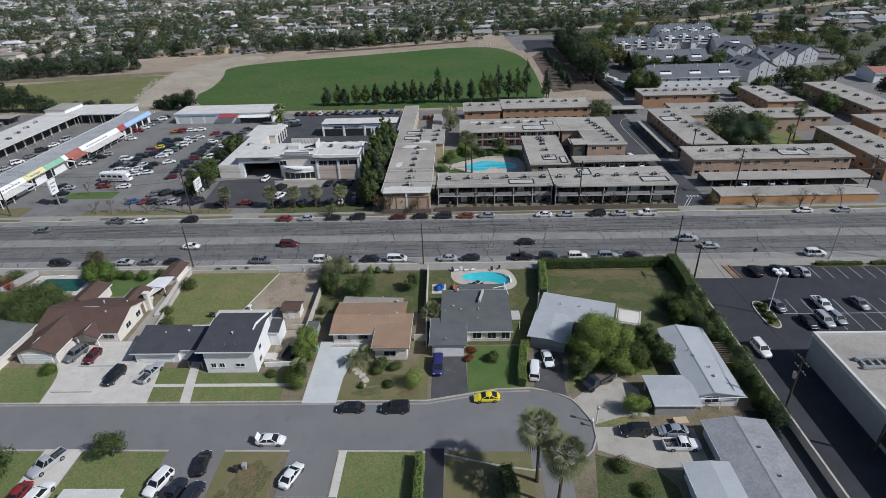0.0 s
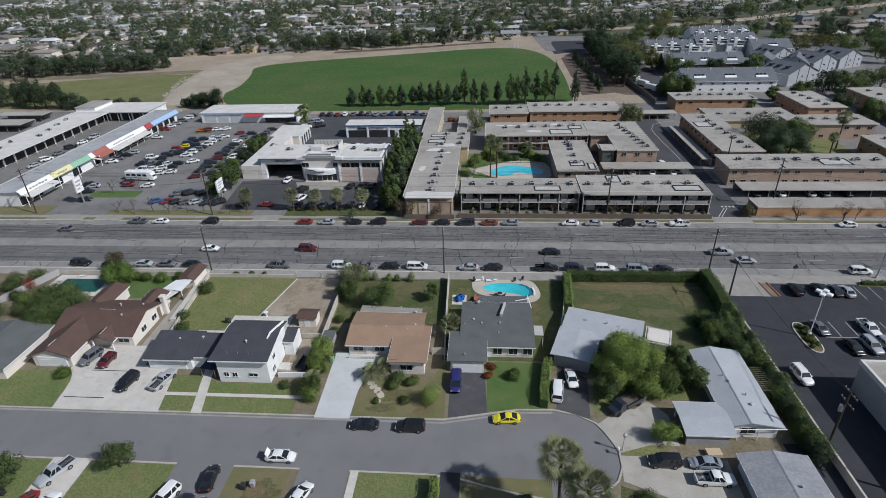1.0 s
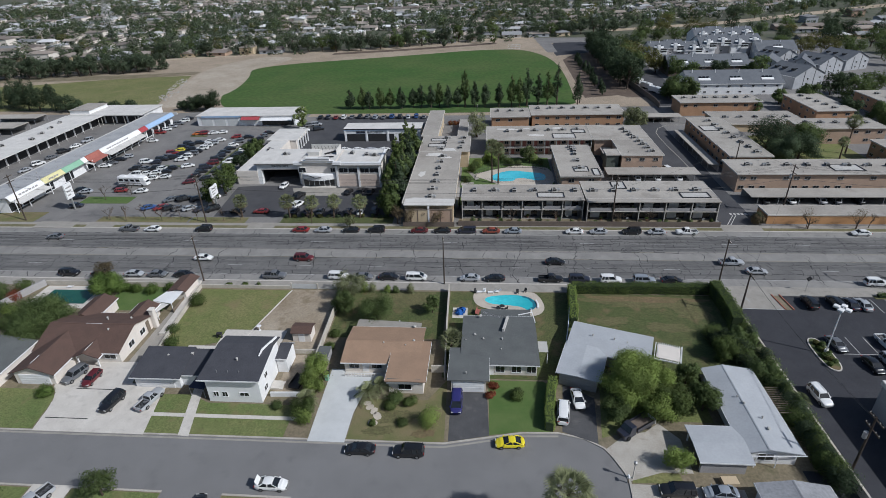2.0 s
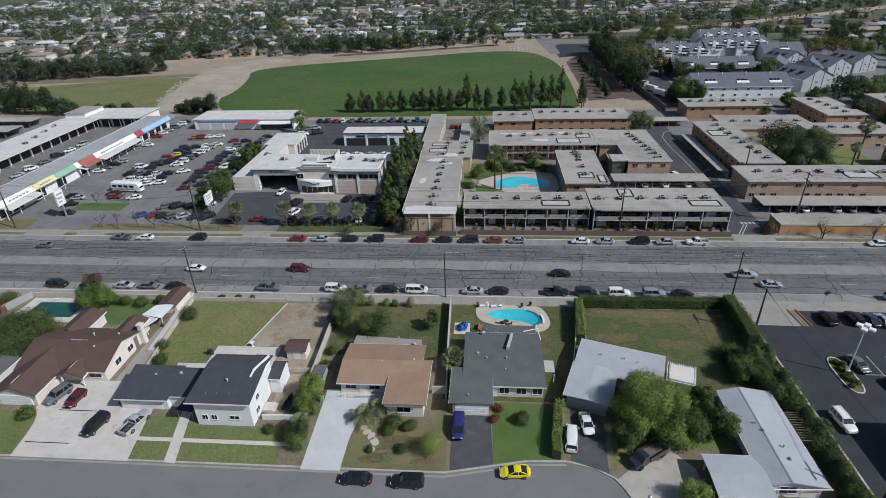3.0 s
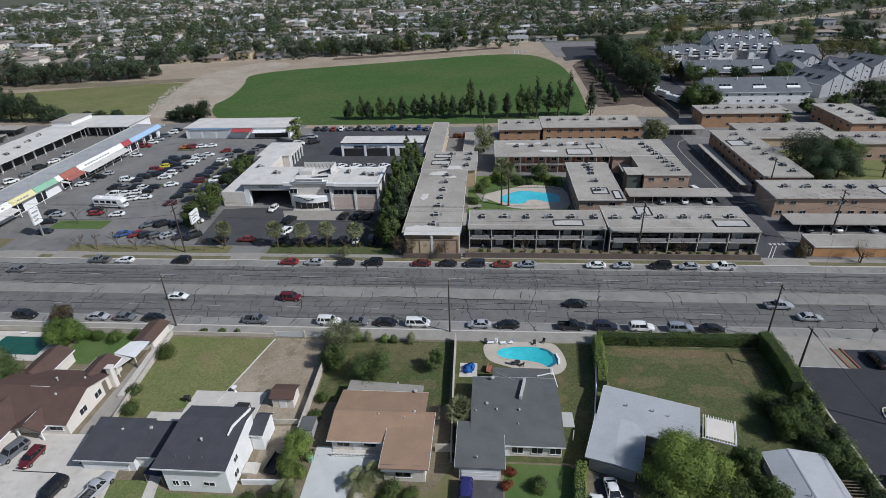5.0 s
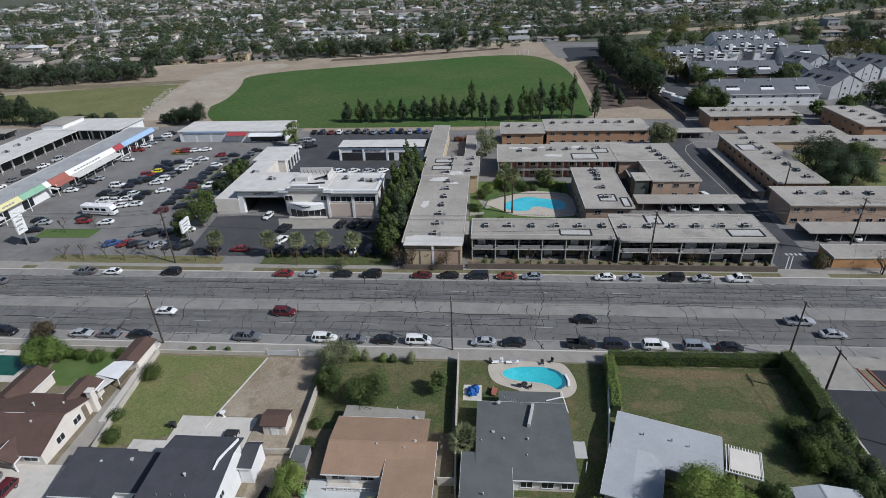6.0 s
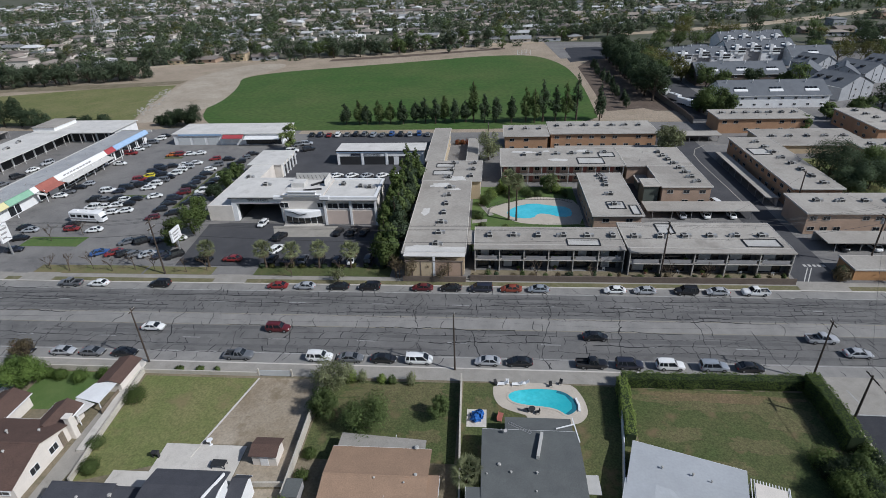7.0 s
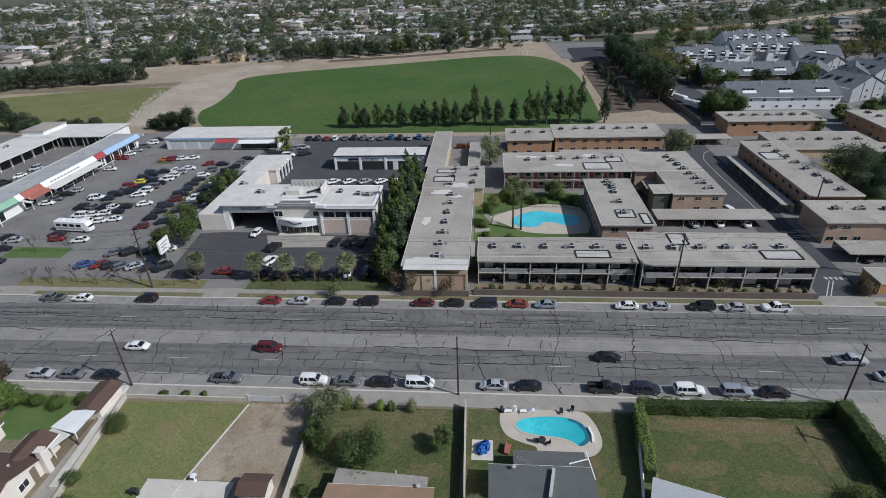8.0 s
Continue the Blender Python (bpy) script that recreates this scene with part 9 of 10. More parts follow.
part("backrest", Shape().box(-0.75, 0.75, 0.28, 0.34, 0.46, 0.95), RUST_P, sw)
for xx in (-0.65, 0.65):
    for yy in (-0.25, 0.25):
        part("leg", Shape().box(xx - 0.04, xx + 0.04, yy - 0.04, yy + 0.04, 0, 0.38), RUST_P, sw)
dish = thing("satellite_dish", "grey satellite dish at the house corner", "satellite dish", at=pose(6.9, -14.3, G))
part("mast", Shape().tube([(0, 0, 0), (0, 0, 3.3)], [0.04, 0.04], 6), METAL, dish)
part("dish", Shape().tube([(0, -0.1, 3.3), (0.05, -0.2, 3.36), (0.12, -0.32, 3.45)], [0.05, 0.16, 0.24], 14), GREY_WALL, dish)

# green pool of the brown-roofed house
pad("pool_deck", rect(-77.6, -64.6, -10.6, -3.2), G + 0.04, CONCRETE, "pale concrete deck round a green pool")
pad("pool_water", rect(-75.4, -66.4, -9.2, -4.6), G + 0.055, WATER_DK, "still dark green swimming pool", "water")
for x in (-72.5, -68.5):
    lounger(x, -3.8, 0)
pad("lawn_patch", rect(-62, -50.2, -11, -3.2), G + 0.012, LAWN_LUSH, "deep green lawn behind the house")

# clutter
for i, (x, y, r) in enumerate(((-8.6, -32.2, 0.5), (-8.1, -32.9, 0.52), (-7.4, -33.6, 0.55), (-6.8, -34.5, 0.62), (-7.2, -35.7, 0.58))):
    st3 = thing("stepping_stone", "flat pale stepping stone in the dry lawn", "stone", "stepping stones", pose(x, y, G, 0, 0, 40 * i))
    part("slab", Shape().prism(oval(0, 0, r * 1.2, r * 0.85, 9, power=2.6), 0, 0.05), DECK, st3)


def bin_(x, y, m, word):
    c = thing("wheelie_bin", word + " wheeled rubbish bin by the house", "bin", "wheeled bins", pose(x, y, G))
    units(1.0, 1.0)
    part("body", Shape().loft([[(-0.25, -0.28, 0.05), (0.25, -0.28, 0.05), (0.25, 0.28, 0.05), (-0.25, 0.28, 0.05)], [(-0.3, -0.36, 1.0), (0.3, -0.36, 1.0), (0.3, 0.36, 1.0), (-0.3, 0.36, 1.0)]]), m, c)
    part("lid", Shape().bevel_box(-0.32, 0.32, -0.4, 0.38, 1.0, 1.09, 0.04), m, c)
    for xx in (-0.25, 0.25):
        part("wheel", Shape().tube([(xx - 0.03, 0.3, 0.12), (xx + 0.03, 0.3, 0.12)], [0.12, 0.12], 10), TYRE, c)
    units()


bin_(-15.6, -26.8, DARK_METAL_AND_SHADE, "black"), bin_(-15.5, -27.7, GREEN_P, "dark green"), bin_(-20.4, -50.8, DARK_METAL_AND_SHADE, "black"), bin_(-19.4, -50.4, GREY_WALL, "grey"), bin_(-49.2, -53.0, DARK_METAL_AND_SHADE, "black")
ut = thing("utility_trailer", "small dark utility trailer beside the white house", "trailer", at=pose(-19.6, -28.6, G, 0, 0, 80))
part("bed", Shape().box(-1.5, 1.5, -0.8, 0.8, 0.45, 0.6), DARK_METAL_AND_SHADE, ut)
for yy in (-0.82, 0.76):
    part("side", Shape().box(-1.5, 1.5, yy, yy + 0.06, 0.6, 1.0), DARK_METAL_AND_SHADE, ut)
part("drawbar", Shape().beam((1.5, 0, 0.5), (2.6, 0, 0.45), 0.08), METAL, ut)
for yy in (-0.95, 0.95):
    part("tyre", KEPT[("tyre", 0.32)], TYRE, ut, at=pose(-0.2, yy, 0.32))
cage = thing("storage_box", "grey garden storage box behind the wall", "box", at=pose(-17.2, -22.8, G))
part("body", Shape().bevel_box(-0.9, 0.9, -1.2, 1.2, 0, 1.6, 0.05), GREY_WALL, cage)
part("lid", Shape().box(-0.95, 0.95, -1.25, 1.25, 1.6, 1.7), SHINGLE_GREY, cage)
grill = thing("barbecue", "black barbecue on the concrete patio", "barbecue", at=pose(-36.2, -18.2, G + 0.02))
part("hood", Shape().tube([(-0.4, 0, 0.95), (0.4, 0, 0.95)], [0.3, 0.3], 10), DARK_METAL_AND_SHADE, grill)
for xx in (-0.35, 0.35):
    part("leg", Shape().box(xx - 0.03, xx + 0.03, -0.2, 0.2, 0, 0.75), DARK_METAL_AND_SHADE, grill)
bt = thing("bird_bath", "white garden bird bath on the lawn edge", "bird bath", at=pose(-30.2, -16.0, G))
part("pedestal", Shape().tube([(0, 0, 0), (0, 0, 0.1), (0, 0, 0.9)], [0.25, 0.08, 0.1], 8), WHITE, bt)
part("bowl", Shape().tube([(0, 0, 0.9), (0, 0, 1.05)], [0.15, 0.4], 12), WHITE, bt)
tb = thing("patio_table_set", "dark patio table under the eaves", "table", at=pose(-27.6, -19.2, G + 0.02))
part("tabletop", Shape().bevel_box(-0.9, 0.9, -0.5, 0.5, 0.7, 0.76, 0.02), DARK_METAL_AND_SHADE, tb)
for xx in (-0.8, 0.8):
    for yy in (-0.4, 0.4):
        part("leg", Shape().box(xx - 0.04, xx + 0.04, yy - 0.04, yy + 0.04, 0, 0.7), DARK_METAL_AND_SHADE, tb)
cb = thing("cardboard_box", "large open cardboard box on the driveway", "box", at=pose(36.2, -43.2, DR, 0, 0, 4))
part("body", Shape().box(-0.9, 0.9, -0.55, 0.55, 0, 0.7), TAN, cb)
mb = thing("mailbox", "white mailbox on a post by the kerb", "mailbox", at=pose(24.6, -43.6, G))
part("post", Shape().box(-0.05, 0.05, -0.05, 0.05, 0, 1.1), FENCE_WOOD, mb)
part("box", Shape().bevel_box(-0.12, 0.12, -0.25, 0.25, 1.1, 1.36, 0.06), WHITE, mb)

# ---- painted lines and sealed cracks of the wide road ----
lines = Shape()
for k in range(-30, 31):
    for yy in (5.9, 16.4):
        lines.box(k * 14.6 - 1.5, k * 14.6 + 1.5, yy - 0.07, yy + 0.07, 0.0, 0.008)
for yy in (2.35, 20.15):
    lines.box(-420, 420, yy - 0.05, yy + 0.05, 0.0, 0.009)
setting("lane_lines", lines, LINE, "faded white lane lines", "road marking")
yl = Shape()
for yy in (9.5, 12.7):
    yl.box(-420, 420, yy - 0.06, yy + 0.06, 0.0, 0.009)
setting("centre_lines", yl, LINE_YELLOW, "faded yellow centre lane lines", "road marking")

rgc = random.Random(77)
tar = Shape()


def crack(x, y, ang, length, w, wander=0.35):
    pts = [(x, y)]
    n = max(2, int(length / 0.9))
    a = ang
    for _ in range(n):
        a = ang + rgc.uniform(-wander, wander) * 2
        s = length / n
        x, y = x + math.cos(a) * s, y + math.sin(a) * s
        if not 0.1 < y < 22.2:
            break
        pts.append((x, y))
    for (x0, y0), (x1, y1) in zip(pts, pts[1:]):
        d = math.hypot(x1 - x0, y1 - y0)
        nx, ny = -(y1 - y0) / d * w / 2, (x1 - x0) / d * w / 2
        ww = rgc.uniform(0.6, 1.25)
        tar.add([(x0 - nx * ww, y0 - ny * ww, 0.012), (x1 - nx * ww, y1 - ny * ww, 0.012), (x1 + nx * ww, y1 + ny * ww, 0.012), (x0 + nx * ww, y0 + ny * ww, 0.012)], [(0, 1, 2, 3)])
    return pts


LINES = (2.5, 4.3, 6.1, 7.9, 9.4, 12.6, 13.7, 15.0, 16.3, 17.3, 18.4, 20.2)
FILL = (0.4, 0.6, 0.8, 0.75, 0.3, 0.4, 0.6, 0.75, 0.95, 0.7, 0.85, 0.5)


def sway(y, x):
    return y + 0.22 * math.sin(x * 0.21 + y * 3) + 0.14 * math.sin(x * 0.63 + y)


for yy, fill in zip(LINES, FILL):
    x = -170.0
    while x < 170:
        L = rgc.uniform(3, 16)
        if rgc.random() < fill:
            w, k = rgc.choice((0.06, 0.09, 0.12, 0.18)), x
            while k < x + L:
                d = rgc.uniform(0.7, 1.6)
                y0, y1 = sway(yy, k) + rgc.uniform(-0.14, 0.14), sway(yy, k + d) + rgc.uniform(-0.14, 0.14)
                tar.add([(k, y0 - w / 2, 0.012), (k + d, y1 - w / 2, 0.012), (k + d, y1 + w / 2, 0.012), (k, y0 + w / 2, 0.012)], [(0, 1, 2, 3)])
                k += d
        x += L
for ya, yb, gap in zip((0.4,) + LINES, LINES + (22.0,), (6, 4, 3.0, 2.8, 4, 9, 3, 2.2, 1.8, 1.9, 1.8, 2.4, 6)):
    x = -170.0
    while x < 170:
        x += rgc.uniform(0.4, 1.6) * gap
        full = rgc.random() < 0.7
        crack(x, sway(ya, x), math.pi / 2 + rgc.uniform(-0.25, 0.25), (yb - ya) * (1.0 if full else rgc.uniform(0.3, 0.8)), rgc.choice((0.06, 0.08, 0.1, 0.14)), 0.34)
for x in range(-160, 165, 11):
    crack(x + rgc.uniform(-3, 3), 0.3, math.pi / 2, rgc.uniform(9, 22), rgc.uniform(0.08, 0.13), 0.28)
for i in range(90):
    crack(rgc.uniform(-165, 165), rgc.choice((rgc.uniform(13, 20), rgc.uniform(3, 9))), rgc.uniform(0, 6.28), rgc.uniform(1, 4), 0.06, 0.3)
tagged(part("crack_seals", tar, TAR), "black tar seals over the cracks of the road", "road marking", kind="stuff")

# ---- condominiums beyond the apartments ----
def condo(label, cx, cy, w, d, axis, eave=5.6, rise=4.6, shafts=0, turn=0.0, wall=WHITE):
    c = thing("condominium", label, "house", "grey-roofed condominiums", pose(cx, cy, G, 0, 0, turn))
    x0, x1, y0, y1 = -w / 2, w / 2, 0, d
    gable(c, x0, x1, y0, y1, eave, rise, axis, SHINGLE_SLATE, wall, over=0.5, courses=6)
    n = int(w / 4.2)
    if axis == "x":
        for i in range(n):
            for z in (1.5, 4.2):
                window(c, x0 + w * (i + 0.5) / n, y0 - 0.01, z, 1.0, 0.8, 0)
        # strips of skylights low on the front slope, each a white kerb round dark panes
        m = max(1, int(w / 12))
        for i in range(m):
            xx = x0 + w * (i + 0.5) / m + 0.6
            ya, yb = d * 0.1, d * 0.17
            za, zb = eave + rise * 0.2, eave + rise * 0.34
            part("skylight", Shape().slab((xx - 2.4, ya, za + 0.45), (xx + 2.4, ya, za + 0.45), (xx + 2.4, yb, zb + 0.45), (xx - 2.4, yb, zb + 0.45), 0.3), WHITE, c, "white skylight strip")
            for k in range(3):
                part("skylight_pane", Shape().slab((xx - 2.0 + 1.5 * k, d * 0.19, eave + rise * 0.38 + 0.5), (xx - 1.0 + 1.5 * k, d * 0.19, eave + rise * 0.38 + 0.5),
                                                   (xx - 1.0 + 1.5 * k, d * 0.23, eave + rise * 0.46 + 0.5), (xx - 2.0 + 1.5 * k, d * 0.23, eave + rise * 0.46 + 0.5), 0.3), GLASS, c, "dark skylight pane")
        for i in range(m + 1):
            xx = x0 + w * (i + 0.3) / (m + 1)
            part("vent_pipe", Shape().tube([(xx, d * 0.4, eave + rise * 0.75), (xx, d * 0.4, eave + rise + 0.7)], [0.16, 0.16], 8), WHITE, c, "white roof vent")
    else:
        for k in (-0.2, 0.14):
            top = eave + rise * (1 - abs(k + 0.02) * 2) - 0.7
            part("siding_strip", Shape().box(w * k, w * k + 0.35, y0 - 0.05, y0 - 0.01, 0.4, top), DARK_METAL_AND_SHADE, c, "dark vertical siding strip")
        for k in (-0.05, 0.35):
            for z in (1.6, 4.4):
                window(c, w * k, y0 - 0.01, z, 1.0, 1.0, 0)
        for k in (0.25, 0.55, 0.8):
            part("skylight", Shape().box(-w * 0.32, -w * 0.2, d * k, d * k + 1.4, eave + rise * 0.45, eave + rise * 0.66), GLASS, c, "dark skylight")
    for i in range(shafts):
        xx = x0 + w * (i + 0.5) / shafts
        # a white chimney shaft beside a deep roof balcony
        part("chimney", Shape().box(xx - 0.8, xx + 0.8, y0 - 0.3, y0 + 1.2, eave - 2.2, eave + rise * 0.72), WHITE, c, "white boxed chimney shaft")
        part("roof_balcony", Shape().box(xx + 0.8, xx + 4.4, y0 - 0.9, y0 + 1.4, eave - 2.4, eave - 1.5).box(xx + 0.8, xx + 4.4, y0 + 1.0, y0 + 1.4, eave - 1.5, eave + 1.0), WHITE, c, "white balcony front")
        # a dark box colours in the shade of the deep balcony
        part("balcony_opening", Shape().box(xx + 1.0, xx + 4.2, y0 - 0.25, y0 + 1.6, eave - 1.4, eave + 0.9), DARK_METAL_AND_SHADE, c, "dark box painted as the shaded balcony opening")
    return c


ROW, GABLED = "white two-storey condominium with slate-grey roof", "white gabled condominium with dark siding strips"
condo(ROW, 109, 148.3, 37.5, 16, "x")
condo("brown-sided condominium with slate-grey roof", 112, 187.5, 37, 15, "x", shafts=0, wall=BROWN_WALL)
STEPPED = "slate-grey condominium unit with a white chimney shaft"
for cx, cy, n, w, d, eave, rise in ((109, 229, 3, 9.2, 15, 6.4, 4.2), (139, 233, 4, 8.2, 16, 8.6, 4.4), (146, 262, 4, 8.4, 15, 9.0, 4.4)):
    for i in range(n):
        condo(STEPPED, cx + (i - (n - 1) / 2) * (w + 0.15), cy + (0, 2.6, 0.8, 3.2)[i % 4], w, d, "x", eave=eave + (0, 0.9, -0.4, 0.5)[i % 4], rise=rise - 0.5 * (i % 2), shafts=1, wall=GREY_WALL if i % 2 else WHITE)
condo(ROW, 160.5, 227.5, 20, 14, "x")
condo(GABLED, 143.6, 160, 17, 15, "y", eave=6.2, rise=4.4, turn=25, wall=SIDING)
condo(GABLED, 139, 190, 10, 13, "y", eave=5.8, rise=3.4, turn=-30, wall=SIDING), condo(GABLED, 151, 184, 11, 14, "y", eave=5.8, rise=3.6, turn=-30, wall=SIDING)
condo(GABLED, 166, 186, 15, 15, "y", eave=6.0, rise=4.0, turn=25, wall=SIDING), condo(GABLED, 183, 196, 15, 15, "y", eave=6.0, rise=4.0, turn=25, wall=SIDING), condo(GABLED, 156, 206, 13, 13, "y", eave=6.0, rise=3.8, turn=25, wall=SIDING)
rr_ = thing("red_roofed_building", "white building with a bright terracotta roof", "building", at=pose(0, 0, -0.05))
gable(rr_, 186, 214, 150, 162, 5, 1.8, "x", TERRACOTTA, WHITE, courses=5)
for i, (x, y) in enumerate(((76.4, 173), (77.4, 162.5), (79, 154.5), (81.3, 149.5))):
    v_ = thing("parked_trailer", "white box trailer parked along the yard fence", "trailer", "trailers in the storage yard", pose(x, y, G, 0, 0, 12 + 10 * i))
    units(1, 1)
    part("body", Shape().bevel_box(-1.25, 1.25, -3.6, 3.6, 0.6, 3.0, 0.15), PAINT["white"], v_)
    part("roof_vent", Shape().box(-0.3, 0.3, -0.5, 0.3, 3.0, 3.2), METAL, v_)
    for sx in (-1.15, 1.15):
        for sy in (-0.6, 0.5):
            part("wheel", Shape().tube([(sx - 0.12, sy, 0.38), (sx + 0.12, sy, 0.38)], [0.38, 0.38], 12), TYRE, v_)
    part("tow_bar", Shape().beam((0, -3.6, 0.7), (0, -5.0, 0.6), 0.12).beam((0, -4.9, 0.0), (0, -4.9, 0.6), 0.08), DARK_METAL_AND_SHADE, v_)
    units()

# dark tall trees by the field's east side
for i in range(30):
    u = (i // 2) / 14
    x, y = 68 + 5.0 * (i % 2) + rg5.uniform(-0.8, 0.8), 161 + 98 * u + 3 * (i % 2) + rg5.uniform(-2, 2)
    tree("tall dark tree beside the field", x, y, rg5.uniform(11, 14), rg5.uniform(4.0, 5.2), 500 + i, rg5.choice((LEAF_DARK, LEAF_DARK, LEAF_PINE)), 700, 0.75, base=2.6, group="trees beside the field")
for i in range(11):
    conifer("small slender tree in the dirt strip", 56.5 + rg5.uniform(-1, 1), 150 + 8 * i + rg5.uniform(-1.5, 1.5), rg5.uniform(4.5, 6.5), 1.6, 540 + i, LEAF_PINE, 350, group="young trees in the dirt strip")
YARD_TREES = ((77, 214, 10, 5.4, LEAF_OLIVE), (84, 211, 11, 6, LEAF_OLIVE), (92, 214, 9, 5, LEAF_OLIVE), (82, 222, 10, 6, LEAF), (80, 198, 9, 5, LEAF), (86, 232, 10, 6, LEAF_OLIVE),
              (96, 190, 8, 4.4, LEAF), (90, 196, 7.5, 4, LEAF_OLIVE), (83.8, 146, 7, 4.2, LEAF), (89, 147, 7.6, 3.6, LEAF), (81, 143, 5, 3, LEAF), (96.5, 184, 8, 4.6, LEAF),
              (102, 181, 7.5, 3.6, LEAF), (114.5, 182, 8, 4.2, LEAF_DARK), (133, 182, 9.5, 5.0, LEAF), (128, 184, 6, 3.0, LEAF), (177, 236, 9, 6, LEAF_OLIVE))
CONDO_TREES = ((188, 231, 10, 6.5, LEAF_OLIVE), (170, 246, 9, 5, LEAF), (198, 226, 9, 6, LEAF), (145.5, 146, 8, 4.6, LEAF_DARK), (151, 148, 8.5, 4.6, LEAF_DARK), (160, 146, 8, 5, LEAF),
               (170, 150, 8, 5, LEAF), (135, 345, 11, 7, LEAF_OLIVE), (146, 320, 11, 7, LEAF_OLIVE), (117, 324, 10, 6, LEAF), (126, 318, 10, 6, LEAF_OLIVE), (108, 300, 9, 5.5, LEAF),
               (160, 330, 9, 6, LEAF_OLIVE), (100, 278, 9, 5, LEAF), (116, 290, 9, 5, LEAF), (178, 300, 10, 6, LEAF_DARK), (188, 282, 9, 5, LEAF_DARK))
ROAD_TREES = ((205, 262, 12, 6, LEAF_DARK), (215, 280, 11, 6, LEAF_DARK), (228, 262, 10, 6, LEAF), (236, 300, 10, 6, LEAF_DARK), (212, 225, 9, 5, LEAF), (225, 240, 9, 5.4, LEAF_DARK),
              (205, 205, 9, 5, LEAF), (218, 190, 9, 5, LEAF_DARK), (78, 244, 10, 6, LEAF_DARK), (84, 256, 10, 6, LEAF), (92, 262, 9, 5.4, LEAF_DARK), (80, 272, 9, 5.4, LEAF_DARK),
              (76, 286, 9, 5, LEAF_DARK), (190, 172, 8, 5, LEAF), (204, 176, 8, 5, LEAF_DARK), (120, 133, 5, 3, LEAF), (132, 138, 5, 3, LEAF))
for i, (x, y, h, r, lm) in enumerate(YARD_TREES + CONDO_TREES + ROAD_TREES):
    tree("leafy tree among the condominiums", x, y, h, r, 760 + i, lm, 750, 0.75, base=h * 0.15, group="trees among the condominiums")
wall_run("yard_fence", [(71.5, 180), (72, 168.5), (74, 137.4), (73.8, 128)], 2.6, 0.15, BROWN_WALL, "dark fence of the storage yard", "fence")
for i in range(26):
    u = i / 25
    tree("dense dark tree on the sandy bank", -268 + 88 * u + rg5.uniform(-2, 2), 200 + 22 * u + (i % 2) * 7 + rg5.uniform(-2, 2), rg5.uniform(9, 12), rg5.uniform(4.4, 5.6), 620 + i, LEAF_HAZED_DARK, 800, 0.8, base=0.6, group="trees on the bank")
for i, (x, y, h, r) in enumerate(((-183, 133.5, 13.5, 5.4), (-176, 133.5, 12, 5), (-190, 136, 14, 6), (-198, 140, 13, 6), (-206, 138, 12, 6), (-169.5, 132, 8, 4.2), (-166, 133, 4.5, 3.2), (-214, 145, 9, 5), (-150, 134.5, 3.4, 3.2), (-144, 135.5, 3.2, 3.2), (-156, 134, 3.0, 3.0))):
    if h > 11:
        conifer("tall spreading conifer at the edge of the scrub", x, y, h, r, 660 + i, LEAF_PINE, 2200, group="trees by the scrub")
    else:
        tree("dark tree at the edge of the scrub", x, y, h, r, 660 + i, LEAF_PINE, 1300, 0.5, base=0.4, group="trees by the scrub")
bank = [(-150, 282), (-138, 284), (-118, 280), (-108, 280), (-100, 283), (-90, 280), (-82, 284), (-74, 282), (-62, 287), (-52, 293), (-44, 296), (-36, 299), (-30, 304), (-20, 306), (-12, 312), (-4, 312), (3, 316), (-70, 292), (-46, 304), (-24, 314), (-96, 292), (-112, 290),
        (46, 333), (53, 336), (60, 338), (68, 338), (75, 340), (84, 342), (92, 345), (100, 350), (12, 334), (-175, 276), (-200, 270)]
for i, (x, y) in enumerate(bank):
    tree("dark rounded tree along the flood bank", x, y, rg5.uniform(8, 13), rg5.uniform(4, 5.8), 890 + i, rg5.choice((LEAF_HAZED_DARK, LEAF_HAZED_DARK, LEAF)), 700, 0.8, base=1.0, group="trees along the flood bank")

# low white frame with netting at the far corner of the field
bk = thing("field_backstop", "white netted frame at the corner of the playing field", "backstop", at=pose(24.5, 277, G))
units(1.0, 1.0)
for xx in (-4.5, -1.5, 1.5, 4.5):
    part("post", Shape().tube([(xx, 0, 0), (xx, 0, 3.4)], [0.09, 0.09], 8), WHITE, bk)
for z in (0.4, 1.8, 3.3):
    part("rail", Shape().beam((-4.5, 0, z), (4.5, 0, z), 0.1), WHITE, bk)
for k in range(17):
    part("wire", kept("bkwire", lambda: Shape().box(-0.03, 0.03, -0.02, 0.02, 0.4, 3.3).mesh("wire", METAL)), METAL, bk, at=pose(-4.2 + 0.52 * k, 0.05, 0))
units()
# rocks and concrete bits on the sandy track
rk = Shape()
for i in range(120):
    u = rgc.random()
    x, y, s = -137 - 14 * u + rgc.uniform(-3, 3), 148 + 50 * u + rgc.uniform(-3, 3), rgc.uniform(0.3, 0.9)
    rk.add([(x + s * math.cos(k * 1.05) * rgc.uniform(0.6, 1), y + s * math.sin(k * 1.05) * rgc.uniform(0.6, 1), G) for k in range(6)] + [(x, y, G + s * 0.8)], [(k, (k + 1) % 6, 6) for k in range(6)])
tagged(part("rubble", rk, WALK), "pale rubble stones along the sandy track", "rubble", kind="stuff")

# ---- far suburb: houses and trees past counting, and pylons ----
rgf = random.Random(99)
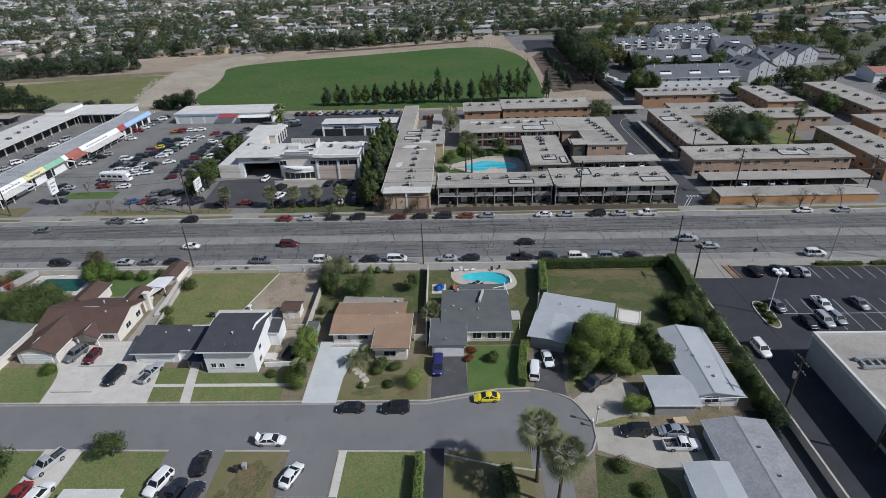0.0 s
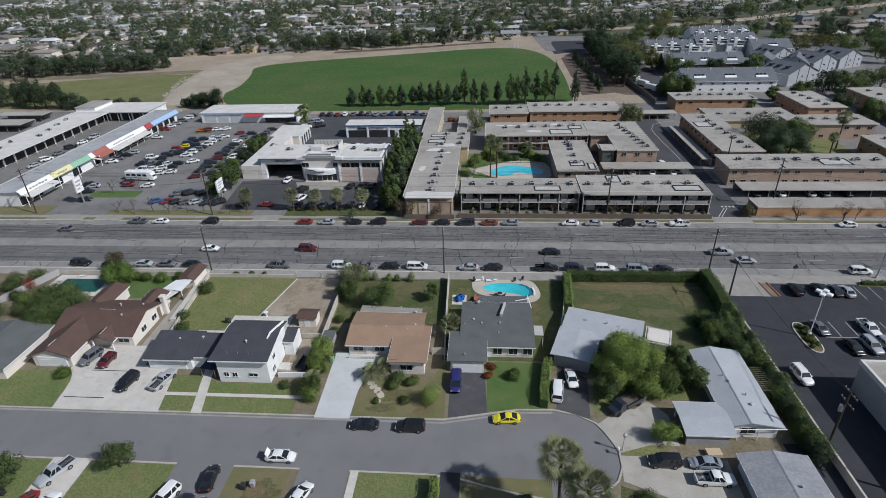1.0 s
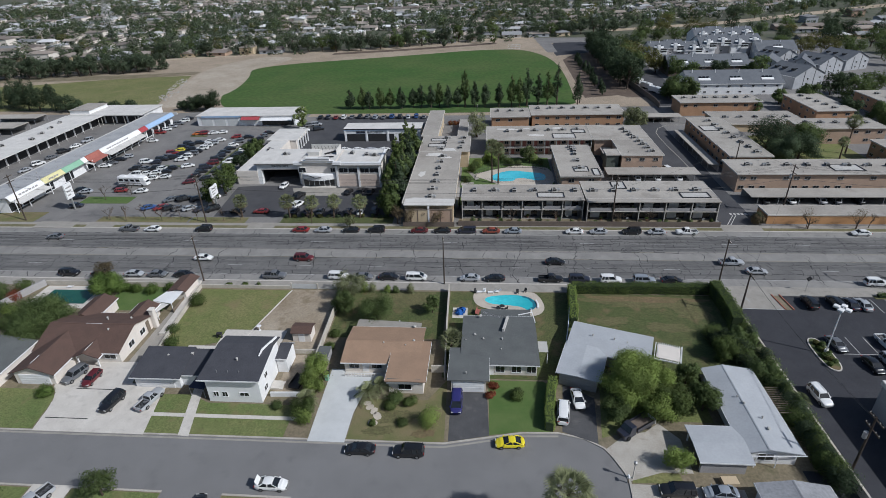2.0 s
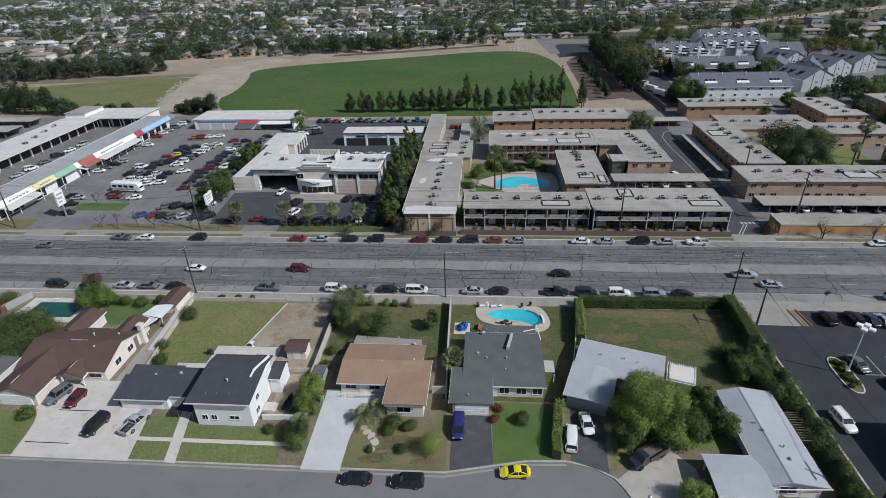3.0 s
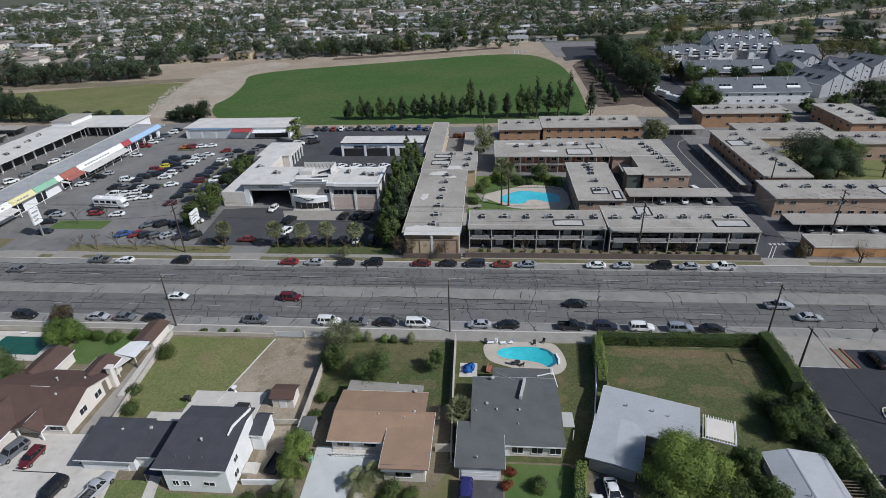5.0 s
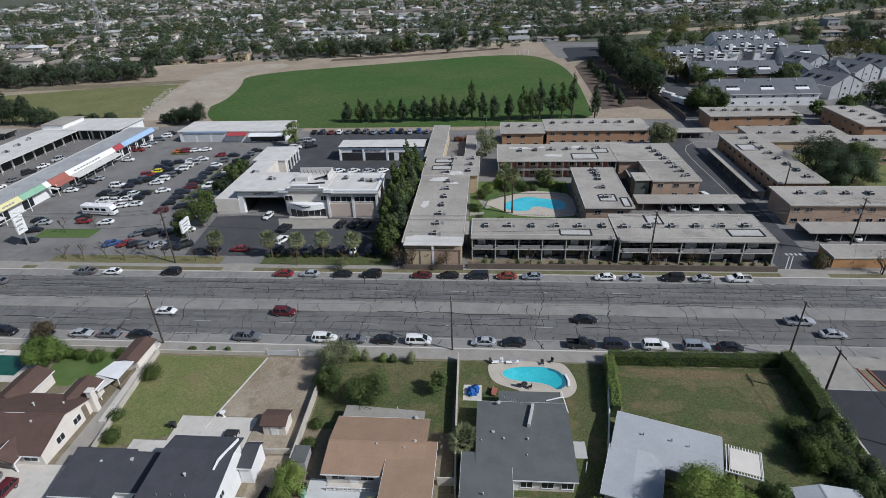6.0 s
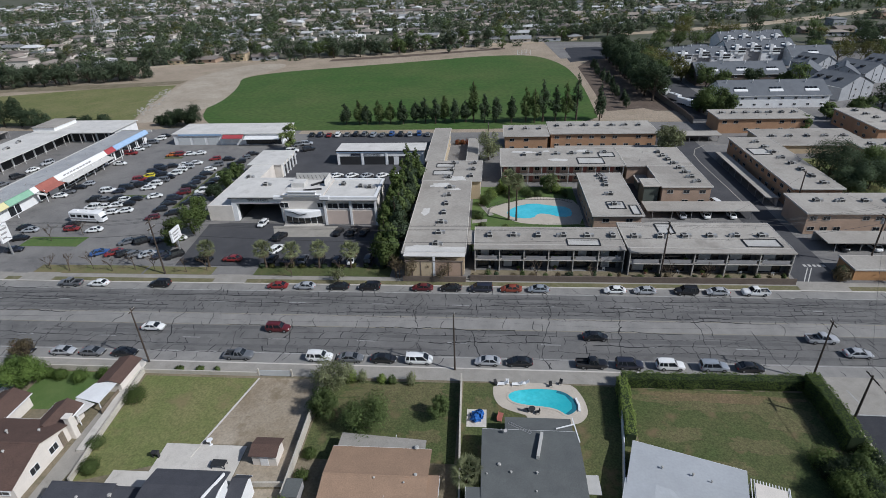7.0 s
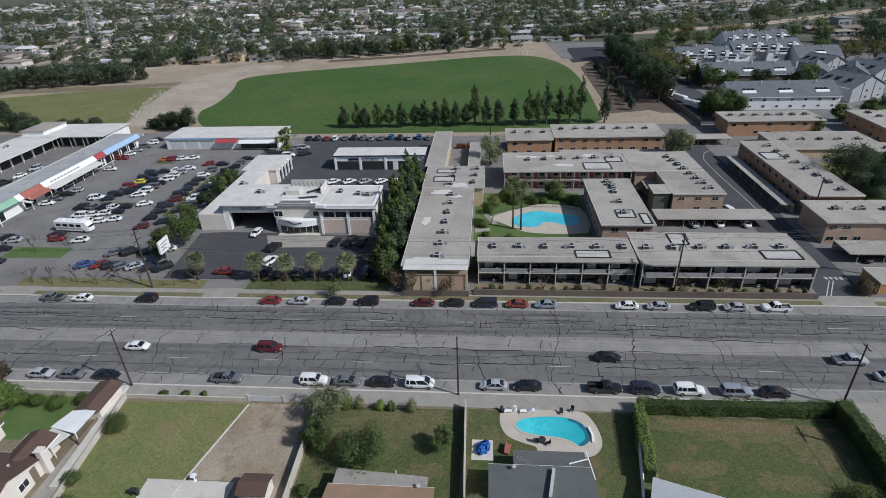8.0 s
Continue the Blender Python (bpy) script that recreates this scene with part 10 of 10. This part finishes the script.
ROOFS = [mat("far_roof_" + w_, c_, tuple(v * 0.8 for v in c_), 0.05, 1.0, grain=0.1, island=0.3) for w_, c_ in
         (("grey", (0.27, 0.275, 0.28)), ("brown", (0.2, 0.17, 0.15)), ("pale", (0.56, 0.56, 0.56)), ("tan", (0.29, 0.25, 0.215)))]
far_roofs, far_walls = [Shape() for _ in ROOFS], Shape()
far_glass = Shape()
spots = []


def bank_y(x):
    return 288 + (0.14 * x if x < 0 else 0.62 * x)


row_y = 286.0
while row_y < 980:
    x = -720 + rgf.uniform(0, 15)
    while x < 760:
        yy = row_y + rgf.uniform(-2.5, 2.5) + 0.05 * x
        if yy > bank_y(x) + (8 if x < 90 else 20) or x > 205 and 250 < yy < 360 + 0.57 * (x - 198):
            spots.append((x, yy))
        x += rgf.uniform(15, 20)
    row_y += 17 if int((row_y - 286) / 17) % 2 else 31


def far_house(x, y, shapes, walls_, glass):
    w_, d_, e, r_ = rgf.uniform(9, 15), rgf.uniform(8, 11), rgf.uniform(2.6, 3.0), rgf.uniform(1.2, 2.0)
    if rgf.random() < 0.1:
        e += 2.7
    if rgf.random() < 0.4:
        w_, d_ = d_, w_
    a = rgf.uniform(-0.12, 0.12) + 0.05
    ca, sa = math.cos(a), math.sin(a)

    def tr(px, py, pz):
        return (x + px * ca - py * sa, y + px * sa + py * ca, pz)
    hx, hy, o = w_ / 2, d_ / 2, 0.5
    walls_.add([tr(px, py, pz) for pz in (0, e) for px, py in ((-hx, -hy), (hx, -hy), (hx, hy), (-hx, hy))], [(0, 1, 5, 4), (1, 2, 6, 5), (2, 3, 7, 6), (3, 0, 4, 7)])
    hip = rgf.choice((0, 0, 3.0))
    s = shapes
    if w_ > d_:
        vs = [tr(-hx - o, -hy - o, e), tr(hx + o, -hy - o, e), tr(hx + o, hy + o, e), tr(-hx - o, hy + o, e), tr(-hx - o + hip, 0, e + r_), tr(hx + o - hip, 0, e + r_)]
        s.add(vs, [(0, 1, 5, 4), (2, 3, 4, 5), (1, 2, 5), (3, 0, 4), (3, 2, 1, 0)])
    else:
        vs = [tr(-hx - o, -hy - o, e), tr(hx + o, -hy - o, e), tr(hx + o, hy + o, e), tr(-hx - o, hy + o, e), tr(0, -hy - o + hip, e + r_), tr(0, hy + o - hip, e + r_)]
        s.add(vs, [(1, 2, 5, 4), (3, 0, 4, 5), (0, 1, 4), (2, 3, 5), (3, 2, 1, 0)])
    for px, gl in zip((-hx * 0.55, hx * 0.45), glass):
        gl.add([tr(px - 0.9, -hy - 0.04, 1.0), tr(px + 0.9, -hy - 0.04, 1.0), tr(px + 0.9, -hy - 0.04, 2.2), tr(px - 0.9, -hy - 0.04, 2.2)], [(0, 1, 2, 3)])


near_far = 0
for x, y in spots:
    if rgf.random() < 0.1:
        continue
    if y < bank_y(x) + 34 and -330 < x < 330 and near_far < 46:
        near_far += 1
        hh = thing("suburban_house", "small distant house among garden trees", "house", "distant suburban houses", pose(x, y, -0.04))
        s_, w2, g2 = Shape(), Shape(), (Shape(), Shape())
        far_house(0, 0, s_, w2, g2)
        part("wall", w2, rgf.choice((STUCCO, TAN, SIDING, PEACH)), hh), part("roof", s_, TERRACOTTA if -268 < x < -250 and y < 268 else rgf.choice(ROOFS), hh), part("window", g2[0], GLASS, hh), part("window", g2[1], GLASS, hh)
    else:
        far_house(x, y, rgf.choice(far_roofs), far_walls, (far_glass, far_glass))
for s_, m_ in zip(far_roofs, ROOFS):
    tagged(part("distant_roofs", s_, m_), "roofs of the distant suburb", "house", kind="stuff")
tagged(part("distant_walls", far_walls, STUCCO), "pale walls of the distant suburb", "house", kind="stuff")
tagged(part("distant_windows", far_glass, GLASS), "dark windows of the distant suburb", "window", kind="stuff")
units(PLAN, PLAN)
rn = np.random.default_rng(4)
pts_all = []
for lm, cnt, sd in ((LEAF_HAZED, 3300, 1), (LEAF_HAZED_DARK, 2300, 2), (LEAF, 800, 4), (LEAF_OLIVE, 420, 3)):
    acc = []
    tries = 0
    made = 0
    while made < cnt and tries < cnt * 5:
        tries += 1
        x, y = rgf.uniform(-720, 760), 262 + 720 * rgf.random() ** 1.1
        if y < bank_y(x) - (0.25 * x if x > 60 else -5) or 60 < x < 420 and abs(y - 388 - 0.5 * (x - 198)) < 20 or math.sin(x * 0.021 + 1.3 * math.sin(y * 0.017)) + math.sin(y * 0.033 + 0.7 * math.sin(x * 0.013)) + rgf.uniform(-1, 1) < -0.75:
            continue
        made += 1
        h = rgf.uniform(4, 9.5) * (1.6 if rgf.random() < 0.12 else 1)
        r = h * rgf.uniform(0.32, 0.52)
        k = 130 if y < 380 else 80 if y < 480 else 46 if y < 640 else 28
        d = rn.normal(0, 1, (k, 3))
        d /= np.linalg.norm(d, axis=1)[:, None]
        p = d * r * rn.uniform(0.6, 1.05, (k, 1)) * np.array((1, 1, h / (2.3 * r))) + np.array((x, y, h * 0.56))
        acc.append(np.concatenate([p, d, np.full((k, 1), 1.05 if k == 130 else 1.3 if k == 80 else 1.6)], axis=1))
    if sd == 1:
        for hx_, hy_ in spots:
            for _ in range(3):
                r = rgf.uniform(1.2, 2.6)
                d = rn.normal(0, 1, (20, 3))
                d /= np.linalg.norm(d, axis=1)[:, None]
                acc.append(np.concatenate([d * r * np.array((1.2, 0.8, 0.8)) + np.array((hx_ + rgf.uniform(-8, 8), hy_ - rgf.uniform(6.5, 9), r * 0.6)), d, np.full((20, 1), 1.2)], axis=1))
    acc = np.concatenate(acc)
    tagged(part("distant_trees", leaves("distant_trees", acc[:, :6], acc[:, 6:], sd, up=0.5), lm), "garden trees of the distant suburb", "tree", kind="stuff")


def pylon(x, y, h):
    c = thing("power_pylon", "tall grey steel lattice power pylon", "pylon", "power pylons", pose(x, y, 0))
    legs = Shape()
    b, t = h * 0.11, h * 0.03
    for sx in (-1, 1):
        for sy in (-1, 1):
            legs.beam((sx * b, sy * b, 0), (sx * t, sy * t, h * 0.72), 0.3), legs.beam((sx * t, sy * t, h * 0.72), (0, 0, h), 0.22)
    part("leg_frame", legs, METAL, c)
    br = Shape()
    for i in range(7):
        u0, u1 = i / 7, (i + 1) / 7
        w0, w1 = b + (t - b) * u0, b + (t - b) * u1
        z0, z1 = h * 0.72 * u0, h * 0.72 * u1
        for sy in (-1, 1):
            br.beam((-w0, sy * w0, z0), (w1, sy * w1, z1), 0.14), br.beam((w0, sy * w0, z0), (-w1, sy * w1, z1), 0.14)
            br.beam((sy * w0, -w0, z0), (sy * w1, w1, z1), 0.14), br.beam((sy * w0, w0, z0), (sy * w1, -w1, z1), 0.14)
    part("bracing", br, METAL, c)
    for z in (0.72, 0.82, 0.92):
        part("crossarm", Shape().beam((-h * 0.16, 0, h * z), (h * 0.16, 0, h * z), 0.25).beam((-h * 0.16, 0, h * z), (0, 0, h * (z + 0.05)), 0.15).beam((h * 0.16, 0, h * z), (0, 0, h * (z + 0.05)), 0.15), METAL, c)


pylon(-312, 390, 36), pylon(-84, 520, 38), pylon(262, 560, 40), pylon(-560, 560, 36)
units()
pad("flood_channel", [(96, 352), (124, 359), (200, 384), (300, 441), (420, 512), (420, 528), (296, 456), (196, 398), (120, 371), (96, 364)], 0.02, LEVEE, "pale concrete flood channel in the distance")
pad("vacant_lot", [(-330, 430), (-150, 440), (-150, 480), (-330, 470)], 0.015, SCRUB, "open grassy lot in the distant suburb")
